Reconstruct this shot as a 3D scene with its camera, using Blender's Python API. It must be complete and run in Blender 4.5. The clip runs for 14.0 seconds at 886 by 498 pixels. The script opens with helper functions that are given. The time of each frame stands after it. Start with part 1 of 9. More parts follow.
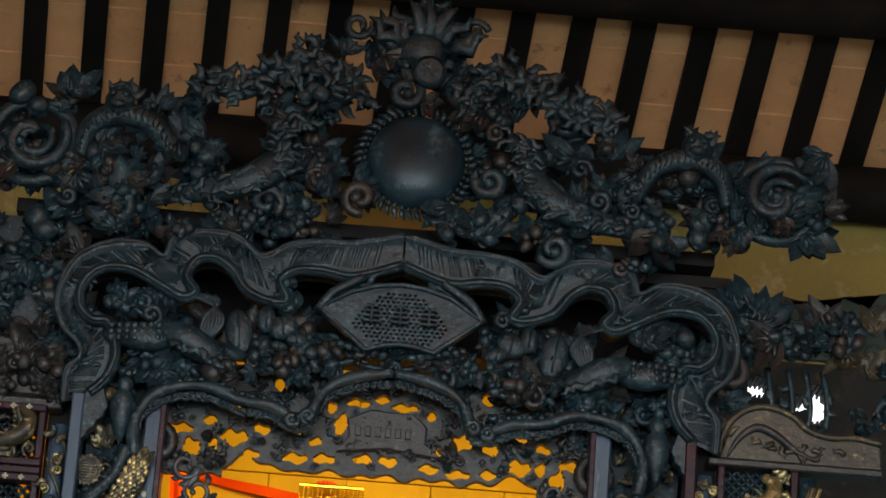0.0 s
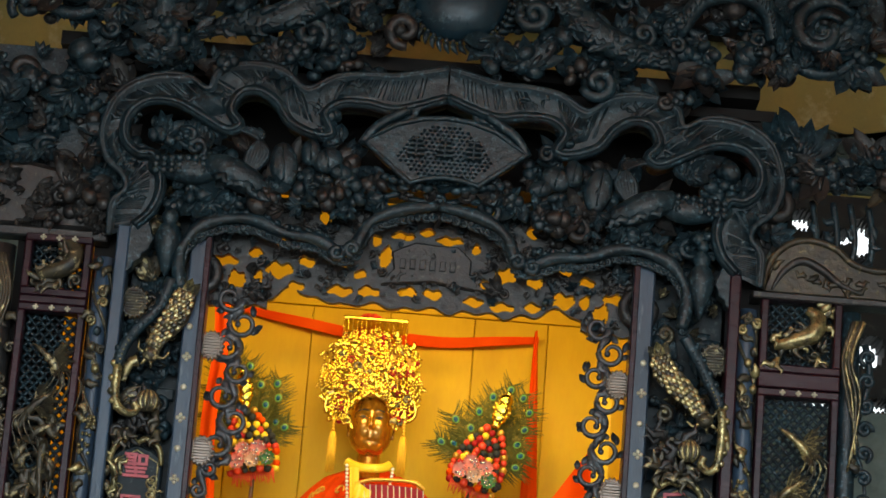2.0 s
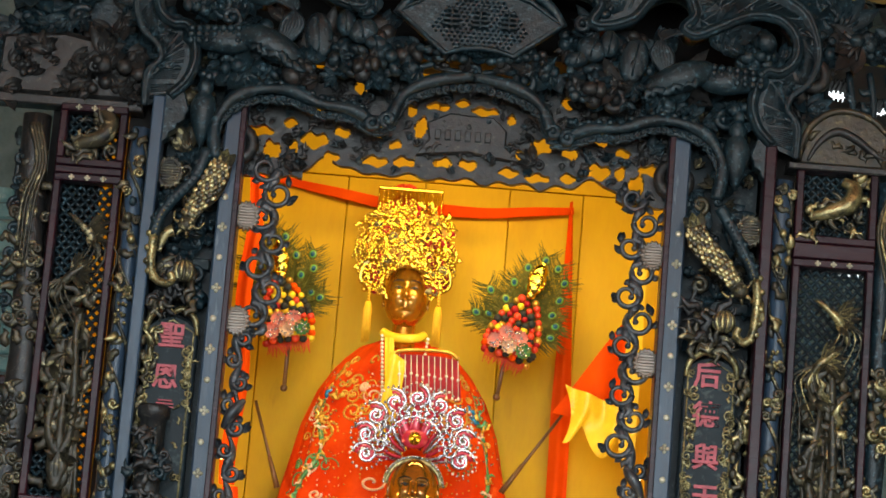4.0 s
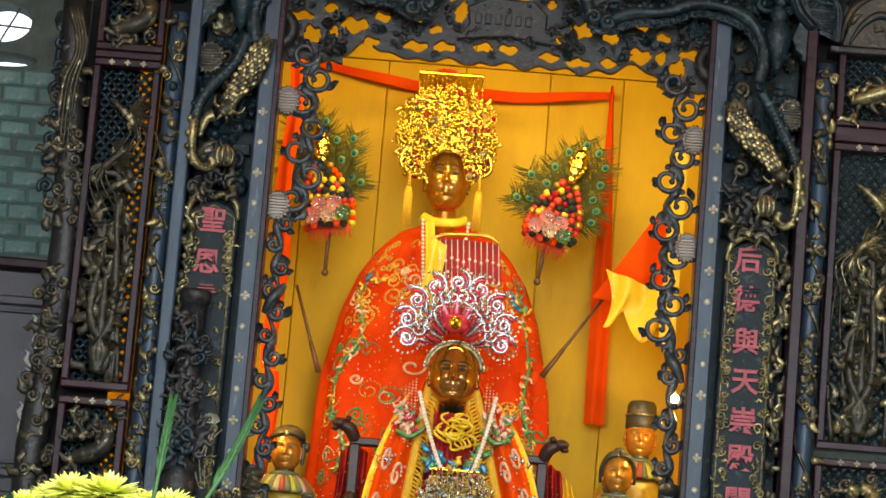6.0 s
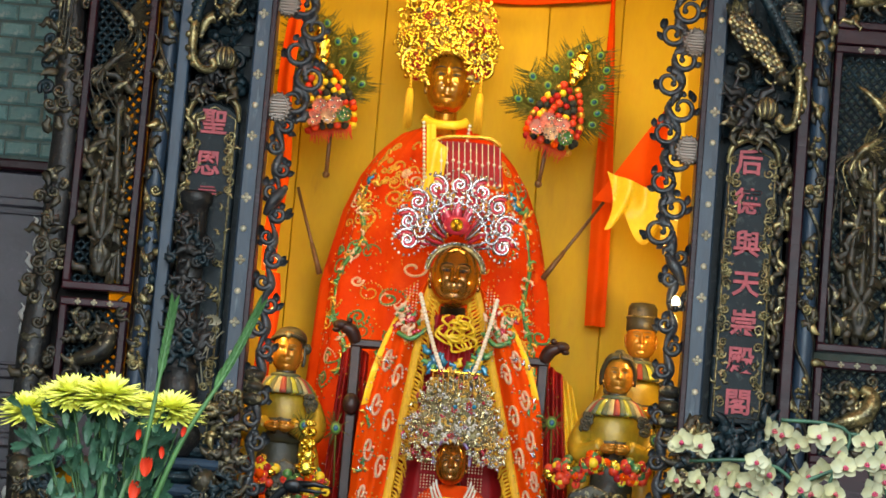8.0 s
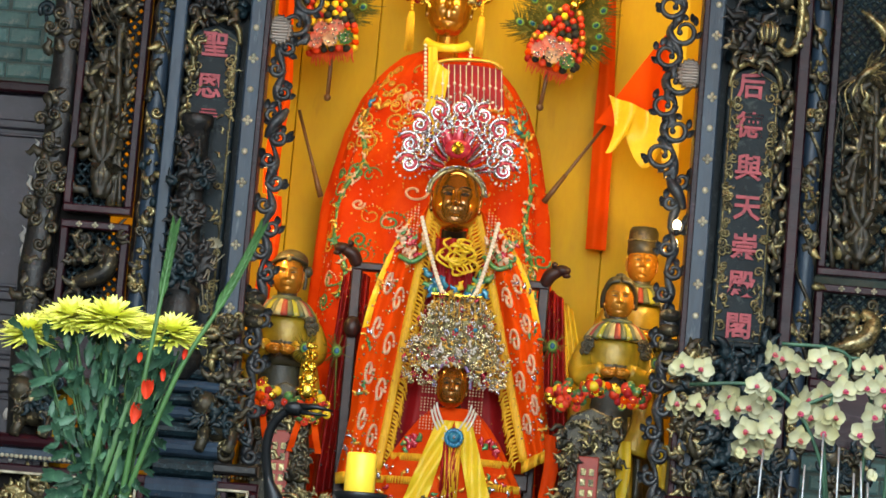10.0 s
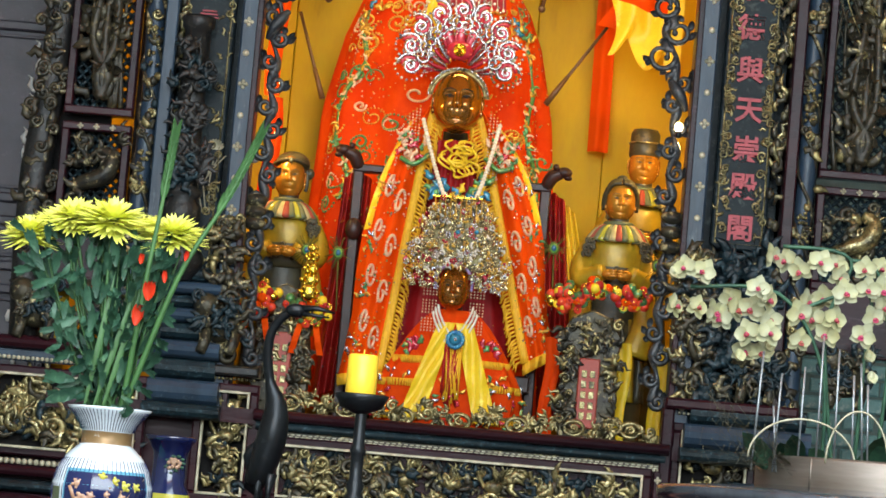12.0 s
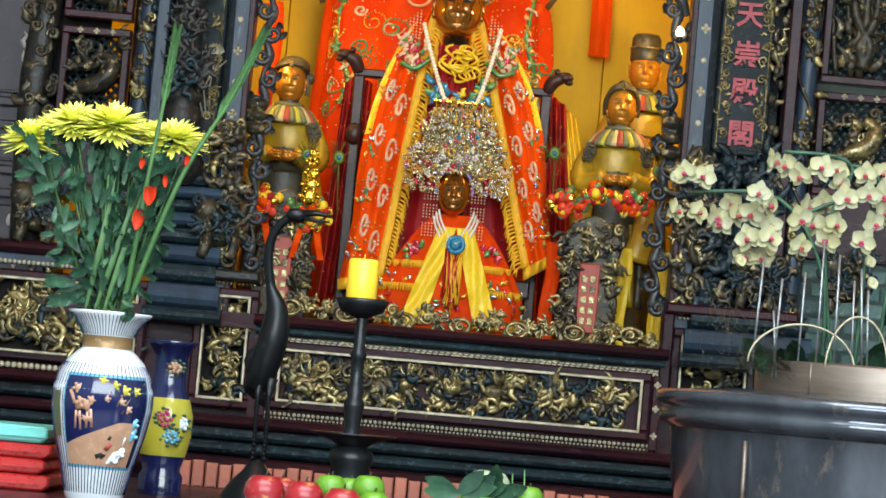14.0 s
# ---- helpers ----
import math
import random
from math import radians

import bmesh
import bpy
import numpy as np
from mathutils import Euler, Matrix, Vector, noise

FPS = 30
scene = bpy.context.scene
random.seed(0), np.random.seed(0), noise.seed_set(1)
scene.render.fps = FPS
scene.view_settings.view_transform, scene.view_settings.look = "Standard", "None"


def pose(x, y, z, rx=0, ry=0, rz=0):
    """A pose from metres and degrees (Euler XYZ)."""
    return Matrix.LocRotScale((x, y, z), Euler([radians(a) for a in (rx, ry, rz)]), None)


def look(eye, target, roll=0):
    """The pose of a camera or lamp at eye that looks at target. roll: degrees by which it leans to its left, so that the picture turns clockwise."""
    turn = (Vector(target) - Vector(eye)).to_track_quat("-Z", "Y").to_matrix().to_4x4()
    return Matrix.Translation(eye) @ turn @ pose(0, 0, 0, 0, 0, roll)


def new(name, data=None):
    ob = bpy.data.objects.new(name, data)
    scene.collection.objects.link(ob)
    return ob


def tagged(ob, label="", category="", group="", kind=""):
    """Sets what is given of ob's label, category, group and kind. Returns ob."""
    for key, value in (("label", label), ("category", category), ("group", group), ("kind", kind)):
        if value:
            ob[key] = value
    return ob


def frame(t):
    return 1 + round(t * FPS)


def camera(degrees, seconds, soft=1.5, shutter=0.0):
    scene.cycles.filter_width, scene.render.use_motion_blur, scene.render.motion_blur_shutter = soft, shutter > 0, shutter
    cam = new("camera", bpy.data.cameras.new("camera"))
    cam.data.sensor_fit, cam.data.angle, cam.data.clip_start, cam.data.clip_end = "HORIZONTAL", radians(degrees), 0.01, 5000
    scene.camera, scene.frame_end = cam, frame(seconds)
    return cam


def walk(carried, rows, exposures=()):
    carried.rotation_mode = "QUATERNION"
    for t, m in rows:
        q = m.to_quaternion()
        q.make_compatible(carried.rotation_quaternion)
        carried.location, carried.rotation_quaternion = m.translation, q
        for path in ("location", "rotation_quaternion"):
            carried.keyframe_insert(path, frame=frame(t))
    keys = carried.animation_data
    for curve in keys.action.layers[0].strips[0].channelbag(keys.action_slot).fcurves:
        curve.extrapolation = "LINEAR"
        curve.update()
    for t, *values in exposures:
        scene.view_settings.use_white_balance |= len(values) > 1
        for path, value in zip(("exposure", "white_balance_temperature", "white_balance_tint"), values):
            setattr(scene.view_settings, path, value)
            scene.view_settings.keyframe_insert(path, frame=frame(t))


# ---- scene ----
EYE = 1.6
cam = camera(17.0, 14.0, soft=1.65)
TURNS = [
    (0.0, -2.261, 18.265, -4.128), (0.5, -1.936, 17.431, -4.139), (0.8, -1.723, 16.719, -4.205), (1.0, -1.665, 16.434, -4.283),
    (1.5, -1.532, 15.671, -4.356), (2.0, -1.446, 14.980, -4.418), (2.5, -1.352, 14.339, -4.421), (3.0, -1.294, 13.745, -4.496),
    (5.3, -0.074, 10.891, -4.643), (5.5, -0.042, 10.711, -4.640), (6.0, -0.013, 10.135, -4.734), (6.5, 0.000, 9.600, -4.750),
    (7.0, 0.005, 9.116, -4.750), (7.5, 0.006, 8.682, -4.761), (8.0, 0.001, 8.243, -4.790), (10.5, 0.024, 6.340, -4.920),
    (11.0, 0.043, 5.859, -4.930), (11.5, 0.050, 5.351, -4.950), (12.0, 0.032, 4.864, -4.980), (12.5, 0.033, 4.384, -4.985),
    (13.0, 0.024, 3.990, -5.030), (13.5, 0.031, 3.450, -5.044), (14.0, 0.040, 3.025, -5.051),
]
walk(cam, [(t, pose(0, 0, EYE, 90 + pitch, roll, yaw)) for t, yaw, pitch, roll in TURNS],
     exposures=[(0.0, 0.26), (1.0, 0.18), (2.0, 0.12), (3.0, 0.3), (6.0, 0.2), (11.0, 0.26), (14.0, 0.36)])

# ---- daylight from the open court in front of the altar hall ----
world = bpy.data.worlds.new("sky")
scene.world = world
world.use_nodes = True
wn = world.node_tree.nodes
sky = wn.new("ShaderNodeTexSky")
sky.sky_type, sky.sun_disc = "NISHITA", False
sky.sun_elevation, sky.sun_rotation = radians(62), radians(200)
sky.air_density, sky.dust_density = 1.0, 3.0
world.node_tree.links.new(sky.outputs[0], wn["Background"].inputs[0])
wn["Background"].inputs[1].default_value = 0.15
sun_data = bpy.data.lights.new("sun", "SUN")
sun_data.energy, sun_data.angle, sun_data.color = 2.0, radians(0.5), (1.0, 0.95, 0.87)
sun = new("sun", sun_data)
sun.matrix_world = look((0, 2, 12), (0.4, 2.6, 0))


def lamp(name, kind, place, energy, colour, size=0.1, target=None, size_y=None):
    d = bpy.data.lights.new(name, kind)
    d.energy, d.color = energy, colour
    if kind == "AREA":
        d.size = size
        if size_y:
            d.shape, d.size_y = "RECTANGLE", size_y
    else:
        d.shadow_soft_size = size
    ob = new(name, d)
    ob.matrix_world = look(place, target) if target else Matrix.Translation(place)
    return ob


# added area lamps standing in for daylight: upright in the court, and over it
lamp("court_fill", "AREA", (0.2, -0.4, 3.95), 620, (0.83, 0.95, 1.0), 7.0, (0.0, 10.0, 3.2), 2.9)
lamp("court_skylight", "AREA", (0.2, 4.0, 6.2), 340, (0.8, 0.94, 1.0), 5.0, (0.1, 9.5, 2.0), 3.0)
# warm niche lamps: an unseen area lamp added behind the lintel, and the seen bulb
lamp("niche_top_fill", "AREA", (-0.02, 10.2, 4.3), 14, (1.0, 0.72, 0.24), 1.3, (-0.02, 11.0, 3.72), 0.08)
lamp("niche_bulb_and_fill", "POINT", (0.68, 9.965, 2.925), 2.5, (1.0, 0.66, 0.28), 0.014)
# two unseen point lamps added behind the posts to warm the niche
lamp("niche_bulb_and_fill", "POINT", (0.77, 10.3, 2.93), 8.5, (1.0, 0.64, 0.22), 0.03)
lamp("niche_bulb_and_fill", "POINT", (-0.82, 10.3, 2.93), 8.5, (1.0, 0.64, 0.22), 0.03)


# ---- materials ----
def material(name, a, b=None, rough=0.6, metal=0.0, scale=6.0, grain=60.0, bump=0.25, c=None, spot=0.62, spot_scale=14.0,
             stretch=(1, 1, 1), spec=0.5, coat=0.0, glow=None, rough_var=0.12, vary=0.0):
    """Base colour a, clouded with b at the scale given, with flecks of c, fine grain and relief."""
    m = bpy.data.materials.new(name)
    m.use_nodes = True
    nt = m.node_tree
    n, l = nt.nodes, nt.links
    bsdf = n["Principled BSDF"]
    tex = n.new("ShaderNodeTexCoord")
    mp = n.new("ShaderNodeMapping")
    mp.inputs["Scale"].default_value = stretch
    l.new(tex.outputs["Object"], mp.inputs[0])

    def cloud(s, detail=4.0, ro=0.6):
        t = n.new("ShaderNodeTexNoise")
        t.inputs["Scale"].default_value, t.inputs["Detail"].default_value, t.inputs["Roughness"].default_value = s, detail, ro
        l.new(mp.outputs[0], t.inputs["Vector"])
        return t.outputs[0]

    def ramp(src, lo, hi):
        r = n.new("ShaderNodeMapRange")
        r.inputs[1].default_value, r.inputs[2].default_value = lo, hi
        l.new(src, r.inputs[0])
        return r.outputs[0]

    def mix(fac, x, y, kind="MIX"):
        k = n.new("ShaderNodeMix")
        k.data_type, k.blend_type = "RGBA", kind
        if hasattr(fac, "links"):
            l.new(fac, k.inputs[0])
        else:
            k.inputs[0].default_value = fac
        for i, v in ((6, x), (7, y)):
            if hasattr(v, "links"):
                l.new(v, k.inputs[i])
            else:
                k.inputs[i].default_value = (*v, 1)
        return k.outputs[2]

    b = b or tuple(v * 0.7 for v in a)
    big, fine = cloud(scale), cloud(grain, 3.0)
    col = mix(ramp(big, 0.35, 0.65), a, b)
    if c:
        fleck = ramp(cloud(spot_scale, 5.0, 0.7), spot - 0.04, spot + 0.06)
        col = mix(fleck, col, c)
    col = mix(0.35, col, fine_grey(n, l, fine), "OVERLAY")
    if vary:
        info = n.new("ShaderNodeObjectInfo")
        hsv = n.new("ShaderNodeHueSaturation")
        mv = n.new("ShaderNodeMapRange")
        mv.inputs[3].default_value, mv.inputs[4].default_value = 1 - vary, 1 + vary
        l.new(info.outputs["Random"], mv.inputs[0])
        l.new(mv.outputs[0], hsv.inputs["Value"])
        l.new(col, hsv.inputs["Color"])
        col = hsv.outputs[0]
    l.new(col, bsdf.inputs["Base Color"])
    rr = n.new("ShaderNodeMapRange")
    rr.inputs[3].default_value, rr.inputs[4].default_value = max(rough - rough_var, 0.03), min(rough + rough_var, 1)
    l.new(fine, rr.inputs[0])
    l.new(rr.outputs[0], bsdf.inputs["Roughness"])
    bsdf.inputs["Metallic"].default_value = metal
    bsdf.inputs["Specular IOR Level"].default_value = spec
    bsdf.inputs["Coat Weight"].default_value = coat
    if bump:
        bp = n.new("ShaderNodeBump")
        bp.inputs["Strength"].default_value, bp.inputs["Distance"].default_value = bump, 0.004
        l.new(cloud(grain * 0.6, 5.0), bp.inputs["Height"])
        l.new(bp.outputs[0], bsdf.inputs["Normal"])
    if glow:
        bsdf.inputs["Emission Color"].default_value = (*glow[:3], 1)
        bsdf.inputs["Emission Strength"].default_value = glow[3]
    return m


def fine_grey(n, l, src):
    r = n.new("ShaderNodeMapRange")
    r.inputs[3].default_value, r.inputs[4].default_value = 0.3, 0.7
    l.new(src, r.inputs[0])
    k = n.new("ShaderNodeCombineColor")
    for i in range(3):
        l.new(r.outputs[0], k.inputs[i])
    return k.outputs[0]


BLACK_WOOD = material("blackened_wood", (0.0115, 0.0265, 0.034), (0.0045, 0.009, 0.012), 0.38, scale=9, grain=95, bump=1.0, c=(0.06, 0.11, 0.135), spot=0.6, spot_scale=62, spec=0.32, rough_var=0.18)
BROWN_WOOD = material("sooty_brown_wood", (0.021, 0.019, 0.018), (0.009, 0.0085, 0.009), 0.42, scale=9, grain=90, bump=0.9, c=(0.085, 0.075, 0.06), spot=0.62, spot_scale=55, spec=0.4, rough_var=0.16)
GREY_POST = material("grey_blue_lacquer", (0.036, 0.062, 0.098), (0.018, 0.03, 0.048), 0.36, scale=7, grain=90, bump=0.4, c=(0.1, 0.13, 0.155), spot=0.63, spot_scale=26, stretch=(1, 1, 0.2), spec=0.28)
PLUM_WOOD = material("plum_brown_lacquer", (0.036, 0.008, 0.012), (0.012, 0.004, 0.0075), 0.3, scale=5, grain=60, bump=0.3, c=(0.07, 0.035, 0.052), spot=0.66, stretch=(0.2, 1, 1), spec=0.15)
GILT = material("tarnished_gilding", (0.42, 0.34, 0.145), (0.04, 0.034, 0.02), 0.3, 0.62, scale=26, grain=120, bump=0.5, c=(0.62, 0.54, 0.3), spot=0.62, spot_scale=48, rough_var=0.16)
GILT_DARK = material("worn_gilding", (0.075, 0.062, 0.036), (0.016, 0.015, 0.014), 0.38, 0.35, scale=18, grain=110, bump=0.7, c=(0.5, 0.42, 0.22), spot=0.6, spot_scale=34, spec=0.4)
GILT_PALE = material("pale_gilt_edge", (0.6, 0.55, 0.4), (0.3, 0.27, 0.18), 0.45, 0.2, scale=30, grain=120, bump=0.3)
BRIGHT_GOLD = material("polished_gold", (0.95, 0.71, 0.11), (0.66, 0.45, 0.04), 0.2, 1.0, scale=60, grain=160, bump=0.5, rough_var=0.14)
STATUE_GOLD = material("lacquered_gold_skin", (0.56, 0.25, 0.018), (0.4, 0.165, 0.011), 0.2, 0.66, scale=12, grain=90, bump=0.04, coat=1.0)
STATUE_BRONZE = material("dark_lacquered_skin", (0.42, 0.165, 0.015), (0.26, 0.095, 0.01), 0.17, 0.7, scale=12, grain=90, bump=0.04, coat=1.0)
STATUE_TAN = material("painted_wood_skin", (0.66, 0.29, 0.03), (0.46, 0.18, 0.018), 0.24, 0.45, scale=10, grain=80, bump=0.08, coat=0.3)
YELLOW_WALL = material("golden_yellow_board", (0.7, 0.43, 0.011), (0.58, 0.33, 0.008), 0.6, scale=2.5, grain=40, bump=0.15, c=(0.46, 0.25, 0.015), spot=0.66, spot_scale=5, stretch=(1, 1, 0.3), vary=0.06, spec=0.2)
RED_CLOTH = material("red_orange_silk", (0.72, 0.07, 0.005), (0.58, 0.035, 0.004), 0.5, scale=5, grain=200, bump=0.2, c=(0.72, 0.1, 0.012), spot=0.64, spec=0.03)
ORANGE_CLOTH = material("bright_orange_silk", (0.8, 0.085, 0.003), (0.72, 0.055, 0.003), 0.6, scale=4, grain=200, bump=0.15, spec=0.03)
CRIMSON = material("dark_crimson_silk", (0.42, 0.016, 0.012), (0.24, 0.008, 0.008), 0.42, scale=7, grain=160, bump=0.3, spec=0.2)
RED_WOOD = material("dark_red_brown_wood", (0.05, 0.017, 0.012), (0.022, 0.009, 0.008), 0.4, scale=12, grain=80, bump=0.4, spec=0.35)
DEEP_RED = material("crimson_cloth", (0.4, 0.01, 0.012), (0.26, 0.006, 0.008), 0.55, scale=6, grain=160, bump=0.3, spec=0.25)
YELLOW_CLOTH = material("yellow_satin", (0.9, 0.64, 0.03), (0.8, 0.5, 0.02), 0.36, scale=9, grain=160, bump=0.3, c=(0.95, 0.78, 0.12), spot=0.62, spec=0.35)
TASSEL = material("golden_tassel_thread", (0.9, 0.52, 0.015), (0.72, 0.36, 0.01), 0.6, scale=30, grain=200, bump=0.4, stretch=(8, 8, 1))
CHAMPAGNE = material("champagne_foil", (0.62, 0.54, 0.32), (0.42, 0.34, 0.16), 0.22, 0.85, scale=60, grain=160, bump=0.3)
VIOLET_BEAD = material("violet_pearl_beads", (0.5, 0.36, 0.7), (0.42, 0.28, 0.6), 0.25, scale=30, bump=0.0, coat=0.5)
PINK_SILK = material("salmon_pink_silk", (0.8, 0.2, 0.16), (0.75, 0.32, 0.24), 0.35, scale=30, grain=120, bump=0.2)
PEARL = material("pearl_beads", (0.85, 0.78, 0.66), (0.7, 0.62, 0.5), 0.25, scale=20, bump=0.0, coat=0.5)
SILVER = material("silver_filigree", (0.66, 0.64, 0.66), (0.42, 0.4, 0.44), 0.25, 0.85, scale=40, grain=160, bump=0.3)
PINK_GEM = material("pink_jewel", (0.62, 0.04, 0.07), (0.42, 0.02, 0.04), 0.2, 0.2, scale=40, bump=0.1, coat=0.6)
BLUE_GEM = material("turquoise_jewel", (0.04, 0.28, 0.42), (0.02, 0.14, 0.3), 0.15, 0.2, scale=40, bump=0.1, coat=0.6)
GREEN_SEQUIN = material("green_embroidery", (0.12, 0.3, 0.07), (0.04, 0.2, 0.12), 0.3, 0.3, scale=40, grain=160, bump=0.3, c=(0.5, 0.4, 0.06), spot=0.58, spot_scale=40)
GOLD_THREAD = material("gold_embroidery", (0.78, 0.45, 0.06), (0.6, 0.3, 0.04), 0.3, 0.6, scale=40, grain=160, bump=0.3)
PALE_THREAD = material("cream_sequin_embroidery", (0.85, 0.6, 0.4), (0.7, 0.4, 0.25), 0.3, 0.2, scale=40, grain=160, bump=0.3)
RED_PAINT = material("faded_red_lettering", (0.5, 0.095, 0.115), (0.34, 0.06, 0.075), 0.6, scale=24, grain=100, bump=0.3, c=(0.08, 0.055, 0.06), spot=0.65, spot_scale=50)
BOARD = material("dark_couplet_board", (0.012, 0.02, 0.024), (0.007, 0.011, 0.014), 0.45, scale=8, grain=90, bump=0.4, c=(0.05, 0.065, 0.062), spot=0.6, spot_scale=36, spec=0.14)
BLACK_BRONZE = material("dark_bronze", (0.022, 0.026, 0.03), (0.012, 0.013, 0.015), 0.33, 0.6, scale=8, grain=70, bump=0.2, c=(0.06, 0.065, 0.07), spot=0.66)
BRICK = material("green_painted_brick", (0.24, 0.44, 0.43), (0.15, 0.3, 0.3), 0.6, scale=14, grain=60, bump=0.8, c=(0.38, 0.5, 0.47), spot=0.58, spot_scale=22, vary=0.25)
MORTAR = material("grey_green_mortar", (0.2, 0.26, 0.24), (0.12, 0.17, 0.16), 0.85, scale=10, grain=60, bump=0.7)
DARK_PLASTER = material("dark_grey_plaster", (0.03, 0.034, 0.032), (0.016, 0.018, 0.018), 0.85, scale=5, grain=50, bump=0.5, c=(0.06, 0.062, 0.055), spot=0.62)
PLASTER = material("aged_plaster", (0.36, 0.36, 0.31), (0.26, 0.26, 0.23), 0.85, scale=1.2, grain=40, bump=0.3)
MURAL = material("ochre_painted_wall", (0.34, 0.27, 0.07), (0.24, 0.2, 0.06), 0.75, scale=2.5, grain=50, bump=0.2, c=(0.42, 0.36, 0.16), spot=0.6, spot_scale=5)
MURAL_GREEN = material("dark_green_mural_paint", (0.05, 0.08, 0.07), (0.03, 0.05, 0.05), 0.75, scale=6, grain=50, bump=0.1)
RAFTER = material("black_rafter_wood", (0.016, 0.014, 0.013), (0.009, 0.008, 0.008), 0.75, scale=5, grain=60, bump=0.4, stretch=(1, 0.3, 1), spec=0.12)
ROOF_TILE = material("bare_clay_roof_tile", (0.82, 0.47, 0.22), (0.68, 0.37, 0.17), 0.85, scale=3, grain=40, bump=0.3, c=(0.4, 0.22, 0.12), spot=0.64, spot_scale=7)
STONE_FLOOR = material("grey_floor_tile", (0.22, 0.2, 0.18), (0.15, 0.14, 0.13), 0.5, scale=1.5, grain=30, bump=0.15)
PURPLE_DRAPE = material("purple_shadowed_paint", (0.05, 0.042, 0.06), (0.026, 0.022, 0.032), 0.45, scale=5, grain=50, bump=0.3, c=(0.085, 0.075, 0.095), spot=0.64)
LEAF = material("deep_green_leaf", (0.045, 0.12, 0.066), (0.017, 0.056, 0.035), 0.48, scale=22, grain=90, bump=0.3, c=(0.09, 0.19, 0.1), spot=0.62, spec=0.4)
STEM = material("fresh_green_stem", (0.055, 0.15, 0.04), (0.035, 0.1, 0.028), 0.5, scale=12, grain=60, bump=0.1)
MUM = material("yellow_petal", (0.85, 0.85, 0.2), (0.76, 0.78, 0.1), 0.55, scale=20, grain=80, bump=0.1)
RED_PETAL = material("vermilion_petal", (0.75, 0.06, 0.015), (0.6, 0.03, 0.01), 0.5, scale=20, grain=80, bump=0.1)
ORCHID = material("cream_orchid_petal", (0.42, 0.4, 0.2), (0.38, 0.38, 0.25), 0.5, scale=14, grain=80, bump=0.1)
ORCHID_LIP = material("magenta_orchid_lip", (0.42, 0.03, 0.13), (0.36, 0.1, 0.06), 0.5, scale=60, grain=80, bump=0.1)
WHITE_GLAZE = material("white_porcelain", (0.68, 0.74, 0.78), (0.6, 0.67, 0.74), 0.15, scale=3, grain=40, bump=0.02, coat=0.4)
BLUE_GLAZE = material("cobalt_porcelain", (0.008, 0.014, 0.075), (0.005, 0.008, 0.04), 0.12, scale=5, grain=40, bump=0.02, coat=0.5)
YELLOW_GLAZE = material("olive_yellow_porcelain", (0.46, 0.42, 0.04), (0.38, 0.36, 0.05), 0.16, scale=5, grain=40, bump=0.02, coat=0.4)
SKY_GLAZE = material("light_blue_enamel", (0.12, 0.36, 0.5), (0.08, 0.28, 0.42), 0.2, scale=8, grain=40, bump=0.02, coat=0.4)
TAN_GLAZE = material("tan_enamel", (0.46, 0.28, 0.18), (0.4, 0.22, 0.14), 0.25, scale=10, grain=60, bump=0.05, coat=0.3)
BROWN_BAND = material("brown_gilt_band", (0.32, 0.2, 0.09), (0.24, 0.14, 0.06), 0.35, 0.3, scale=30, grain=120, bump=0.4, c=(0.7, 0.7, 0.72), spot=0.66, spot_scale=50)
APPLE = material("red_apple_skin", (0.3, 0.014, 0.02), (0.2, 0.01, 0.018), 0.34, scale=22, grain=60, bump=0.05, c=(0.45, 0.2, 0.08), spot=0.6, spot_scale=45, coat=0.15)
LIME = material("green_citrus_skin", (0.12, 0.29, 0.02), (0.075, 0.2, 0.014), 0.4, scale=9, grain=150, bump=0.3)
PALE_GREEN = material("pale_green_fruit", (0.3, 0.38, 0.24), (0.22, 0.3, 0.18), 0.6, scale=12, grain=60, bump=0.4)
CLAY = material("terracotta_clay", (0.4, 0.14, 0.09), (0.3, 0.1, 0.07), 0.75, scale=12, grain=60, bump=0.3, vary=0.12)
TUB = material("dark_grey_lacquer", (0.115, 0.135, 0.165), (0.04, 0.048, 0.06), 0.18, 0.5, scale=5, grain=50, bump=0.2, c=(0.2, 0.18, 0.165), spot=0.63, stretch=(1, 1, 0.5), coat=0.6)
STAFF = material("brown_staff_wood", (0.16, 0.075, 0.03), (0.1, 0.045, 0.02), 0.45, scale=12, grain=80, bump=0.2, stretch=(1, 1, 0.3))
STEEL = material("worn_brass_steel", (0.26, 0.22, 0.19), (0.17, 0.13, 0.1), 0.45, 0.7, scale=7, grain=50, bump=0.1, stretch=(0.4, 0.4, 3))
SILVER_STICK = material("bright_foil_rod", (0.4, 0.42, 0.44), (0.22, 0.24, 0.26), 0.35, 0.7, scale=30, bump=0.1)
TURQUOISE = material("turquoise_plastic", (0.16, 0.56, 0.5), (0.14, 0.5, 0.46), 0.4, scale=4, grain=60, bump=0.03)
RED_PLASTIC = material("red_plastic", (0.5, 0.02, 0.02), (0.4, 0.015, 0.015), 0.3, scale=4, grain=60, bump=0.03)
FEATHER = material("olive_peacock_feather", (0.15, 0.13, 0.022), (0.08, 0.085, 0.016), 0.55, scale=20, grain=150, bump=0.2, c=(0.3, 0.22, 0.05), spot=0.6, spot_scale=30, spec=0.2)
EYE_GREEN = material("peacock_eye_green", (0.1, 0.36, 0.06), (0.2, 0.34, 0.05), 0.35, scale=40, bump=0.05)
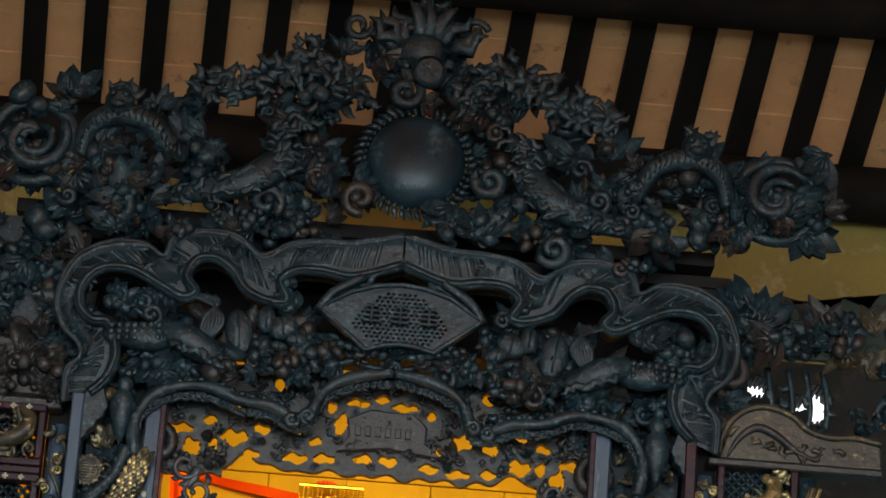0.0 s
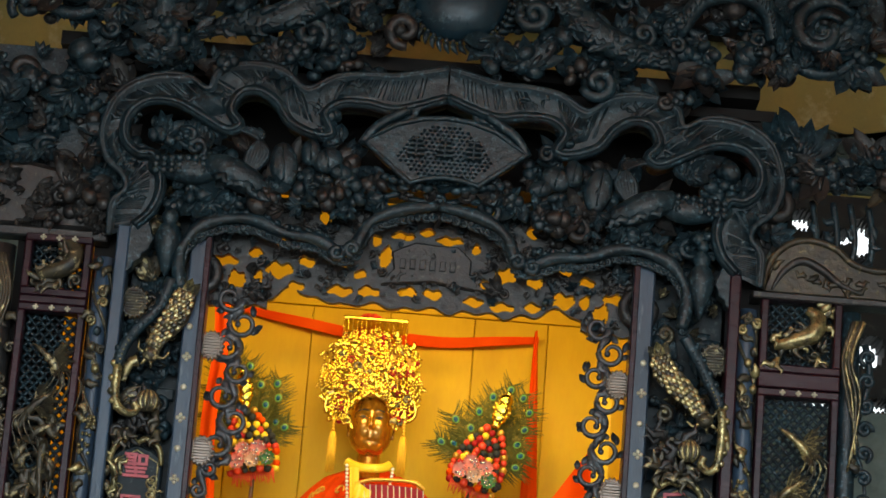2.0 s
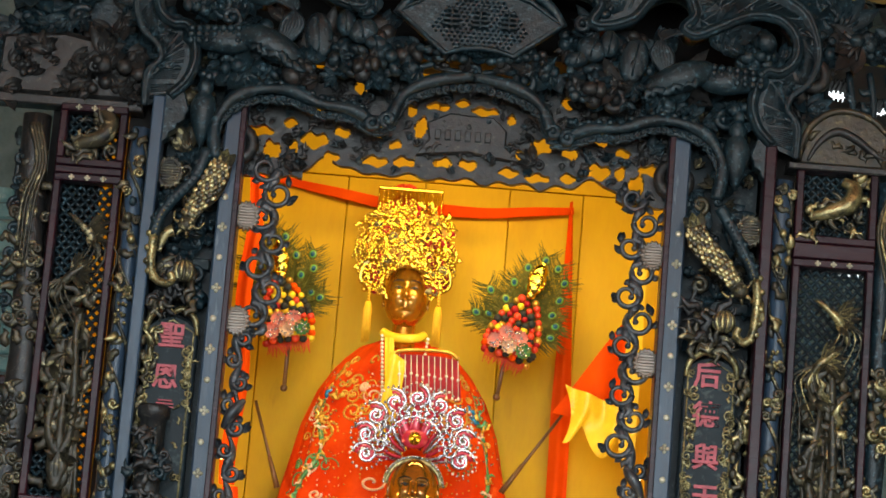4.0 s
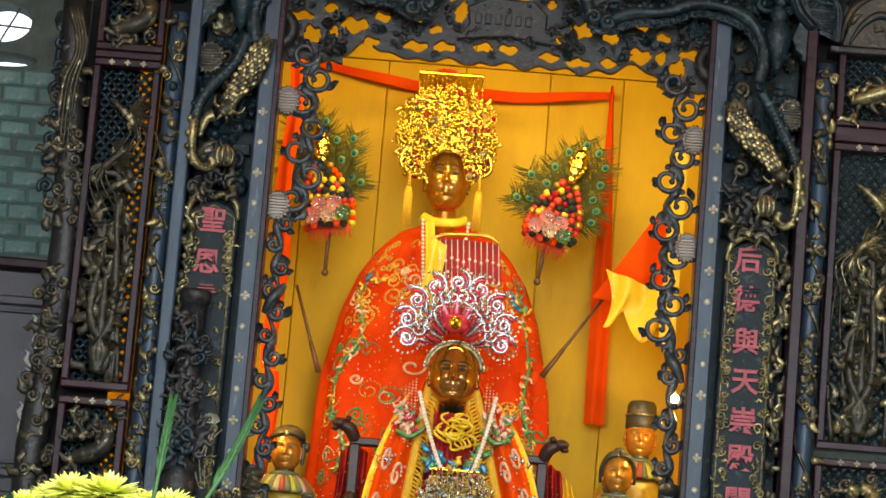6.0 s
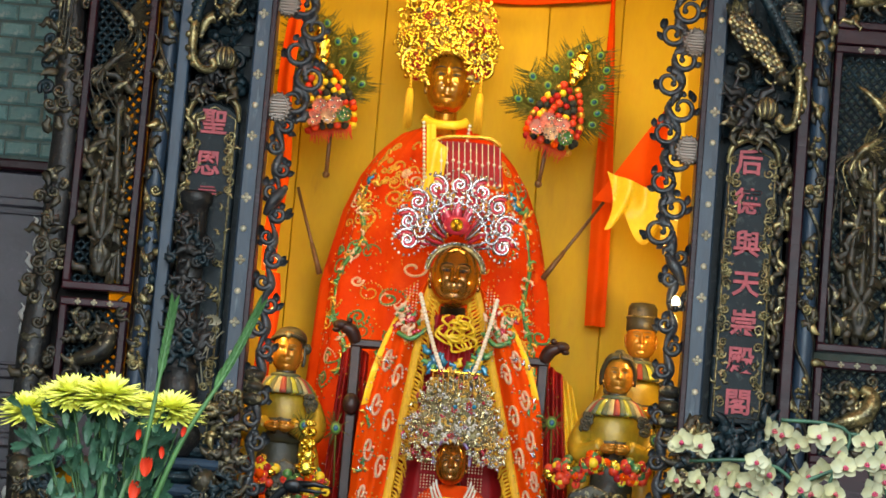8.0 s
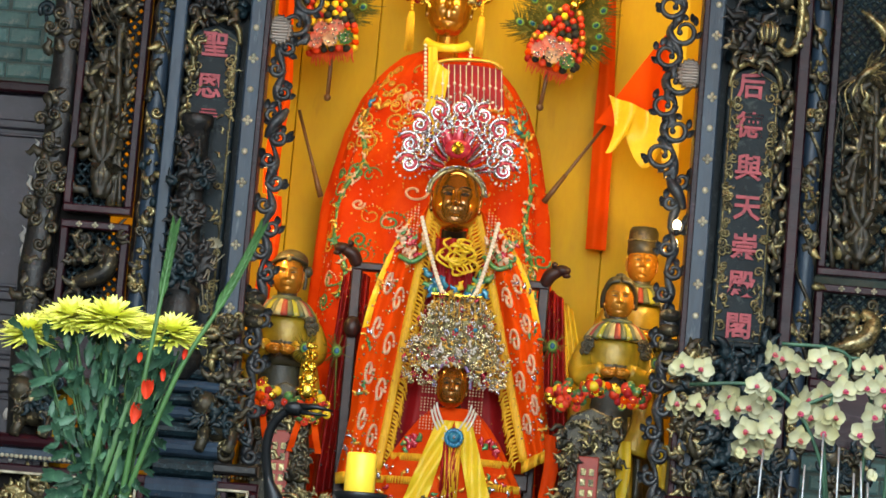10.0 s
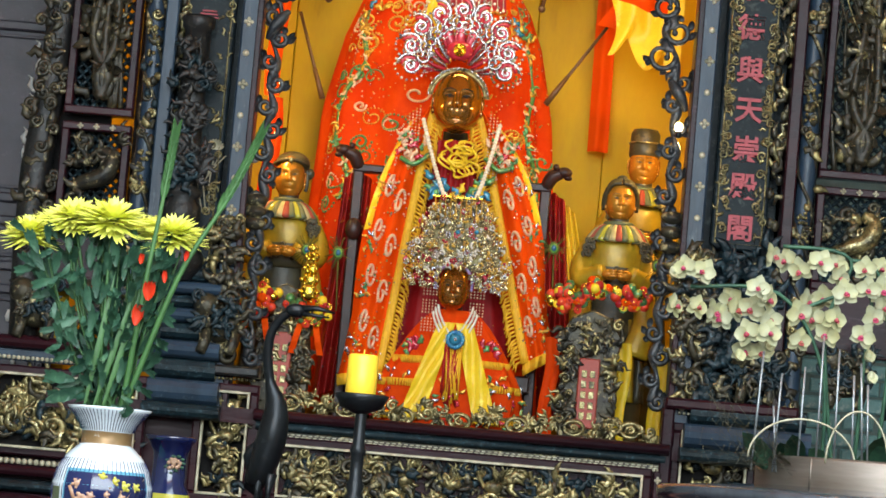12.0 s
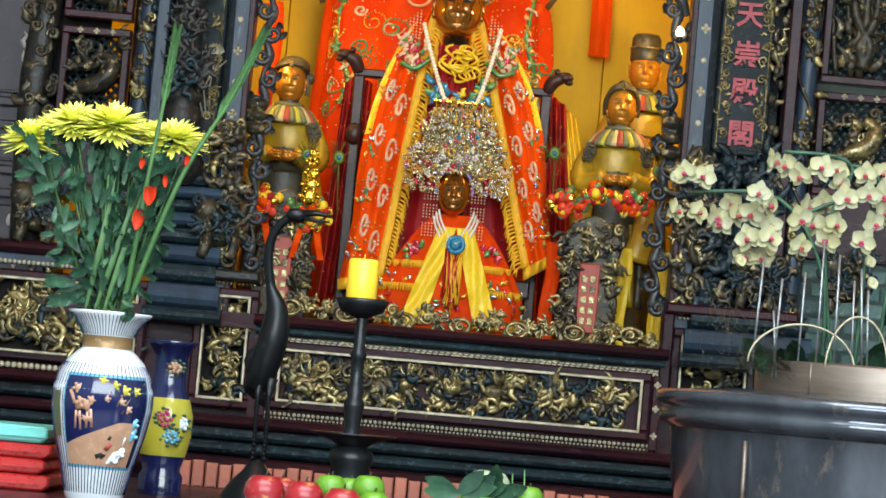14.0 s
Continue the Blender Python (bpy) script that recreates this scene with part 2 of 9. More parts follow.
EYE_BLUE = material("peacock_eye_blue", (0.01, 0.1, 0.2), (0.005, 0.06, 0.1), 0.3, scale=40, bump=0.05)
BLACK_FELT = material("black_felt", (0.012, 0.014, 0.013), (0.02, 0.02, 0.018), 0.8, scale=20, bump=0.3)
WAX = material("yellow_wax", (0.95, 0.62, 0.04), (0.9, 0.54, 0.03), 0.4, scale=8, grain=50, bump=0.05)
GREEN_ROBE = material("olive_painted_robe", (0.52, 0.34, 0.02), (0.3, 0.185, 0.012), 0.34, 0.15, scale=9, grain=80, bump=0.4, c=(0.36, 0.2, 0.03), spot=0.6)
COLLAR_GREEN = material("green_gold_collar", (0.09, 0.12, 0.06), (0.14, 0.14, 0.06), 0.45, scale=30, grain=80, bump=0.3)
RED_TABLET = material("red_painted_tablet", (0.4, 0.06, 0.035), (0.3, 0.04, 0.025), 0.5, scale=8, grain=80, bump=0.15)
# the pale blue flecks paint highlight patches into the dome's colour
SUN_DISC = material("dark_domed_metal", (0.01, 0.028, 0.04), (0.006, 0.014, 0.02), 0.32, 0.1, scale=8, grain=40, bump=0.3, c=(0.045, 0.085, 0.105), spot=0.57, spot_scale=9, spec=0.22)
BULB = material("glowing_bulb_glass", (1, 0.85, 0.55), (1, 0.8, 0.5), 0.3, bump=0, glow=(1.0, 0.72, 0.36, 14.0))
DAYLIGHT = material("overcast_daylight", (0.8, 0.85, 0.9), (0.8, 0.85, 0.9), 0.9, bump=0, glow=(0.9, 0.96, 1.0, 1.6))
VINE_WOOD = material("slate_brown_vine_wood", (0.045, 0.05, 0.056), (0.014, 0.016, 0.019), 0.34, scale=16, grain=90, bump=0.8, c=(0.13, 0.125, 0.115), spot=0.6, spot_scale=50, spec=0.5)
ARCH_GILT = material("dull_gilt_brown", (0.055, 0.043, 0.024), (0.02, 0.017, 0.012), 0.42, 0.15, scale=14, grain=80, bump=0.8, c=(0.2, 0.155, 0.07), spot=0.61, spot_scale=38, spec=0.4)
CREAM_PAINT = material("aged_cream_paint", (0.5, 0.42, 0.2), (0.36, 0.28, 0.12), 0.5, scale=12, grain=80, bump=0.3)
HAIR_PAINT = material("olive_black_hair_paint", (0.07, 0.058, 0.026), (0.035, 0.03, 0.018), 0.42, scale=14, grain=90, bump=0.4, c=(0.14, 0.1, 0.04), spot=0.62)
WHITE_PAINT = material("chalky_white_paint", (0.7, 0.7, 0.68), (0.6, 0.6, 0.58), 0.8, scale=3, grain=40, bump=0.15)


# ---- mesh tools ----
class Geo:
    """Collects solid pieces into one mesh; each piece has a slot of the material list."""

    def __init__(self):
        self.v, self.f, self.m, self.s = [], [], [], []

    def add(self, verts, faces, mat=0, smooth=False):
        k = len(self.v)
        self.v += [tuple(p) for p in verts]
        self.f += [[i + k for i in f] for f in faces]
        self.m += [mat] * len(faces)
        self.s += [smooth] * len(faces)
        return self

    def box(self, lo, hi, mat=0, ch=0.0):
        """A box from corner to corner; ch: chamfer of the edges along its front."""
        (x0, y0, z0), (x1, y1, z1) = lo, hi
        if not ch:
            v = [(x0, y0, z0), (x1, y0, z0), (x1, y1, z0), (x0, y1, z0), (x0, y0, z1), (x1, y0, z1), (x1, y1, z1), (x0, y1, z1)]
            return self.add(v, [(0, 1, 5, 4), (1, 2, 6, 5), (2, 3, 7, 6), (3, 0, 4, 7), (4, 5, 6, 7), (3, 2, 1, 0)], mat)
        v = [(x0 + ch, y0, z0 + ch), (x1 - ch, y0, z0 + ch), (x1 - ch, y0, z1 - ch), (x0 + ch, y0, z1 - ch)]
        v += [(x0, y0 + ch, z0), (x1, y0 + ch, z0), (x1, y0 + ch, z1), (x0, y0 + ch, z1)]
        v += [(x0, y1, z0), (x1, y1, z0), (x1, y1, z1), (x0, y1, z1)]
        f = [(0, 1, 2, 3), (11, 10, 9, 8)]
        for i in range(4):
            j = (i + 1) % 4
            f += [(i + 4, j + 4, j, i), (i + 8, j + 8, j + 4, i + 4)]
        return self.add(v, f, mat)

    def tube(self, pts, r, n=7, mat=0, flat=1.0, closed=False, up=(0, 1, 0)):
        """A round or oval rod along the points; r: a radius, or one for each point."""
        P = [Vector(p) for p in pts]
        k = len(P)
        R = [r] * k if isinstance(r, (int, float)) else list(r)
        v, f = [], []
        for i, p in enumerate(P):
            a, b = (P[i - 1], P[(i + 1) % k]) if closed else (P[max(i - 1, 0)], P[min(i + 1, k - 1)])
            d = (b - a)
            d = d.normalized() if d.length > 1e-9 else Vector((0, 0, 1))
            w = Vector(up)
            if abs(d.dot(w)) > 0.95:
                w = Vector((1, 0, 0))
            s = d.cross(w).normalized()
            u = s.cross(d)
            for j in range(n):
                t = 2 * math.pi * j / n
                v.append(p + s * (R[i] * math.cos(t)) + u * (R[i] * flat * math.sin(t)))
        for i in range(k if closed else k - 1):
            for j in range(n):
                a, b = i * n, ((i + 1) % k) * n
                f.append((a + j, a + (j + 1) % n, b + (j + 1) % n, b + j))
        if not closed:
            f += [tuple(range(n))[::-1], tuple(range((k - 1) * n, k * n))]
        return self.add(v, f, mat, True)

    def ball(self, c, r, mat=0, n=10, m=6, rot=None, shape=None):
        r = (r, r, r) if isinstance(r, (int, float)) else r
        c = Vector(c)
        q = rot or Matrix.Identity(3)
        pt = lambda a, b: Vector((math.cos(a) * math.sin(b), math.sin(a) * math.sin(b), math.cos(b)))
        v = [Vector((0, 0, 1))] + [pt(2 * math.pi * j / n, math.pi * i / m) for i in range(1, m) for j in range(n)] + [Vector((0, 0, -1))]
        if shape:
            v = [shape(p) for p in v]
        v = [c + q @ Vector((p.x * r[0], p.y * r[1], p.z * r[2])) for p in v]
        f = [(0, 1 + j, 1 + (j + 1) % n) for j in range(n)]
        for i in range(m - 2):
            for j in range(n):
                a, b = 1 + i * n, 1 + (i + 1) * n
                f.append((a + j, b + j, b + (j + 1) % n, a + (j + 1) % n))
        e, a = len(v) - 1, 1 + (m - 2) * n
        f += [(e, a + (j + 1) % n, a + j) for j in range(n)]
        return self.add(v, f, mat, True)

    def lathe(self, profile, c=(0, 0, 0), n=24, mat=0, mats=None, axis="z", squash=1.0):
        """Turned piece: (radius, height) from one end to the other."""
        v, f, ms = [], [], []
        for r, h in profile:
            for j in range(n):
                t = 2 * math.pi * j / n
                x, y = r * math.cos(t), r * math.sin(t) * squash
                v.append((c[0] + x, c[1] + y, c[2] + h) if axis == "z" else (c[0] + x, c[1] + h, c[2] + y))
        for i in range(len(profile) - 1):
            for j in range(n):
                a, b = i * n, (i + 1) * n
                q = (a + j, a + (j + 1) % n, b + (j + 1) % n, b + j)
                f.append(q if axis == "z" else q[::-1])
                ms.append(mats[i] if mats else mat)
        k = len(self.f)
        self.add(v, f, mat, True)
        self.m[k:] = ms
        for i, rev in ((0, True), (len(profile) - 1, False)):
            if profile[i][0] > 1e-6:
                ring = [v[i * n + j] for j in range(n)]
                o = tuple(range(n))
                self.add(ring, [o[::-1] if rev == (axis == "z") else o], (mats[min(i, len(mats) - 1)] if mats else mat))
        return self

    def prism(self, poly, y0, y1, mat=0, lip=0.0):
        """An outline in the x-z plane made solid from y0 (front) to y1; lip: chamfer of its front edge."""
        k = len(poly)
        area = sum(poly[i][0] * poly[(i + 1) % k][1] - poly[(i + 1) % k][0] * poly[i][1] for i in range(k))
        P = list(poly) if area > 0 else list(poly)[::-1]
        if lip:
            Q = []
            for i in range(k):
                a, b, c = Vector(P[i - 1]), Vector(P[i]), Vector(P[(i + 1) % k])
                d = (c - a)
                d = d.normalized() if d.length > 1e-9 else Vector((1, 0))
                Q.append((b.x - d.y * lip, b.y + d.x * lip))
            v = [(x, y0, z) for x, z in Q] + [(x, y0 + lip, z) for x, z in P] + [(x, y1, z) for x, z in P]
            rings = 3
        else:
            v = [(x, y0, z) for x, z in P] + [(x, y1, z) for x, z in P]
            rings = 2
        f = [tuple(range(k)), tuple(range((rings - 1) * k, rings * k))[::-1]]
        for r in range(rings - 1):
            for i in range(k):
                j = (i + 1) % k
                f.append((r * k + j, r * k + i, (r + 1) * k + i, (r + 1) * k + j))
        return self.add(v, f, mat)

    def leaf(self, base, way, length, width, mat=0, bend=0.2, side=None, thick=0.0, n=5):
        """A pointed leaf or petal with a folded middle."""
        d = Vector(way).normalized()
        s = Vector(side) if side else d.cross(Vector((0, 1, 0)))
        if s.length < 1e-6:
            s = Vector((1, 0, 0))
        s.normalize()
        u = s.cross(d).normalized()
        b = Vector(base)
        v, f = [], []
        for i in range(n + 1):
            t = i / n
            w = width * 0.5 * (math.sin(math.pi * min(t * 0.92 + 0.08, 1)) ** 0.8)
            c = b + d * (length * t) - u * (bend * length * t * t)
            v += [c - s * w, c + u * (w * 0.35 + thick), c + s * w]
        for i in range(n):
            a = i * 3
            f += [(a, a + 1, a + 4, a + 3), (a + 1, a + 2, a + 5, a + 4)]
        return self.add(v, f, mat, True)

    def sheet(self, fn, nu, nv, mat=0, thick=0.0, close_u=False):
        """A surface fn(u, v), u and v from 0 to 1, with a back at the thickness given along y."""
        v = [Vector(fn(i / nu, j / nv)) for j in range(nv + 1) for i in range(nu + 1)]
        w = nu + 1
        f = [(j * w + i, j * w + i + 1, (j + 1) * w + i + 1, (j + 1) * w + i) for j in range(nv) for i in range(nu)]
        self.add(v, f, mat, True)
        if thick:
            self.add([p + Vector((0, thick, 0)) for p in v], [q[::-1] for q in f], mat, True)
        return self


def mesh_of(name, geo, mats, origin=(0, 0, 0)):
    me = bpy.data.meshes.new(name)
    o = Vector(origin)
    me.from_pydata([(p[0] - o.x, p[1] - o.y, p[2] - o.z) for p in geo.v], [], geo.f)
    for m in mats if isinstance(mats, (list, tuple)) else [mats]:
        me.materials.append(m)
    me.polygons.foreach_set("material_index", geo.m)
    me.polygons.foreach_set("use_smooth", geo.s)
    me.update()
    return me


ORIGIN = {}


def thing(name, base, label, category, group="", kind=""):
    ob = new(name)
    ob.location, ob.empty_display_size = base, 0.05
    ORIGIN[ob.name] = Vector(base)
    return tagged(ob, label, category, group, kind)


def part(name, geo, mats, parent, label=""):
    o = ORIGIN[parent.name]
    ob = new(name, mesh_of(name, geo, mats, o))
    ob.parent = parent
    ORIGIN[ob.name] = o
    return tagged(ob, label, kind="stuff" if name in FINE else "")


FINE = {"relief", "crest_openwork", "filling_carving", "combed_texture", "vine", "pierced_ground", "valance_relief", "carved_cluster", "silver_trim", "sequin_dome",
        "gold_embroidery", "scroll_embroidery", "flower_embroidery", "sequins", "filigree", "scroll_border", "diaper_ground", "leaf_sprig", "carved_wing", "bead_row", "fret",
        "gold_fringe", "yellow_fringe", "red_fringe", "dry_sprig", "bead_pendant", "bead_fringe", "scalloped_edge", "openwork", "grape_drop", "round_medallion", "shoulder_spray", "scale_relief"}


def solo(name, geo, mats, base, label, category, group="", kind=""):
    ob = new(name, mesh_of(name, geo, mats, base))
    ob.location = base
    ORIGIN[ob.name] = Vector(base)
    return tagged(ob, label, category, group, kind)


def smooth_path(pts, steps=5, closed=False):
    """Catmull-Rom curve through the points."""
    P = [Vector(p) for p in pts]
    k, out = len(P), []
    for i in range(k if closed else k - 1):
        a, b, c, d = (P[i - 1], P[i], P[(i + 1) % k], P[(i + 2) % k]) if closed else (P[max(i - 1, 0)], P[i], P[i + 1], P[min(i + 2, k - 1)])
        for j in range(steps):
            t = j / steps
            out.append(0.5 * (2 * b + (c - a) * t + (2 * a - 5 * b + 4 * c - d) * t * t + (3 * b - a - 3 * c + d) * t ** 3))
    return out if closed else out + [P[-1]]


def curl(c, r, turns=1.4, start=0.0, hand=1, y=0.0, lift=0.0, n=22, tight=0.22):
    """A spiral in the x-z plane, from its outside to its eye."""
    out = []
    for i in range(n + 1):
        t = i / n
        a = start + hand * 2 * math.pi * turns * t
        q = r * (1 - t * (1 - tight))
        out.append((c[0] + q * math.cos(a), y - lift * t, c[1] + q * math.sin(a)))
    return out


def scroll(g, c, r, thick, rng, y=10.0, mat=0, turns=1.25, hand=None, start=None):
    hand = hand or rng.choice((-1, 1))
    start = rng.uniform(0, 6.28) if start is None else start
    p = curl(c, r, turns, start, hand, y, 0.012)
    k = len(p)
    g.tube(p, [thick * (0.45 + 0.75 * math.sin(math.pi * min(i / k * 0.8 + 0.2, 1))) for i in range(k)], 7, mat)
    g.ball(p[-1], thick * 1.25, mat, 7, 5)


def flame_leaf(g, c, ang, length, width, rng, y=10.0, mat=0):
    """A carved leaf lying in the x-z plane and turned forward at its tip."""
    d = (math.cos(ang), rng.uniform(-0.35, 0.1), math.sin(ang))
    p = [Vector((c[0], y, c[1])) + Vector(d) * (length * t) + Vector((-math.sin(ang), 0, math.cos(ang))) * (0.16 * length * math.sin(t * 3.1) * rng.choice((-1, 1))) for t in (0, 0.25, 0.5, 0.75, 1)]
    g.tube(p, [width * 0.3, width * 0.55, width * 0.5, width * 0.32, width * 0.06], 6, mat, 0.55)


def carving(g, inside, box, count, size, rng, y=10.0, mats=(0,), depth=0.05, balls=0.3):
    """Fills an outline with carved scrolls, leaves and knops. inside(x, z) says where wood stands."""
    x0, z0, x1, z1 = box
    done = tries = 0
    while done < count and tries < count * 30:
        tries += 1
        x, z = rng.uniform(x0, x1), rng.uniform(z0, z1)
        if not inside(x, z):
            continue
        done += 1
        s = size * rng.uniform(0.6, 1.35)
        m = rng.choice(mats)
        yy = y - rng.uniform(0, depth)
        k = rng.random()
        if k < balls:
            g.ball((x, yy, z), (s * rng.uniform(0.3, 0.55), s * 0.4, s * rng.uniform(0.2, 0.4)), m, 8, 5, Euler((0, rng.uniform(0, 3), 0)).to_matrix())
            a = rng.uniform(0, 6.28)
            for j in range(2):
                flame_leaf(g, (x, z), a + j * 2.2, s * 0.9, s * 0.4, rng, yy - s * 0.2, m)
        elif k < 0.86:
            a = rng.uniform(0, 6.28)
            for j in range(rng.choice((3, 4, 5))):
                flame_leaf(g, (x, z), a + j * 0.55, s * rng.uniform(0.7, 1.5), s * rng.uniform(0.3, 0.55), rng, yy - rng.uniform(0, 0.3) * s, m)
        else:
            scroll(g, (x, z), s * 0.6, s * 0.17, rng, yy, m)


def foliage(g, inside, box, count, size, rng, y=10.0, mats=(0,), depth=0.08):
    """Lumpy carved clouds, broad leaves and a few scrolls, heaped unevenly."""
    x0, z0, x1, z1 = box
    done = tries = 0
    while done < count and tries < count * 30:
        tries += 1
        x, z = rng.uniform(x0, x1), rng.uniform(z0, z1)
        if not inside(x, z):
            continue
        done += 1
        s = size * rng.choice((0.6, 0.8, 1.0, 1.0, 1.5))
        m = rng.choice(mats)
        yy = y - rng.uniform(0, depth)
        k = rng.random()
        if k < 0.24:
            for j in range(rng.choice((4, 5, 7))):
                q = s * rng.uniform(0.16, 0.36)
                a = rng.uniform(0, 6.28)
                d = s * rng.uniform(0.1, 0.5)
                g.ball((x + d * math.cos(a), yy + rng.uniform(-0.3, 0.3) * s, z + d * math.sin(a)), (q * rng.uniform(0.7, 1.4), q * 0.8, q), m, 7, 5, Euler((0, a, 0)).to_matrix())
        elif k < 0.92:
            a = rng.uniform(0, 6.28)
            for j in range(rng.choice((3, 4, 5))):
                b = a + 0.5 * j
                d = Vector((math.cos(b), rng.uniform(-0.5, 0.0), math.sin(b)))
                g.leaf((x, yy, z), d, s * rng.uniform(0.7, 1.25), s * rng.uniform(0.4, 0.6), m, rng.uniform(-0.3, 0.3), thick=0.008, n=4)
                g.tube([(x, yy + 0.006, z), (x + d.x * s * 0.5, yy + d.y * s * 0.5 + 0.006, z + d.z * s * 0.5)], [s * 0.12, s * 0.05], 5, m)
        else:
            scroll(g, (x, z), s * 0.5, s * 0.16, rng, yy, m)


def stud_flower(g, c, r, mat=0):
    x, y, z = c
    for j in range(4):
        a = math.pi / 2 * j
        g.ball((x + r * 0.62 * math.cos(a), y, z + r * 0.62 * math.sin(a)), (r * 0.45, r * 0.3, r * 0.45), mat, 7, 4)
    g.ball((x, y - r * 0.2, z), r * 0.34, mat, 7, 4)


def rim_frame(g, x0, z0, x1, z1, w, y0, y1, mat=0, ch=0.004):
    g.box((x0, y0, z0), (x1, y1, z0 + w), mat, ch)
    g.box((x0, y0, z1 - w), (x1, y1, z1), mat, ch)
    g.box((x0, y0, z0 + w), (x0 + w, y1, z1 - w), mat, ch)
    g.box((x1 - w, y0, z0 + w), (x1, y1, z1 - w), mat, ch)


def lettering(text, place, size, mat, parent, name="character", label="", depth=0.004):
    """Characters in the built-in font, standing upright and facing the court."""
    c = bpy.data.curves.new(name, "FONT")
    c.offset = size * 0.022
    c.body, c.size, c.extrude, c.align_x, c.align_y, c.resolution_u = text, size, depth, "CENTER", "CENTER", 2
    tmp = new("letter_tmp", c)
    me = bpy.data.meshes.new_from_object(tmp.evaluated_get(bpy.context.evaluated_depsgraph_get()))
    bpy.data.objects.remove(tmp)
    o = ORIGIN[parent.name]
    me.transform(Matrix.Translation(Vector(place) - o) @ Euler((math.pi / 2, 0, 0)).to_matrix().to_4x4())
    me.materials.clear()
    me.materials.append(mat)
    ob = new(name, me)
    ob.parent = parent
    ORIGIN[ob.name] = o
    return tagged(ob, label)


# ---- the hall: floor, walls, roof, court ----
g = Geo().box((-4.2, -4.2, -0.2), (4.2, 13.0, 0.0))
solo("floor", g, STONE_FLOOR, (0, 4, 0), "grey stone floor of the temple hall", "floor", kind="structure")

g = Geo()
for lo, hi in (((-4, 12.6, 0), (-2.32, 12.8, 5.35)), ((-2.32, 12.6, 0), (-1.9, 12.8, 4.46)), ((-2.32, 12.6, 4.9), (-1.9, 12.8, 5.35)),
               ((-1.9, 12.6, 0), (1.5, 12.8, 5.35)), ((1.5, 12.6, 0), (2.35, 12.8, 4.38)), ((2.35, 12.6, 0), (4, 12.8, 5.35))):
    g.box(lo, hi)
# broken gaps in the brickwork, daylight behind
GAPS = [(1.64, 5.235, .036, .045), (1.745, 5.16, .032, .022), (1.81, 5.17, .03, .036), (1.905, 5.18, .036, .085), (1.893, 5.035, .03, .035), (1.96, 4.66, .04, .07), (2.0, 4.42, .05, .03), (1.62, 4.415, .07, .022), (1.76, 4.42, .06, .026), (1.565, 4.56, .04, .02), (2.09, 5.03, .012, .04)]
gs = Geo()
for i in range(85):
    x0, x1 = 1.5 + 0.01 * i, 1.51 + 0.01 * i
    xm, z = x0 + 0.005, 4.38
    cuts = []
    for gx, gz, rx, rz in GAPS:
        rx, rz = rx * 1.5, rz * 1.35
        d = abs(xm - gx) / rx
        if d < 1:
            h = rz * (1 - d ** 3) ** 0.5 * (0.85 + 0.2 * math.sin(xm * 300 + gz * 40))
            cuts.append((gz - h, gz + h * 0.8))
    for a, b in sorted(cuts) + [(5.3, 5.3)]:
        if a > z + 0.002:
            gs.box((x0, 12.6, z), (x1, 12.8, a))
        z = max(z, b)
for i in range(70):
    x0 = -2.32 + 0.006 * i
    xm, z = x0 + 0.003, 4.46
    cuts = []
    for gx, gz, rx, rz in ((-2.19, 4.697, 0.13, 0.093), (-2.17, 4.527, 0.15, 0.031), (-1.94, 4.72, 0.018, 0.045)):
        d = abs(xm - gx) / rx
        if d < 1:
            h = rz * math.sqrt(1 - d * d)
            cuts.append((gz - h, gz + h))
    for a, b in sorted(cuts) + [(4.9, 4.9)]:
        if a > z + 0.002:
            g.box((x0, 12.6, z), (x0 + 0.006, 12.8, a))
        z = max(z, b)
g.tube([(-2.32, 12.68, 4.7), (-2.05, 12.68, 4.69)], 0.005, 6)
g.tube([(-2.22, 12.68, 4.59), (-2.12, 12.68, 4.8)], 0.005, 6)
gs.box((1.5, 12.6, 5.3), (2.35, 12.8, 5.35))
# this stretch is much darker than the rest of the back wall
solo("wall_upper", gs, DARK_PLASTER, (1.9, 12.7, 4.38), "dark grey upper wall with broken gaps", "wall", kind="structure")
wall_back = solo("wall_back", g, MORTAR, (0, 12.7, 0), "old brick back wall washed green, with small openings", "wall", kind="structure")
g = Geo().box((-4, 12.6, 5.352), (4, 12.8, 6.4))
wall_mural = solo("wall_mural", g, MURAL, (0, 12.7, 5.35), "ochre wall band painted with dark green clouds", "wall", kind="structure")
rng = random.Random(5)
for side in (-1,):
    g = Geo()
    for k in range(3):
        x = side * (1.75 + 0.36 * k) - 0.1
        p = curl((x, 5.62 + 0.05 * k), 0.16, 1.1, 0.5 + k, side, 12.594)
        g.tube(p, [0.028 * (1 - 0.6 * i / len(p)) for i in range(len(p))], 6, 0, 0.12)
        g.tube([(x + side * 0.3 * t, 12.594, 5.45 + 0.06 * math.sin(5 * t)) for t in (0, 0.25, 0.5, 0.75, 1)], 0.02, 6, 0, 0.12)
    part("painted_cloud", g, MURAL_GREEN, wall_mural)
top = []
for k, (cx, cz, r) in enumerate(((1.66, 5.43, 0.07), (1.76, 5.56, 0.1), (1.9, 5.58, 0.08), (2.03, 5.6, 0.09), (2.2, 5.62, 0.1), (2.36, 5.56, 0.1))):
    top += [(cx + r * math.cos(a), cz + r * 0.8 * math.sin(a)) for a in [math.pi * (1.05 - 0.14 * i) for i in range(8)]]
g = Geo().prism([(1.6, 5.36)] + top + [(2.5, 5.36)], 12.57, 12.599, 0, 0.006)
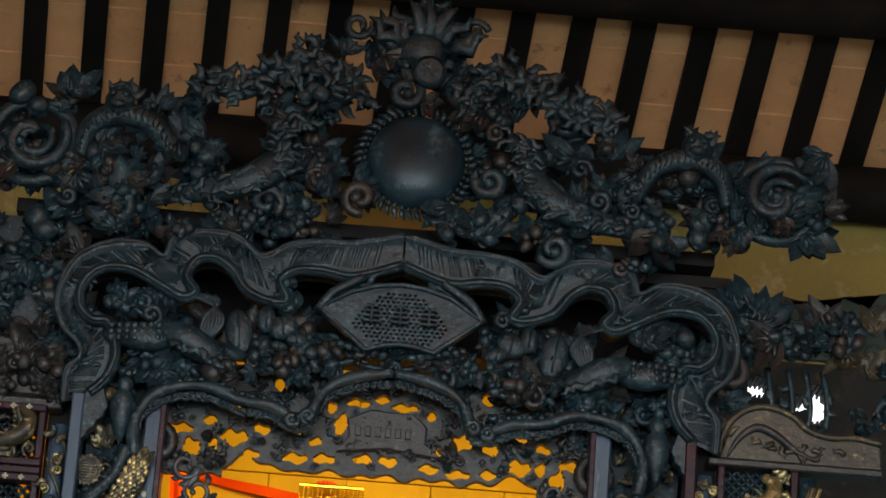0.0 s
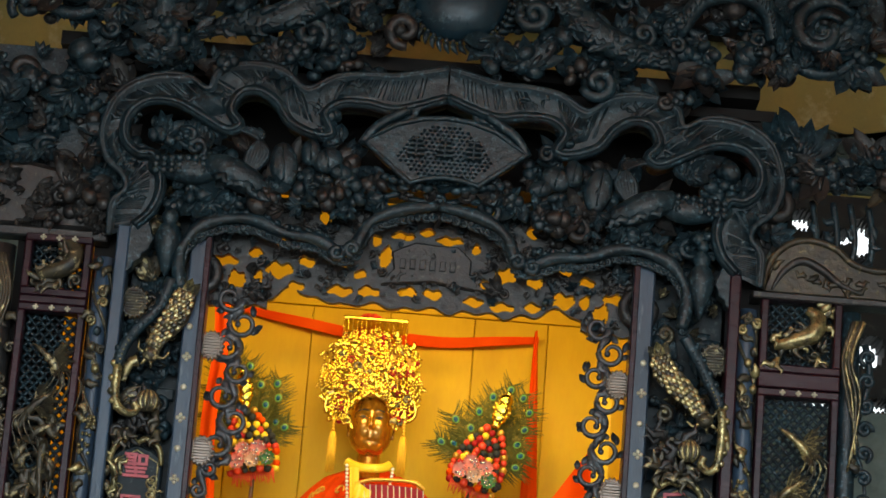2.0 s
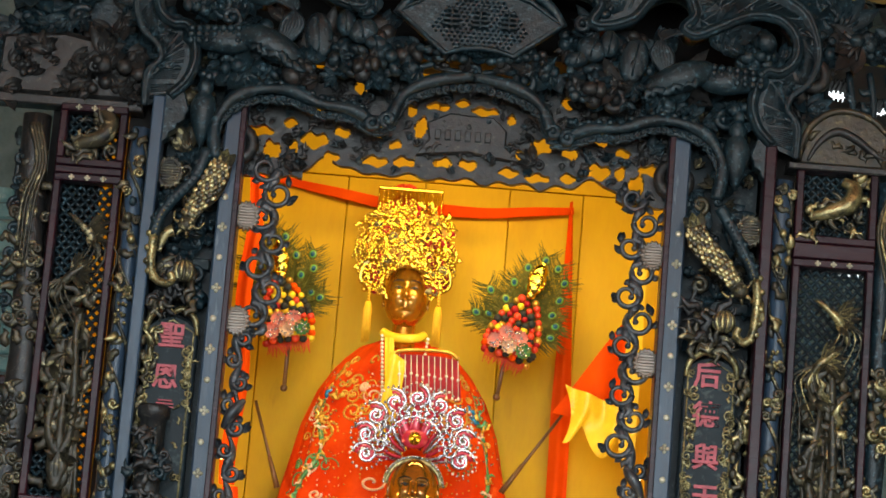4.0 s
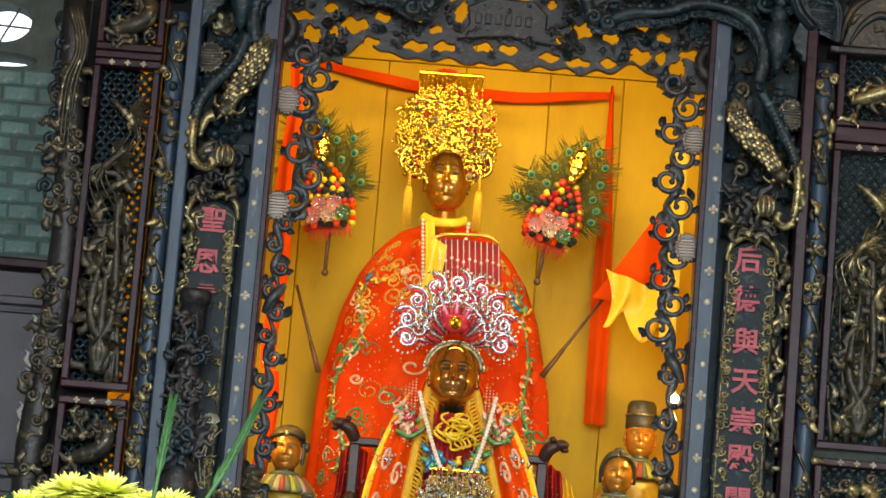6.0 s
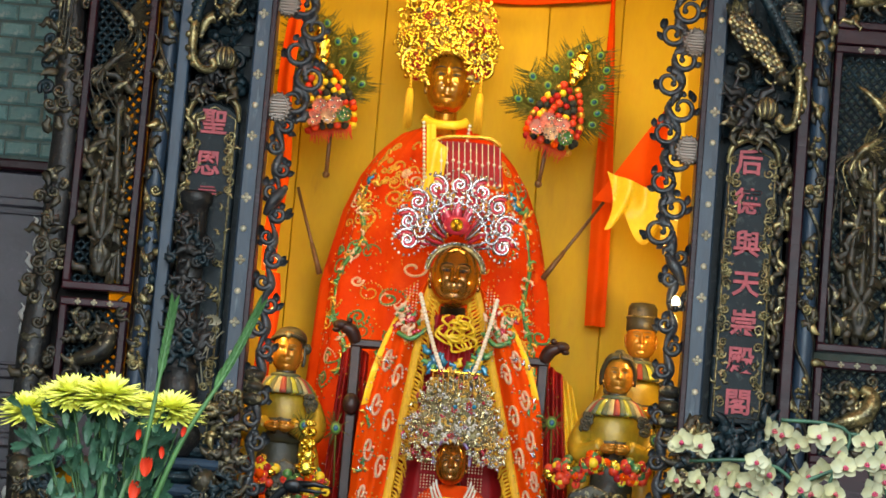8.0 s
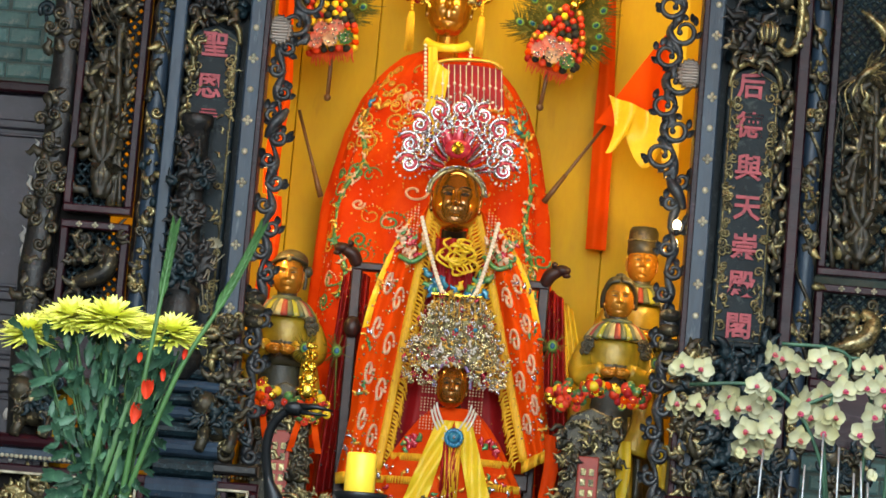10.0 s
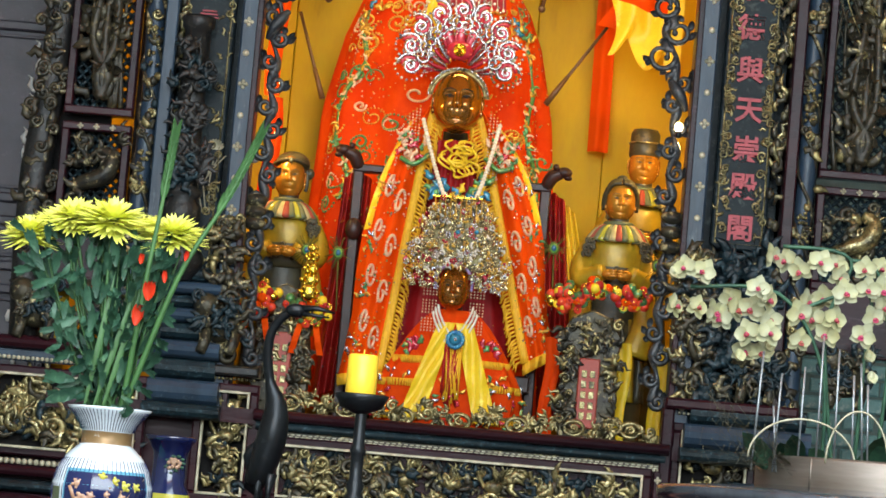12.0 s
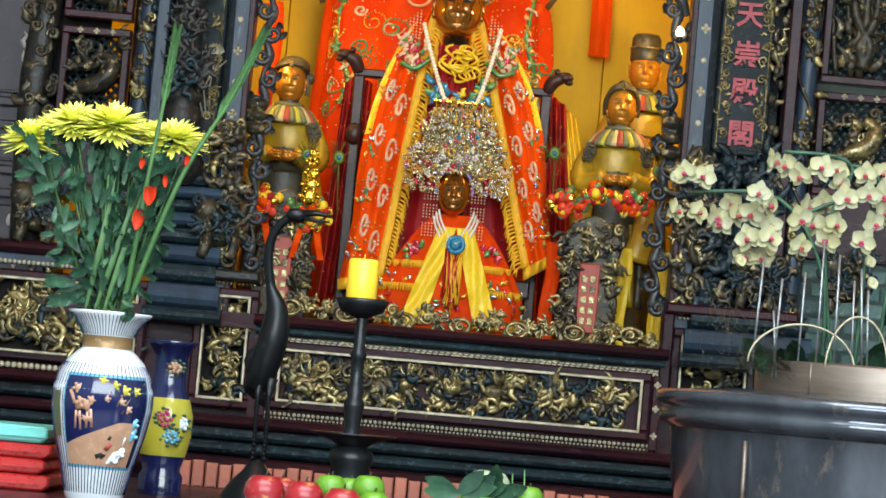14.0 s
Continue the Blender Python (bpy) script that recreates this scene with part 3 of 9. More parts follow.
for i in range(26):
    x, z = rng.uniform(1.68, 2.4), rng.uniform(5.38, 5.6)
    p = curl((x, z), 0.05, 1.1, rng.uniform(0, 6), 1, 12.566)
    g.tube(p, 0.009, 5, 0, 0.5)
part("painted_cloud", g, MURAL_GREEN, wall_mural)
# unseen side and front walls, added to close in hall and court
g = Geo()
for lo, hi in (((-4.2, -4, 0), (-4, 12.8, 6.2)), ((4, -4, 0), (4.2, 12.8, 6.2)), ((-4.2, 5.5, 6.2), (-4, 12.8, 8.6)), ((4, 5.5, 6.2), (4.2, 12.8, 8.6))):
    g.box(lo, hi)
solo("wall_side", g, PLASTER, (0, 4, 0), "unseen grey plastered side walls added to close in hall and court", "wall", kind="structure")
g = Geo().box((-4.2, -4.2, 0), (4.2, -4, 6.2))
solo("wall_front", g, PLASTER, (0, -4.1, 0), "unseen grey plastered wall added to close the court's front", "wall", kind="structure")

g = Geo().box((-3.2, 14.2, 3.6), (3.2, 14.25, 6.2))
solo("backdrop", g, DAYLIGHT, (0, 14.2, 3.6), "plain bright daylight outside the wall openings", "backdrop", kind="structure")

# roof: boarded slopes with black rafters under bare clay tiles
g = Geo()
SL, SHIFT = 0.6, 0.08


def roof_back(x, y, down=0.0):
    return (x + SHIFT * (12.6 - y), y, 6.17 + SL * (12.6 - y) - down)


k = 0
y = 13.0
while y > 8.9:
    g.add([roof_back(-5.4, y, -0.008), roof_back(4.6, y, -0.008), roof_back(4.6, y - 0.25, 0.0), roof_back(-5.4, y - 0.25, 0.0)], [(0, 1, 2, 3)], 0)
    g.add([roof_back(-5.4, y - 0.25, 0.0), roof_back(4.6, y - 0.25, 0.0), roof_back(4.6, y - 0.25, -0.02), roof_back(-5.4, y - 0.25, -0.02)], [(0, 1, 2, 3)], 0)
    y -= 0.25
for i in range(-19, 18):
    x = -0.178 + 0.2628 * i
    a, b = [roof_back(x + d, 13.0, e) for d, e in ((0, 0.005), (0.1, 0.005), (0.1, 0.06), (0, 0.06))], [roof_back(x + d, 8.9, e) for d, e in ((0, 0.005), (0.1, 0.005), (0.1, 0.06), (0, 0.06))]
    g.add(a + b, [(0, 1, 5, 4), (1, 2, 6, 5), (2, 3, 7, 6), (3, 0, 4, 7), (0, 3, 2, 1), (4, 5, 6, 7)], 1)
# unseen outer slopes and a cover sheet, added to close the roof
g.add([(-4.6, 8.95, 8.42), (4.6, 8.95, 8.42), (4.6, 5.5, 5.0), (-4.6, 5.5, 5.0)], [(0, 1, 2, 3), (3, 2, 1, 0)], 0)
g.add([(-5.0, 13.1, 5.98), (5.0, 13.1, 5.98), (5.0, 8.9, 8.5), (-5.0, 8.9, 8.5)], [(0, 1, 2, 3)], 0)
g.add([(-4.6, 1.0, 5.0), (4.6, 1.0, 5.0), (4.6, -4.2, 6.2), (-4.6, -4.2, 6.2)], [(0, 1, 2, 3), (3, 2, 1, 0)], 0)
solo("ceiling", g, [ROOF_TILE, RAFTER], (0, 9, 6), "bare clay tile roof on black rafters", "ceiling", kind="structure")
for name, y, z, r in (("roof_beam", 12.42, 6.1, 0.13), ("roof_beam", 11.5, 6.6, 0.13), ("roof_beam", 9.0, 8.15, 0.16)):
    g = Geo()
    g.tube([(-4.4 + 0.8 * i, y, z) for i in range(12)], [r * (1 + 0.02 * math.sin(i * 2.1)) for i in range(12)], 14)
    solo(name, g, RAFTER, (0, y, z), "round soot-black timber beam under the roof", "beam", "roof beams", "structure")



# ---- the carved shrine ----
shrine = thing("carved_shrine", (0, 10.1, 0), "blackened, partly gilded carved wooden altar shrine", "shrine")
R = random.Random(11)

# corner posts beside the niche, with studs
for x0, x1 in ((-0.826, -0.754), (0.716, 0.79)):
    g = Geo().box((x0, 9.95, 1.84), (x1, 10.08, 4.3), 0, 0.006)
    inner = x1 - 0.02 if x0 < 0 else x0
    g.box((inner, 9.938, 1.84), (inner + 0.02, 9.95, 4.3), 1, 0.003)
    post = part("post", g, [GREY_POST, PLUM_WOOD], shrine, "grey-blue lacquered post with brass studs")
    xm = (x0 + x1) / 2 + (-0.012 if x0 < 0 else 0.012)
    for i in range(19):
        z = 1.98 + i * 0.107
        g = Geo()
        if i % 2:
            stud_flower(g, (xm, 9.95, z), 0.017)
        else:
            g.ball((xm, 9.95, z), (0.0115, 0.006, 0.0115), 0, 9, 5)
        part("stud", g, GILT_PALE, post)

# narrow strips, dark ground boards and vine columns
for s, strip, vine in ((-1, (-1.081, -1.038), (-1.152, -1.086)), (1, (1.046, 1.086), (1.09, 1.158))):
    g = Geo().box((strip[0], 9.92, 1.95), (strip[1], 10.02, 4.24), 0, 0.005)
    part("strip", g, GREY_POST if s < 0 else PLUM_WOOD, shrine)
    lo, hi = (-1.04, -0.82) if s < 0 else (0.786, 1.05)
    g = Geo().box((lo, 10.075, 1.95), (hi, 10.1, 4.5))
    g.box((lo + 0.02, 10.035, 3.66), (hi - 0.02, 10.058, 3.70), 0, 0.004)
    part("ground_board", g, BOARD, shrine)
    g = Geo()
    foliage(g, lambda x, z: True, (lo + 0.02, 3.52, hi - 0.02, 4.45), 60, 0.06, R, 10.05, (0, 0, 1), 0.03)
    part("filling_carving", g, [BLACK_WOOD, GILT_DARK], shrine)
    xm = (vine[0] + vine[1]) / 2
    g = Geo()
    g.tube([(xm + 0.004 * math.sin(i), 10.0, 1.95 + i * 0.115) for i in range(20)], 0.032, 10, 0)
    col = part("vine_column", g, GREY_POST, shrine, "slender dark column wound with gilded vines")
    g = Geo()
    for h in (0, math.pi):
        p = [(xm + 0.03 * math.cos(h + i * 0.33), 9.99 - 0.03 * math.sin(h + i * 0.33) * 0.8, 1.97 + i * 0.018) for i in range(118)]
        g.tube(p, 0.007, 5, 0)
    for i in range(70):
        z = R.uniform(1.98, 4.12)
        k = R.random()
        x, yy = xm + R.uniform(-0.028, 0.028), 9.965 + R.uniform(-0.006, 0.012)
        if k < 0.45:
            flame_leaf(g, (x, z), R.uniform(0, 6.28), 0.05, 0.028, R, yy, R.choice((0, 0, 1)))
        elif k < 0.7:
            scroll(g, (x, z), 0.018, 0.006, R, yy, R.choice((0, 1)))
        else:
            g.ball((x, yy, z), (0.014, 0.012, 0.018), R.choice((0, 1, 2)), 8, 5)
    part("vine", g, [GILT_DARK, GILT, BLACK_WOOD], col)
    for z in (3.5, 3.05, 2.62):
        g = Geo()
        for i in range(26):
            g.ball((xm + R.uniform(-0.02, 0.026), 9.955 + R.uniform(-0.004, 0.01), z + R.uniform(-0.07, 0.07)), 0.0068, 0, 6, 4)
        part("grape_drop", g, GILT, col)

# side screens: frames with pierced ground and gilded birds
for s, x0, x1, o0, o1 in ((-1, -1.401, -1.168, -1.47, -1.405), (1, 1.166, 1.448, 1.45, 1.525)):
    for z0, z1, gold in ((3.92 if s > 0 else 3.98, 4.2, 0), (2.8 if s < 0 else 2.8, 3.86 if s > 0 else 3.95, 1), (2.42, 2.77, 0)):
        g = Geo()
        rim_frame(g, x0, z0, x1, z1, 0.026, 9.97, 10.03, 0)
        fr = part("screen_frame", g, PLUM_WOOD, shrine)
        # pierced ground of crossing bars
        g = Geo()
        nx, nz = int((x1 - x0) / 0.02), int((z1 - z0) / 0.02)
        for i in range(nx):
            for j in range(nz):
                x, z = x0 + 0.026 + (i + 0.5) * (x1 - x0 - 0.052) / nx, z0 + 0.026 + (j + 0.5) * (z1 - z0 - 0.052) / nz
                a = 0.785 if (i + j) % 2 else -0.785
                dx, dz = 0.013 * math.cos(a), 0.013 * math.sin(a)
                g.tube([(x - dx, 10.045, z - dz), (x + dx, 10.045, z + dz)], 0.0068, 4)
        part("pierced_ground", g, BLACK_WOOD, fr)
        g = Geo()
        xm = (x0 + x1) / 2
        if gold:
            # standing crane or phoenix among branches
            for bz, h in ((z1 - 0.2, 1), (z1 - 0.36, -1)):
                body = [(xm - 0.05 * h, 9.985, bz + 0.06), (xm - 0.01 * h, 9.975, bz + 0.03), (xm + 0.04 * h, 9.98, bz - 0.02), (xm + 0.07 * h, 9.99, bz - 0.09)]
                g.tube(smooth_path(body), [0.006] * 3 + [0.011] * 4 + [0.016] * 4 + [0.01] * 4 + [0.003], 8, 1)
                for j in range(6):
                    q = [(xm + 0.03 * h, 9.985, bz), (xm + (0.03 + 0.02 * j) * h, 9.975, bz - 0.07), (xm + (0.0 + 0.028 * j) * h - 0.05 * h, 9.985, bz - 0.17 - 0.012 * j)]
                    g.tube(smooth_path(q), [0.0055 - 0.0004 * i for i in range(11)], 6, (1, 0, 2)[j % 3])
                for j in range(16):
                    a = (0.2 + 0.16 * j) if h > 0 else 3.0 - 0.16 * j
                    g.leaf((xm + 0.02 * h, 9.98, bz + 0.01), (math.cos(a - 1.6) * 1.0, -0.15, math.sin(a - 1.6)), 0.07 + 0.012 * (j % 3), 0.016, (1, 0, 2)[j % 3], 0.25, thick=0.003)
            for j in range(60):
                x, z = R.uniform(x0 + 0.04, x1 - 0.04), R.uniform(z0 + 0.04, z1 - 0.42)
                flame_leaf(g, (x, z), R.uniform(0.6, 2.5), R.uniform(0.05, 0.1), 0.032, R, 9.995, R.choice((0, 2, 2, 2, 1)))
            # gnarled trunk with forking limbs
            for e, top in ((-0.3, 0.46), (0.25, 0.6), (0.0, 0.36)):
                q = smooth_path([(xm + 0.02 * e, 10.0, z0 + 0.06), (xm - 0.06 * e, 9.99, z0 + 0.14), (xm + 0.14 * e, 9.985, z0 + 0.26), (xm + 0.3 * e * (x1 - x0), 9.99, z0 + top), (xm + 0.05 * e, 9.995, z0 + top + 0.1)], 5)
                g.tube(q, [0.024 - 0.0008 * i + 0.003 * math.sin(i * 1.7) for i in range(len(q))], 8, 2)
                for i in range(6, len(q), 2):
                    g.leaf(q[i], (R.uniform(-1, 1), -0.2, R.uniform(-1, 0.4)), R.uniform(0.05, 0.09), 0.034, R.choice((0, 2)), 0.3, thick=0.006)
            for j in range(5):
                x = R.uniform(x0 + 0.04, x1 - 0.04)
                q = [(x + 0.025 * math.sin(3 * t + j), 10.0, z0 + 0.03 + t * (z1 - z0) * 0.52) for t in (0, 0.2, 0.4, 0.6, 0.8, 1)]
                g.tube(smooth_path(q, 3), [0.01 - 0.0004 * i for i in range(16)], 6, 2)
        else:
            zc = (z0 + z1) / 2
            body = [(x0 + 0.05, 9.985, zc - 0.05), (xm - 0.03, 9.975, zc - 0.03), (xm + 0.04, 9.97, zc + 0.0), (xm + 0.06, 9.98, zc + 0.06), (xm + 0.02, 9.985, zc + 0.09)]
            p = smooth_path(body)
            g.tube(p, [0.012 + 0.02 * math.sin(math.pi * i / len(p)) for i in range(len(p))], 8, 1)
            carving(g, lambda x, z: True, (x0 + 0.04, z0 + 0.04, x1 - 0.04, z1 - 0.04), 16, 0.045, R, 10.0, (0, 0, 1), 0.02)
        part("relief", g, [GILT_DARK, GILT_DARK if s < 0 else GILT, ARCH_GILT], fr, "worn gilded relief of long-tailed birds and branches" if gold else "worn gilded relief of a beast among scrolls")
        for i in (-1, 0, 1):
            g = Geo()
            stud_flower(g, (xm + i * 0.055, 9.968, z1 - 0.013), 0.011)
            part("stud", g, GILT_PALE, fr)
    g = Geo().box((x0, 9.972, 3.865 if s > 0 else 3.952), (x1, 10.03, 3.918 if s > 0 else 3.978), 0, 0.004)
    part("screen_rail", g, PLUM_WOOD, shrine)
    g = Geo().box((x0, 9.972, 2.2), (x1, 10.06, 2.42), 0, 0.004)
    part("screen_rail", g, PLUM_WOOD, shrine)
    # outer column with a hanging phoenix tail
    xm = (o0 + o1) / 2 - (0.028 if s < 0 else 0.0)
    rc = 0.05 if s < 0 else 0.034
    g = Geo()
    g.tube([(xm - (0.022 * math.sin(i * 0.45) if s < 0 else 0), 10.03, 2.0 + i * 0.12) for i in range(19)], [rc + 0.005 * (i % 5 == 0) for i in range(19)], 12, 0)
    col = part("outer_column", g, BROWN_WOOD if s < 0 else BLACK_WOOD, shrine, "dark column carved with phoenix tails")
    g = Geo()
    for j in range(4):
        q = [(xm + s * 0.02 + 0.012 * (j - 1.5), 9.975, 4.12), (xm - s * 0.018 + 0.01 * (j - 1.5), 9.965, 3.98), (xm + s * 0.012 + 0.014 * (j - 1.5), 9.965, 3.84), (xm + s * (0.036 - 0.012 * j), 9.975, 3.68 - 0.03 * j)]
        g.tube(smooth_path(q), [0.008 - 0.0003 * i for i in range(16)], 6, j % 2)
    for i in range(120 if s < 0 else 64):
        z = R.uniform(2.1, 4.0 if s < 0 else 3.62)
        x = xm + R.uniform(-1.1, 1.1) * rc
        if R.random() < 0.6:
            flame_leaf(g, (x, z), R.uniform(0, 6.28), 0.06, 0.032, R, 9.99, R.choice((0, 0, 1)))
        else:
            scroll(g, (x, z), 0.022, 0.007, R, 9.985, R.choice((0, 1)))
    part("relief", g, [GILT_DARK, ARCH_GILT if s < 0 else GILT], col)
    # loose openwork hanging outside the column
    g = Geo()
    q = [(xm + s * (0.05 + 0.02 * math.sin(i * 1.1)), 10.02, 4.05 - i * 0.075) for i in range(9)]
    g.tube(smooth_path(q, 3), [0.013 - 0.0003 * i for i in range(25)], 7, 0)
    for i in range(7):
        scroll(g, (xm + s * 0.06, 4.0 - i * 0.085), 0.028, 0.009, R, 10.01, 0)
    part("openwork", g, [BLACK_WOOD], shrine)

# dark boards added behind the screens to stop the niche's glow showing through
for lo, hi in (((-1.44, 10.075, 2.2), (-1.25, 10.09, 4.2)), ((-1.172, 10.075, 1.95), (-1.03, 10.09, 4.5)), ((1.04, 10.075, 1.95), (1.17, 10.09, 4.5))):
    part("screen_backing", Geo().box(lo, hi), RAFTER, shrine)

# couplet boards with red characters
for s, x0, x1, z0, z1 in ((-1, -1.03, -0.852, 2.2, 3.49), (1, 0.82, 1.005, 2.53, 3.5)):
    g = Geo()
    w = x1 - x0
    xm = (x0 + x1) / 2
    poly = [(x0 + 0.02, z0), (x1 - 0.02, z0), (x1, z0 + 0.02), (x1, z1 - 0.05), (xm + w * 0.3, z1 - 0.02), (xm, z1), (xm - w * 0.3, z1 - 0.02), (x0, z1 - 0.05), (x0, z0 + 0.02)]
    g.prism(poly, 10.0, 10.04, 0, 0.006)
    board = part("couplet_board", g, BOARD, shrine, "dark board with faded red characters and gilded scroll border")
    g = Geo()
    inner = [(x0 + 0.014, z0 + 0.02), (x0 + 0.014, z1 - 0.06), (xm, z1 - 0.02), (x1 - 0.014, z1 - 0.06), (x1 - 0.014, z0 + 0.02)]
    g.tube([(x, 9.997, z) for x, z in inner], 0.0035, 5, 0, closed=True)
    for i in range(110):
        e = R.choice((-1, 1))
        x, z = xm + e * (w / 2 - R.uniform(0.012, 0.04)), R.uniform(z0 + 0.03, z1 - 0.06)
        if R.random() < 0.55:
            scroll(g, (x, z), R.uniform(0.01, 0.02), 0.003, R, 9.996, 0)
        else:
            flame_leaf(g, (x, z), R.uniform(0, 6.28), 0.03, 0.01, R, 9.996, 0)
    part("scroll_border", g, [GILT], board)
    if s > 0:
        for ch, x, z in (("后", 0.899, 3.423), ("德", 0.902, 3.286), ("與", 0.910, 3.14), ("天", 0.915, 3.004), ("崇", 0.916, 2.868), ("殿", 0.915, 2.742), ("閣", 0.915, 2.598)):
            lettering(ch, (x, 9.994, z), 0.094, RED_PAINT, board)
    else:
        for ch, x, z in (("聖", -0.939, 3.41), ("恩", -0.948, 3.265)):
            lettering(ch, (x, 9.994, z), 0.092, RED_PAINT, board)
        for i in range(3):
            x = -0.978 + 0.006 * i
            g = Geo().box((x, 9.992, 3.165 + 0.011 * i), (x + 0.07 - 0.01 * i, 10.0, 3.17 + 0.011 * i), 0, 0.001)
            part("painted_bar", g, RED_PAINT, board)
        # flowers painted low on the board
        g = Geo()
        for j in range(9):
            a = 0.3 + j * 0.31
            g.leaf((-0.88, 9.996, 2.72), (math.cos(a), -0.1, math.sin(a)), 0.036, 0.014, 0)
        for j in range(3):
            g.tube([(-0.88 + 0.02 * j, 9.997, 2.7), (-0.89 - 0.02 * j, 9.997, 2.6), (-0.88 - 0.012 * j, 9.997, 2.5)], 0.003, 5)
        part("painted_lotus", g, GILT_PALE, board)

# carved guardian pillar hiding the foot of one board
g = Geo()
g.lathe([(0.05, 2.26), (0.086, 2.3), (0.09, 2.34), (0.06, 2.4), (0.055, 2.44), (0.066, 2.47), (0.066, 2.51), (0.05, 2.535), (0.064, 2.55), (0.064, 2.565), (0.046, 2.58), (0.044, 3.11), (0.055, 3.118), (0.057, 3.15), (0.05, 3.158), (0.0, 3.16)], (-0.968, 9.93, 0), 14, 0)
carving(g, lambda x, z: True, (-1.02, 2.59, -0.915, 3.09), 80, 0.042, R, 9.895, (0, 0, 1), 0.04)
part("figure_pillar", g, [BROWN_WOOD, BLACK_WOOD], shrine, "black pillar carved with crowded scrolls")

# winged brackets at the heads of the boards, with gilded fish
for s in (-1, 1):
    c = -0.02
    X = lambda d: c + s * d
    g = Geo()
    if s < 0:
        p = [(-0.876, 4.06), (-0.909, 3.958), (-0.976, 3.875), (-1.02, 3.795), (-1.03, 3.707), (-1.027, 3.631), (-1.005, 3.589), (-0.969, 3.578), (-0.95, 3.596), (-0.962, 3.615)]
        fish = [(-0.82, 4.01), (-0.836, 3.96), (-0.858, 3.91), (-0.9, 3.85), (-0.922, 3.79)]
    else:
        p = [(0.9, 4.0), (0.945, 3.93), (0.984, 3.858), (1.019, 3.798), (1.042, 3.727), (1.043, 3.632), (1.032, 3.56), (1.005, 3.537), (0.98, 3.56), (0.988, 3.586)]
        fish = [(0.82, 3.92), (0.842, 3.87), (0.89, 3.825), (0.945, 3.77), (0.985, 3.715)]
    p = smooth_path([(x, 9.908, z) for x, z in p], 5)
    h = len(p) * 2 // 5
    g.tube(p[:h + 1], [0.022 - 0.0001 * i for i in range(h + 1)], 8, 1, 0.8)
    g.tube(p[h:], [0.016 - 0.00012 * i for i in range(len(p) - h)], 8, 0)
    for i in range(3, 34, 3):
        g.ball(p[i] + Vector((s * 0.015, -0.004, 0.006)), 0.012, 1 if i < h else 0, 8, 5)
    for i in range(4, len(p) - 6):
        g.ball(p[i] + Vector((-s * 0.006, -0.017, 0)), 0.0042, 0 if i > h - 6 else 1, 6, 4)
    br = part("bracket", g, [GILT, BLACK_WOOD], shrine, "curled bracket with gilded edge")
    # stout fish with a spread tail, rows of scales, a finned back and a horned head
    g = Geo()
    p = smooth_path([(x, 9.915, z) for x, z in fish], 8)
    n = len(p)
    rad = [0.03 + 0.013 * math.sin(math.pi * min(1, 0.1 + 1.1 * i / (n - 1))) - 0.012 * max(0, i / (n - 1) - 0.6) for i in range(n)]
    g.tube(p, rad, 14, 1, 0.5)
    for e in (-1, 0, 1):
        d = (p[0] - p[3]).normalized()
        sd = Vector((d.z, 0, -d.x))
        g.leaf(p[0] - d * 0.02 + Vector((0, -0.012, 0)), d + sd * (0.5 * e), 0.075, 0.04, e % 2, 0.2, thick=0.008)
    body = part("carved_fish", g, [GILT, GILT_DARK], br, "gilded carved fish with scales")
    g = Geo()
    for i in range(1, n - 4, 2):
        d = (p[i + 1] - p[i - 1]).normalized()
        sd = Vector((d.z, 0, -d.x))
        for e in range(-2, 3):
            o = p[i] + sd * (rad[i] * 0.36 * (e + 0.5 * (i // 2 % 2)))
            o.y = 9.915 - rad[i] * 0.5 * math.sqrt(max(0.05, 1 - (0.36 * e) ** 2)) - 0.001
            g.ball(o + Vector((0, -0.002, 0)), (0.0105, 0.0035, 0.0125), (0, 1, 0)[(e + i // 2) % 3], 8, 5, Euler((0, math.atan2(d.x, d.z), 0)).to_matrix())
    h0, d = p[-1], (p[-1] - p[-4]).normalized()
    g.ball(h0, (0.03, 0.024, 0.028), 1, 12, 8)
    for e in (-1, 1):
        sd = Vector((d.z, 0, -d.x)) * e
        g.ball(h0 + sd * 0.014 + Vector((0, -0.022, 0.006)), 0.007, 0, 8, 5)
        g.tube(smooth_path([h0 + sd * 0.016, h0 + sd * 0.045 - d * 0.002, h0 + sd * 0.055 - d * 0.03], 4), [0.007 - 0.0005 * i for i in range(9)], 6, 0)
        g.tube([h0 + d * 0.02 + sd * 0.008, h0 + d * 0.045 + sd * 0.018], [0.009, 0.003], 6, 0)
    q = smooth_path([h0 + d * 0.035 + Vector((s * 0.035, 0.01, 0.01)), h0 + Vector((s * 0.07, 0.005, -0.04)), h0 + Vector((s * 0.085, 0.01, -0.1))], 5)
    g.tube(q, [0.024 - 0.0016 * i for i in range(len(q))], 9, 0, 0.6)
    part("scale_relief", g, [GILT, GILT_DARK], body)
    # ribbed lantern with a reddish leaf beneath
    g = Geo()
    lx, lz = (-0.916, 3.626) if s < 0 else (0.935, 3.604)
    for j in range(12):
        a = math.pi * j / 11
        g.tube([(lx + 0.036 * math.cos(a) * math.sin(b), 9.915 - 0.02 * math.sin(b) * math.sin(a), lz + 0.036 * math.cos(b)) for b in [0.2 + 0.39 * k for k in range(8)]], 0.006, 6, j % 2)
    g.ball((lx, 9.92, lz), (0.034, 0.018, 0.034), 1, 12, 8)
    part("lantern_relief", g, [GILT, GILT_DARK], br)
    g = Geo()
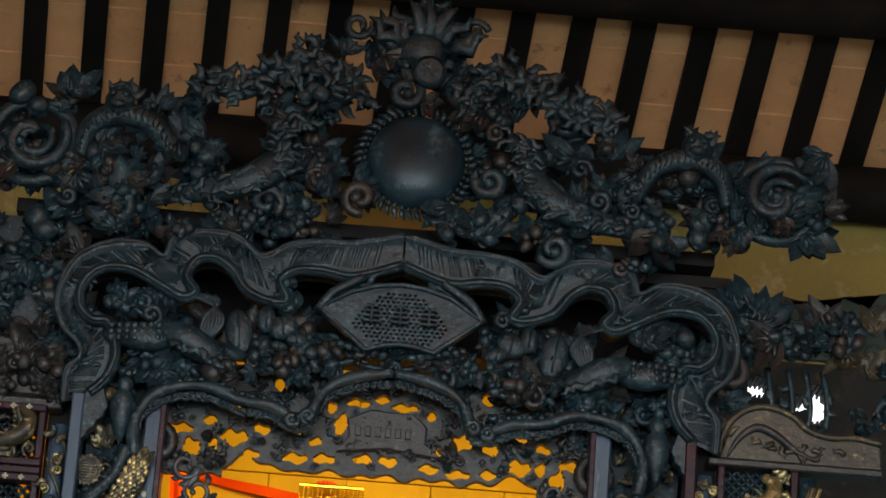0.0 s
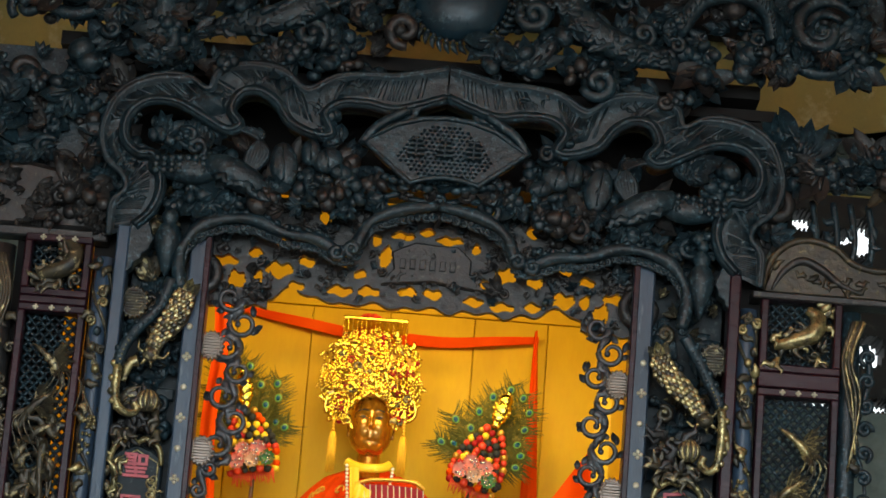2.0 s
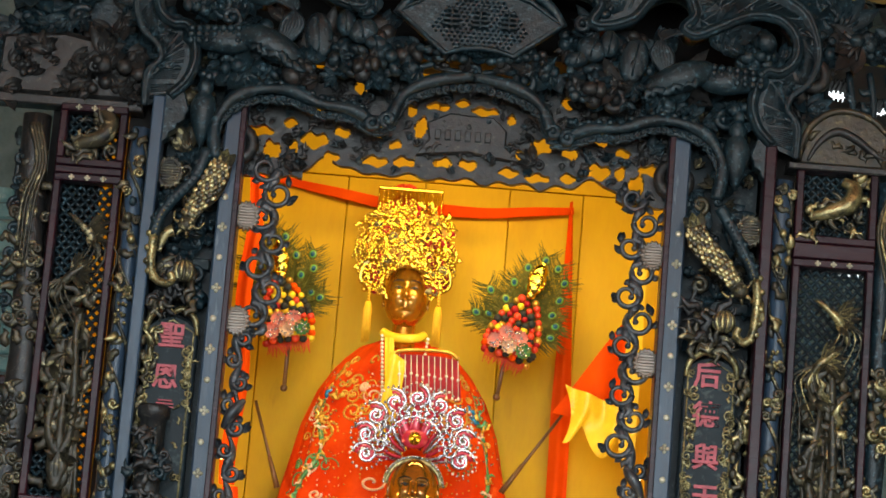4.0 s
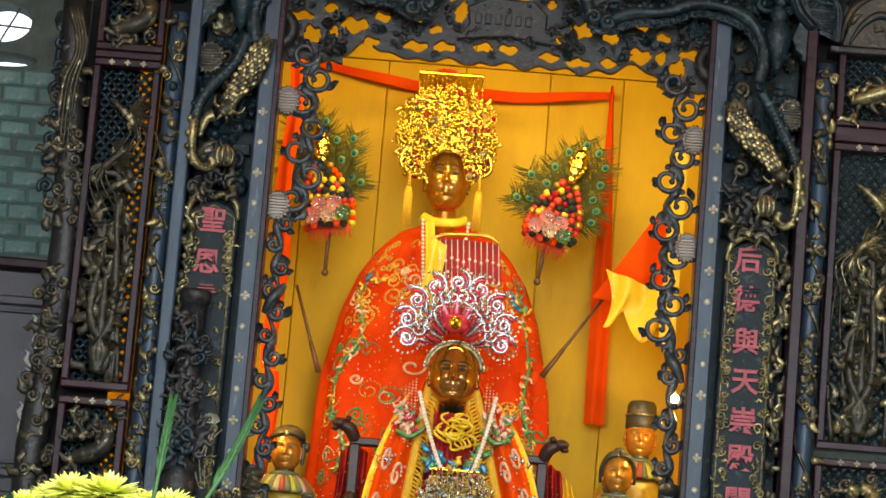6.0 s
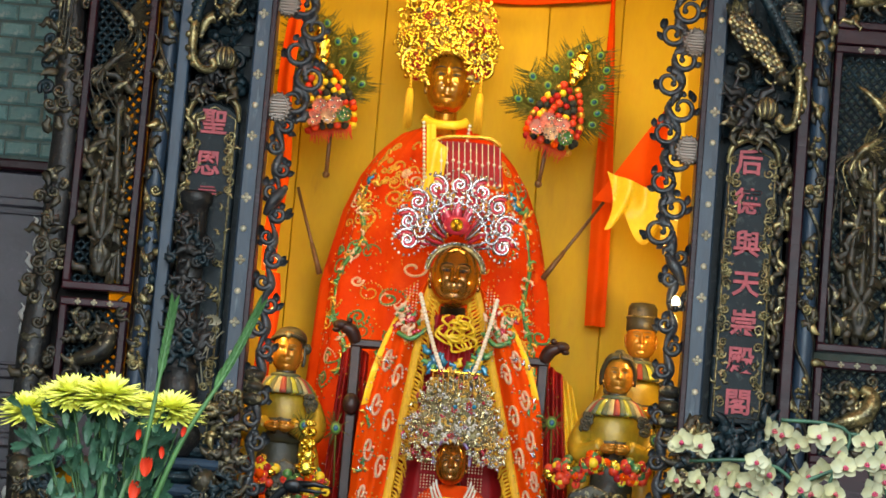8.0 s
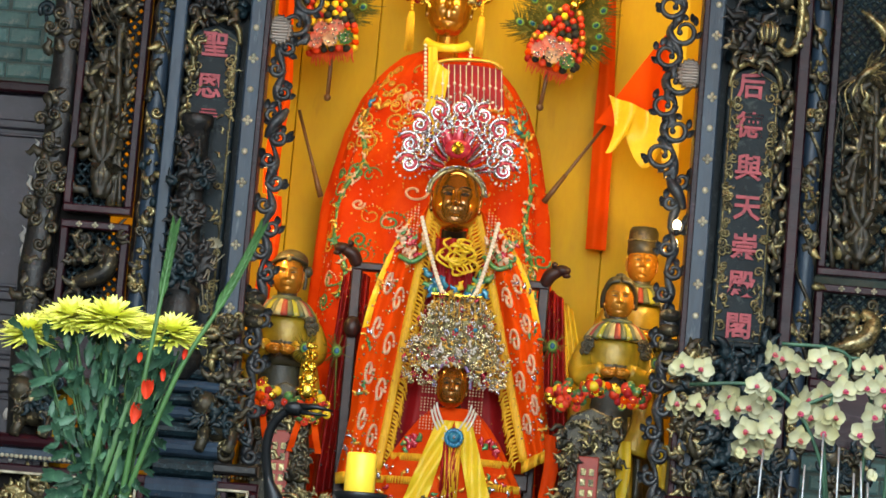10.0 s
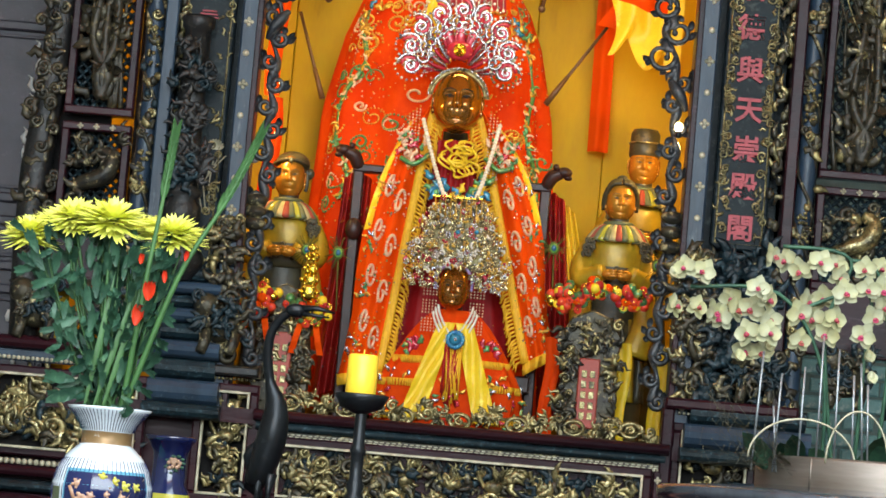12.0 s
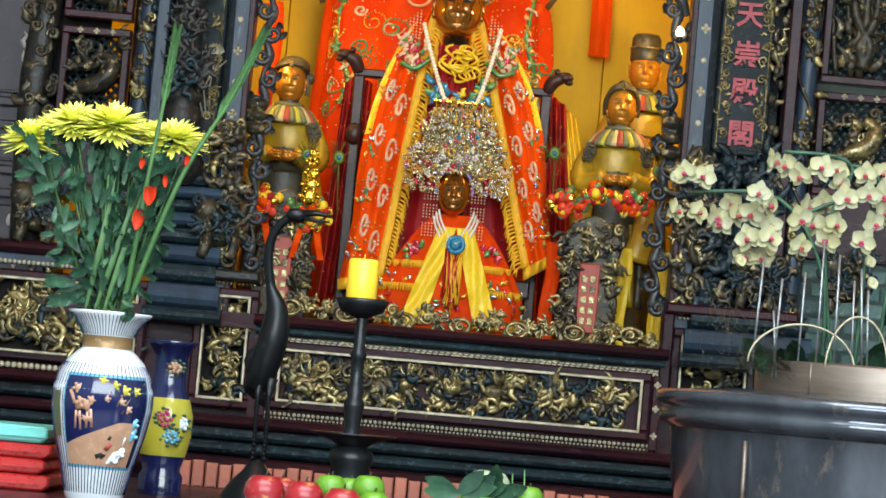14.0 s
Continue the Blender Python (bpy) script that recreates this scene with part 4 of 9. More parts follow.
    for j in range(4):
        flame_leaf(g, (X(0.865 - 0.006 * j), 3.64 - 0.035 * j), -1.2 if s > 0 else 4.3, 0.07, 0.03, R, 9.95, 0)
    part("curled_leaf", g, [ARCH_GILT], br)
    # scalloped medallion against the strip
    g = Geo()
    mx, mz = (-1.005, 3.985) if s < 0 else (1.012, 3.945)
    g.prism([(mx + (0.05 + 0.004 * math.cos(18 * t)) * math.cos(t), mz + (0.058 + 0.004 * math.cos(18 * t)) * math.sin(t)) for t in [6.283 * i / 72 for i in range(72)]], 9.98, 10.0, 0, 0.005)
    g.tube([(mx + 0.036 * math.cos(t), 9.978, mz + 0.042 * math.sin(t)) for t in [6.283 * i / 30 for i in range(30)]], 0.0035, 6, 0, closed=True)
    for i in range(7):
        z = mz - 0.03 + 0.01 * i
        w = 0.034 * math.sqrt(max(0.05, 1 - ((z - mz) / 0.04) ** 2))
        g.tube([(mx - w, 9.978, z), (mx + w, 9.978, z)], 0.0024, 4)
    part("round_medallion", g, [GILT_DARK], br)
    # gilded figures and leaves between board and strip, crest of the board
    g = Geo()
    e0, e1 = (-1.045, -1.0) if s < 0 else (1.0, 1.044)
    for j in range(46):
        x, z = R.uniform(e0, e1), R.uniform(2.6, 3.52)
        if j % 3:
            flame_leaf(g, (x, z), R.uniform(0.9, 2.2), R.uniform(0.05, 0.1), 0.02, R, 9.985, j % 2)
        else:
            g.ball((x, 9.98, z), (0.014, 0.01, 0.02), 1, 8, 5)
    bm_x = 0.5 * (0.82 + 1.005) if s > 0 else 0.5 * (-1.03 - 0.852)
    for e in (-1, 1):
        q = smooth_path([(bm_x + e * 0.088, 9.985, 3.42), (bm_x + e * 0.075, 9.98, 3.475), (bm_x + e * 0.03, 9.975, 3.505), (bm_x, 9.975, 3.49)], 5)
        g.tube(q, [0.006 + 0.007 * math.sin(math.pi * i / (len(q) - 1)) for i in range(len(q))], 7, 0)
    part("edge_relief", g, [GILT, GILT_DARK], br)
    g = Geo()
    carving(g, lambda x, z: True, (min(X(0.86), X(1.0)), 3.52, max(X(0.86), X(1.0)), 3.64), 16, 0.05, R, 9.97, (0, 1), 0.04)
    part("leaf_carving", g, [GILT_DARK, BROWN_WOOD], br)

# openwork vines inside the posts: a leafy winding stem with rings, leaves and a perched bird
for s, xw in ((-1, -0.754), (1, 0.716)):
    g = Geo()
    # linked leaf scrolls, wide above and slender below
    xc, low = (-0.65, 3.44) if s < 0 else (0.632, 3.14)
    nodes, z, k = [], 4.03, 0
    while z > 1.98:
        up = z > low
        r, dx, drop = (0.046, 0.026, 0.086) if up else (0.026, 0.016, 0.078)
        hand = 1 if k % 2 else -1
        nodes.append(((xc if up else xw - s * 0.046) + hand * dx, z, r * R.uniform(0.9, 1.1), hand, up))
        z -= drop
        k += 1
    p = smooth_path([(cx - hand * rr, 10.02, cz) for cx, cz, rr, hand, up in nodes], 6)
    ts = [i / (len(p) - 1) for i in range(len(p))]
    g.tube(p, [0.0125 + 0.005 * math.sin(t * 90 + 1) for t in ts], 9, 0, 1.1)
    for cx, cz, rr, hand, up in nodes:
        q = curl((cx, cz), rr, 1.05, math.pi if hand > 0 else 0.0, hand, 10.012, 0.012, 18, 0.35)
        g.tube(q, [0.0115 - 0.0003 * i for i in range(len(q))], 8, 0, 1.1)
        g.ball(q[-1], 0.011, 0, 8, 6)
        for j in range(4 if up else 3):
            b = R.uniform(-0.7, 0.7) + (0.0 if hand > 0 else math.pi) + (0.9 * (j - 1))
            o = (cx + rr * 0.92 * math.cos(b), 10.006, cz + rr * 0.92 * math.sin(b))
            turn = b + hand * R.uniform(1.0, 1.5)
            g.leaf(o, (math.cos(turn), -0.12, math.sin(turn)), R.uniform(0.024, 0.042), 0.023, 0, 0.3, thick=0.012)
        if up:
            flame_leaf(g, (cx - hand * rr, cz - 0.03), -1.57 + hand * 0.5, 0.06, 0.03, R, 10.008, 0)
    stem = lambda t: p[min(int(t * (len(p) - 1)), len(p) - 1)]
    # perched bird
    b = Vector(stem(0.42 if s < 0 else 0.47))
    q = smooth_path([b + Vector((s * 0.03, -0.02, -0.045)), b + Vector((s * 0.008, -0.028, 0.0)), b + Vector((-s * 0.014, -0.026, 0.03)), b + Vector((-s * 0.03, -0.022, 0.052))], 5)
    g.tube(q, [0.004 + 0.017 * math.sin(math.pi * (0.08 + 0.8 * i / (len(q) - 1))) for i in range(len(q))], 9, 0)
    g.ball(q[-1], (0.012, 0.011, 0.011), 0, 9, 6)
    vine = part("openwork_vine", g, [VINE_WOOD], shrine, "slate-brown openwork vine with rings, leaves and a bird")
    for z in (3.855, 3.485) if s < 0 else (3.83, 3.452):
        g = Geo()
        xx = xw - s * 0.03
        g.prism([(xx + (0.044 + 0.004 * math.cos(18 * t)) * math.cos(t), z + (0.052 + 0.004 * math.cos(18 * t)) * math.sin(t)) for t in [6.283 * i / 72 for i in range(72)]], 9.985, 10.005, 0, 0.005)
        g.tube([(xx + 0.033 * math.cos(t), 9.983, z + 0.04 * math.sin(t)) for t in [6.283 * i / 30 for i in range(30)]], 0.003, 6, 0, closed=True)
        for i in range(7):
            w = 0.03 * math.sqrt(max(0.05, 1 - ((i - 3) / 3.6) ** 2))
            g.tube([(xx - w, 9.983, z - 0.03 + 0.01 * i), (xx + w, 9.983, z - 0.03 + 0.01 * i)], 0.0022, 4, 0)
        part("round_medallion", g, [STEEL], vine)
    # coiled beads low on the vine
    for j, z in enumerate((2.56, 2.52, 2.48) if s < 0 else (2.62, 2.57, 2.52)):
        g = Geo().lathe([(0.0, -0.02), (0.03, -0.016), (0.04, 0.0), (0.035, 0.012)], (xw - s * 0.03, 10.0, z), 14, 0, axis="y", squash=0.6)
        part("coil", g, [GILT_DARK], vine)


# great cloud-scroll arch over the niche
OUTER = [(-1.114, 4.205), (-1.117, 4.323), (-1.075, 4.373), (-1.086, 4.425), (-1.149, 4.485), (-1.177, 4.59), (-1.134, 4.725), (-1.027, 4.797), (-0.902, 4.807),
         (-0.82, 4.766), (-0.79, 4.836), (-0.679, 4.872), (-0.563, 4.858), (-0.479, 4.796), (-0.378, 4.848), (-0.265, 4.866), (-0.158, 4.871), (0.016, 4.912)]
INNER = [(-1.027, 4.242), (-0.971, 4.305), (-0.95, 4.396), (-0.985, 4.499), (-1.043, 4.506), (-1.091, 4.555), (-1.09, 4.633), (-1.028, 4.696), (-0.926, 4.701),
         (-0.818, 4.65), (-0.74, 4.613), (-0.697, 4.637), (-0.732, 4.688), (-0.702, 4.754), (-0.635, 4.765), (-0.571, 4.725), (-0.52, 4.658), (-0.427, 4.621),
         (-0.374, 4.632), (-0.402, 4.698), (-0.352, 4.744), (-0.256, 4.75), (-0.147, 4.738), (0.018, 4.795)]
AX = 0.02
for s in (-1, 1):
    fl = lambda p: (p[0], p[1]) if s < 0 else (2 * AX - p[0], p[1])
    so = [fl(p) for p in smooth_path([Vector((x, z)) for x, z in OUTER], 5)]
    si = [fl(p) for p in smooth_path([Vector((x, z)) for x, z in INNER], 5)]
    g = Geo()
    # band as a run of slats between its two edges, dished in the middle
    k = 90
    pick = lambda P, t: Vector(P[min(int(t * (len(P) - 1)), len(P) - 2)]).lerp(Vector(P[min(int(t * (len(P) - 1)), len(P) - 2) + 1]), t * (len(P) - 1) - min(int(t * (len(P) - 1)), len(P) - 2))
    rows = []
    for i in range(k + 1):
        a, b = pick(so, i / k), pick(si, i / k)
        rows.append([(a.lerp(b, q), yy) for q, yy in ((0.0, 10.06), (0.0, 9.935), (0.1, 9.935), (0.13, 9.95), (0.5, 9.945), (0.8, 9.95), (1.0, 9.95), (1.0, 10.06))])
    v = [(p.x, yy, p.y) for r in rows for p, yy in r]
    f = [(i * 8 + j, i * 8 + j + 1, (i + 1) * 8 + j + 1, (i + 1) * 8 + j) for i in range(k) for j in range(7)]
    g.add(v, f if s > 0 else [q[::-1] for q in f], 0, True)
    band = part("arch_band", g, [BLACK_WOOD], shrine, "wavy cloud-scroll band of blackened wood")
    g = Geo()
    g.tube([(x, 9.93, z) for x, z in si], 0.02, 9, 0)
    g.tube([(x, 9.908, z) for x, z in si], 0.0085, 8, 0)
    part("inner_moulding", g, [BLACK_WOOD], band)
    g = Geo()
    g.tube([(x, 9.945, z) for x, z in so], 0.011, 8, 0)
    part("outer_moulding", g, [BLACK_WOOD], band)
    # combed grooves and small leaves carved on the band
    g = Geo()
    for i in range(4, k * 3 - 4):
        if noise.noise(Vector((i * 0.05, s * 3.0, 0.4))) > -0.3 and R.random() < 0.85:
            a, b = pick(so, i / (k * 3)), pick(si, i / (k * 3))
            q0, q1 = a.lerp(b, 0.16), a.lerp(b, 0.72)
            q0 = q0 + Vector((R.uniform(-0.004, 0.004), 0))
            qm = a.lerp(b, 0.45)
            g.tube([(q0.x, 9.95, q0.y), (qm.x, 9.944, qm.y), (q1.x, 9.949, q1.y)], 0.0024, 4)
    part("combed_texture", g, [BLACK_WOOD], band)
    g = Geo()
    for i in range(8):
        a, b = pick(so, (i + 0.6) / 8.6), pick(si, (i + 0.6) / 8.6)
        m = a.lerp(b, 0.42)
        for j in range(6):
            flame_leaf(g, (m.x + R.uniform(-0.05, 0.05), m.y + R.uniform(-0.012, 0.012)), R.uniform(0, 6.28), 0.034, 0.014, R, 9.945, 0)
    part("leaf_sprig", g, [BLACK_WOOD], band)
    # fish-tailed beasts, gourds, leaves and blossoms filling the arch
    X = lambda x: x if s < 0 else 2 * AX - x
    g = Geo()
    p = smooth_path([(X(-1.0), 9.96, 4.47), (X(-0.92), 9.93, 4.465), (X(-0.83), 9.92, 4.455), (X(-0.76), 9.93, 4.47)], 5)
    g.tube(p, [0.02, 0.03, 0.036, 0.04, 0.043, 0.046, 0.048, 0.05, 0.052, 0.052, 0.05, 0.048, 0.045, 0.04, 0.03, 0.02], 10, 0, 0.7)
    g.tube(smooth_path([(X(-0.8), 9.92, 4.49), (X(-0.73), 9.9, 4.465), (X(-0.65), 9.91, 4.43), (X(-0.58), 9.93, 4.4)], 5), [0.03 + 0.024 * math.sin(math.pi * i / 15) for i in range(16)], 10, 1, 0.8)
    for i in range(3):
        for j in range(8):
            g.ball((X(-0.97 + 0.027 * j), 9.893, 4.44 + 0.022 * i + 0.002 * j), (0.013, 0.008, 0.013), 0, 7, 4)
    for j in range(6):
        flame_leaf(g, (X(-0.76 + 0.03 * j), 4.44 - 0.01 * j), -0.6 if s < 0 else 3.7, 0.06, 0.03, R, 9.875, 1)
    part("gourd", g, [BLACK_WOOD, BLACK_WOOD], band)
    for (x, z, rx, rz, a) in ((-0.53, 4.5, 0.05, 0.085, 0.15), (-0.38, 4.53, 0.055, 0.045, 0.4), (-0.44, 4.555, 0.035, 0.05, 0.0), (-0.33, 4.49, 0.045, 0.03, -0.3), (-0.39, 4.46, 0.04, 0.02, -0.2)):
        g = Geo().ball((X(x), 9.92, z), (rx, 0.022, rz), 0, 14, 8, Euler((0, a * s, 0)).to_matrix())
        g.tube([(X(x - rx * 0.2), 9.896, z + rz * 0.7), (X(x), 9.89, z), (X(x + rx * 0.1), 9.896, z - rz * 0.7)], 0.004, 5, 0)
        part("carved_leaf", g, [BLACK_WOOD], band)
    g = Geo()
    for j in range(7):
        q = smooth_path([(X(-0.655), 9.93, 4.45), (X(-0.66 + 0.012 * j), 9.91, 4.53), (X(-0.61 - 0.006 * j), 9.92, 4.6), (X(-0.63 - 0.022 * j), 9.93, 4.63)], 4)
        g.tube(q, [0.011 - 0.0005 * i for i in range(len(q))], 6, 0)
    part("crested_plume", g, [BLACK_WOOD], band)
    g = Geo()
    foliage(g, lambda x, z: True, (min(X(-1.05), X(-0.78)), 4.52, max(X(-1.06), X(-0.78)), 4.63), 16, 0.08, R, 9.99, (0,), 0.05)
    foliage(g, lambda x, z: True, (min(X(-0.62), X(-0.3)), 4.34, max(X(-0.62), X(-0.3)), 4.44), 40, 0.06, R, 9.96, (0, 1), 0.07)
    foliage(g, lambda x, z: True, (min(X(-0.96), X(-0.6)), 4.31, max(X(-0.96), X(-0.6)), 4.4), 22, 0.07, R, 10.0, (0,), 0.05)
    foliage(g, lambda x, z: True, (min(X(-0.42), X(-0.34)), 4.6, max(X(-0.42), X(-0.34)), 4.7), 5, 0.06, R, 9.96, (0,), 0.03)
    foliage(g, lambda x, z: True, (min(X(-0.75), X(-0.28)), 4.44, max(X(-0.75), X(-0.28)), 4.58), 26, 0.085, R, 10.02, (0, 1), 0.04)
    part("filling_carving", g, [BLACK_WOOD, BROWN_WOOD], band, "undercut carving of leaves and blossoms")
    # lower corner: gourd-shaped pendant and toothed fin
    g = Geo().lathe([(0.0, 4.07), (0.015, 4.09), (0.03, 4.13), (0.045, 4.18), (0.046, 4.22), (0.034, 4.25), (0.022, 4.262), (0.028, 4.275), (0.03, 4.29), (0.016, 4.31), (0, 4.32)], (X(-0.905), 9.93, 0), 16, 0)
    part("pendant", g, [BLACK_WOOD], band)
    fin = [(X(-1.04), 4.24), (X(-0.985), 4.29), (X(-0.955), 4.2)] + [(X(-0.965 - 0.013 * i + (0.01 if i % 2 else 0)), 4.18 - 0.017 * i) for i in range(7)]
    g = Geo().prism(fin, 9.93, 9.99, 0, 0.004)
    part("toothed_fin", g, [BLACK_WOOD], band)
    # lower moulded arch
    L = [(-0.845, 4.03), (-0.86, 4.145), (-0.812, 4.243), (-0.726, 4.287), (-0.614, 4.295), (-0.508, 4.257), (-0.395, 4.245), (-0.324, 4.214), (-0.262, 4.225), (-0.215, 4.316), (-0.12, 4.37), (0.016, 4.397)]
    p = [(X(q.x), 9.915, q.y) for q in smooth_path([Vector(q) for q in L], 6)]
    g = Geo().tube(p, [0.021 + 0.004 * math.sin(i * 0.55) for i in range(len(p))], 9, 0, 0.9)
    arch = part("lower_arch", g, [BLACK_WOOD], shrine, "scalloped lower arch of blackened wood")
    g = Geo()
    for i in range(2, len(p) - 1, 1):
        q = Vector(p[i])
        scroll(g, (q.x, q.z - 0.036), 0.014, 0.006, R, 9.93, 0)
    for i in range(2, 40, 2):
        q = Vector(p[i])
        g.ball(q + Vector((-s * 0.008, 0.0, 0.02)), (0.016, 0.014, 0.012), 0, 7, 4)
    part("scalloped_edge", g, [BLACK_WOOD], arch)
    for (x, z) in ((-0.32, 4.2), (-0.265, 4.215)):
        g = Geo()
        scroll(g, (X(x), z), 0.026, 0.011, R, 9.905, 0)
        part("scroll_end", g, [BLACK_WOOD], arch)

# pierced scrolls between the lower arch and the plaque
for x0, x1 in ((-0.32, -0.12), (-0.12, 0.14), (0.14, 0.36)):
    g = Geo()
    foliage(g, lambda x, z: True, (x0, 4.4, x1, 4.5), 17, 0.06, R, 9.97, (0, 0, 1), 0.03)
    g.tube(smooth_path([(x0, 9.98, 4.44), ((x0 + x1) / 2, 9.97, 4.42), (x1, 9.98, 4.45)], 5), 0.012, 7)
    part("filling_carving", g, [BLACK_WOOD, BROWN_WOOD], shrine)

# fan-shaped plaque
fan = [(-0.258, 4.605), (-0.15, 4.675), (-0.06, 4.703), (0.025, 4.712), (0.11, 4.703), (0.2, 4.675), (0.31, 4.6), (0.15, 4.474), (0.09, 4.49), (0.03, 4.496), (-0.03, 4.488), (-0.087, 4.466)]
g = Geo().prism(fan, 9.9, 9.95, 0, 0.008)
plaque = part("fan_plaque", g, [BLACK_WOOD], shrine, "fan-shaped plaque with worn raised characters")
g = Geo()
g.tube([(x, 9.894, z) for x, z in fan], 0.01, 7, 0, closed=True)
for i in range(16):
    for j in range(30):
        x, z = -0.25 + j * 0.019 + 0.0095 * (i % 2), 4.475 + i * 0.0145
        a = (x - 0.026) / 0.56
        if z < 4.712 - 1.25 * a * a - 0.022 and z > 4.482 + (abs(x - 0.03) - 0.09) * 0.72 + 0.012:
            g.add([(x - 0.0085, 9.9, z), (x, 9.9, z - 0.0065), (x + 0.0085, 9.9, z), (x, 9.9, z + 0.0065), (x, 9.884, z)], [(0, 1, 4), (1, 2, 4), (2, 3, 4), (3, 0, 4)], 0)
part("diaper_ground", g, [BLACK_WOOD], plaque)
for k in range(3):
    g = Geo()
    x = -0.075 + 0.1 * k
    for j in range(4):
        g.box((x - 0.03 + 0.004 * j, 9.872, 4.565 + 0.018 * j), (x + 0.03 - 0.003 * j, 9.9, 4.573 + 0.018 * j), 0, 0.002)
    g.box((x - 0.004, 9.872, 4.56), (x + 0.004, 9.9, 4.63), 0, 0.002)
    part("raised_writing", g, [BLACK_WOOD], plaque)
for s in (-1, 1):
    g = Geo()
    for j in range(5):
        flame_leaf(g, (0.025 + s * (0.13 + 0.03 * j), 4.72 - 0.022 * j), 0.6 if s < 0 else 2.5, 0.06, 0.035, R, 9.93, 0)
    p = smooth_path([(0.025 + s * 0.29, 9.92, 4.6), (0.025 + s * 0.24, 9.91, 4.67), (0.025 + s * 0.14, 9.91, 4.735)], 5)
    g.tube(p, 0.018, 7, 0)
    for j in range(6):
        g.ball((0.025 + s * (0.05 + 0.03 * j), 9.93, 4.46 + 0.006 * j), (0.022, 0.02, 0.016), 0, 8, 5)
    part("plaque_wing", g, [BLACK_WOOD], plaque)

# pierced valance hanging under the arch, with its row of openings
HOLES = [(-0.709, 4.178, .042, .018), (-0.663, 4.112, .026, .034), (-0.519, 4.159, .045, .026), (-0.523, 4.259, .02, .016), (-0.397, 4.258, .022, .012), (-0.302, 4.219, .03, .026),
         (-0.151, 4.236, .02, .035), (-0.096, 4.316, .038, .014), (0.068, 4.311, .045, .015), (0.115, 4.231, .016, .035), (0.274, 4.202, .034, .028), (0.482, 4.241, .022, .02), (0.476, 4.128, .042, .026),
         (0.658, 4.147, .036, .018), (0.614, 4.091, .024, .034), (0.166, 4.099, .034, .016), (0.268, 4.087, .04, .016), (0.022, 4.115, .03, .018), (-0.066, 4.115, .03, .018), (-0.201, 4.106, .036, .018),
         (-0.303, 4.101, .044, .018), (-0.372, 4.361, .022, .022), (0.357, 4.364, .022, .018), (0.4, 4.26, .02, .012),
         (-0.425, 4.195, .026, .018), (-0.605, 4.215, .024, .016), (0.56, 4.2, .026, .016), (0.375, 4.185, .026, .02), (-0.235, 4.165, .022, .016), (0.205, 4.165, .02, .014), (-0.455, 4.105, .026, .016),
         (0.375, 4.095, .028, .016), (0.555, 4.13, .018, .022), (-0.59, 4.125, .016, .024), (-0.012, 4.335, .026, .013), (-0.185, 4.295, .016, .02), (0.165, 4.285, .014, .018), (-0.745, 4.115, .016, .02), (0.7, 4.09, .014, .022)]


def low_edge(x):
    a = abs(x + 0.0)
    return 4.05 + 0.014 * abs(math.cos(x * 17)) * (a < 0.47) + 0.007 * math.sin(x * 61) - 0.03 * (a > 0.55) + 0.05 * math.exp(-((a - 0.47) / 0.05) ** 2)


g = Geo()
nx, z1, step = 250, 4.42, 1.56 / 250
for i in range(nx):
    x0 = -0.8 + step * i
    xm = x0 + step / 2
    cuts = []
    for (hx, hz, rx, rz) in HOLES:
        rx, rz = rx * 1.12, rz * 1.2
        d = abs(xm - hx) / rx
        if d < 1:
            h = rz * (1 - d ** 2.4) ** 0.5
            cuts.append((hz - h * (0.9 + 0.25 * math.sin(xm * 95 + hz * 50)), hz + h * (0.9 + 0.25 * math.sin(xm * 120 + hz * 31))))
    z = low_edge(xm)
    for a, b in sorted(cuts) + [(z1, z1)]:
        if a > z + 0.002:
            g.box((x0, 10.05, z), (x0 + step, 10.085, a))
        z = max(z, b)
valance = part("pierced_valance", g, [BROWN_WOOD], shrine, "dark pierced wooden valance")
g = Geo()


def solid(x, z):
    return z > low_edge(x) + 0.012 and all(((x - hx) / (rx + 0.016)) ** 2 + ((z - hz) / (rz + 0.014)) ** 2 > 1 for hx, hz, rx, rz in HOLES)


carving(g, solid, (-0.78, 4.0, 0.73, 4.4), 260, 0.024, R, 10.045, (0, 0, 1), 0.02, 0.3)
for s in (-1, 1):
    scroll(g, (-0.02 + s * 0.77, 4.11), 0.07, 0.02, R, 10.02, 0, 1.5, s, 1.6)
part("valance_relief", g, [BROWN_WOOD, BLACK_WOOD], valance)
g = Geo()
foliage(g, lambda x, z: solid(x, z) and abs(x) > 0.2, (-0.78, 4.02, 0.73, 4.38), 70, 0.04, R, 10.04, (0, 0, 1), 0.02)
part("valance_relief", g, [BROWN_WOOD, BLACK_WOOD], valance)
g = Geo()
cart = [(-0.16, 4.13), (-0.12, 4.19), (-0.13, 4.25), (-0.05, 4.29), (0.02, 4.285), (0.1, 4.285), (0.15, 4.24), (0.15, 4.18), (0.2, 4.13), (0.1, 4.14), (0.02, 4.15), (-0.07, 4.14)]
g.prism(cart, 10.02, 10.05, 0, 0.006)
for i in range(6):
    g.box((-0.1 + 0.035 * i, 10.012, 4.19), (-0.08 + 0.035 * i, 10.02, 4.225), 0, 0.002)
part("valance_cartouche", g, [BROWN_WOOD], valance)

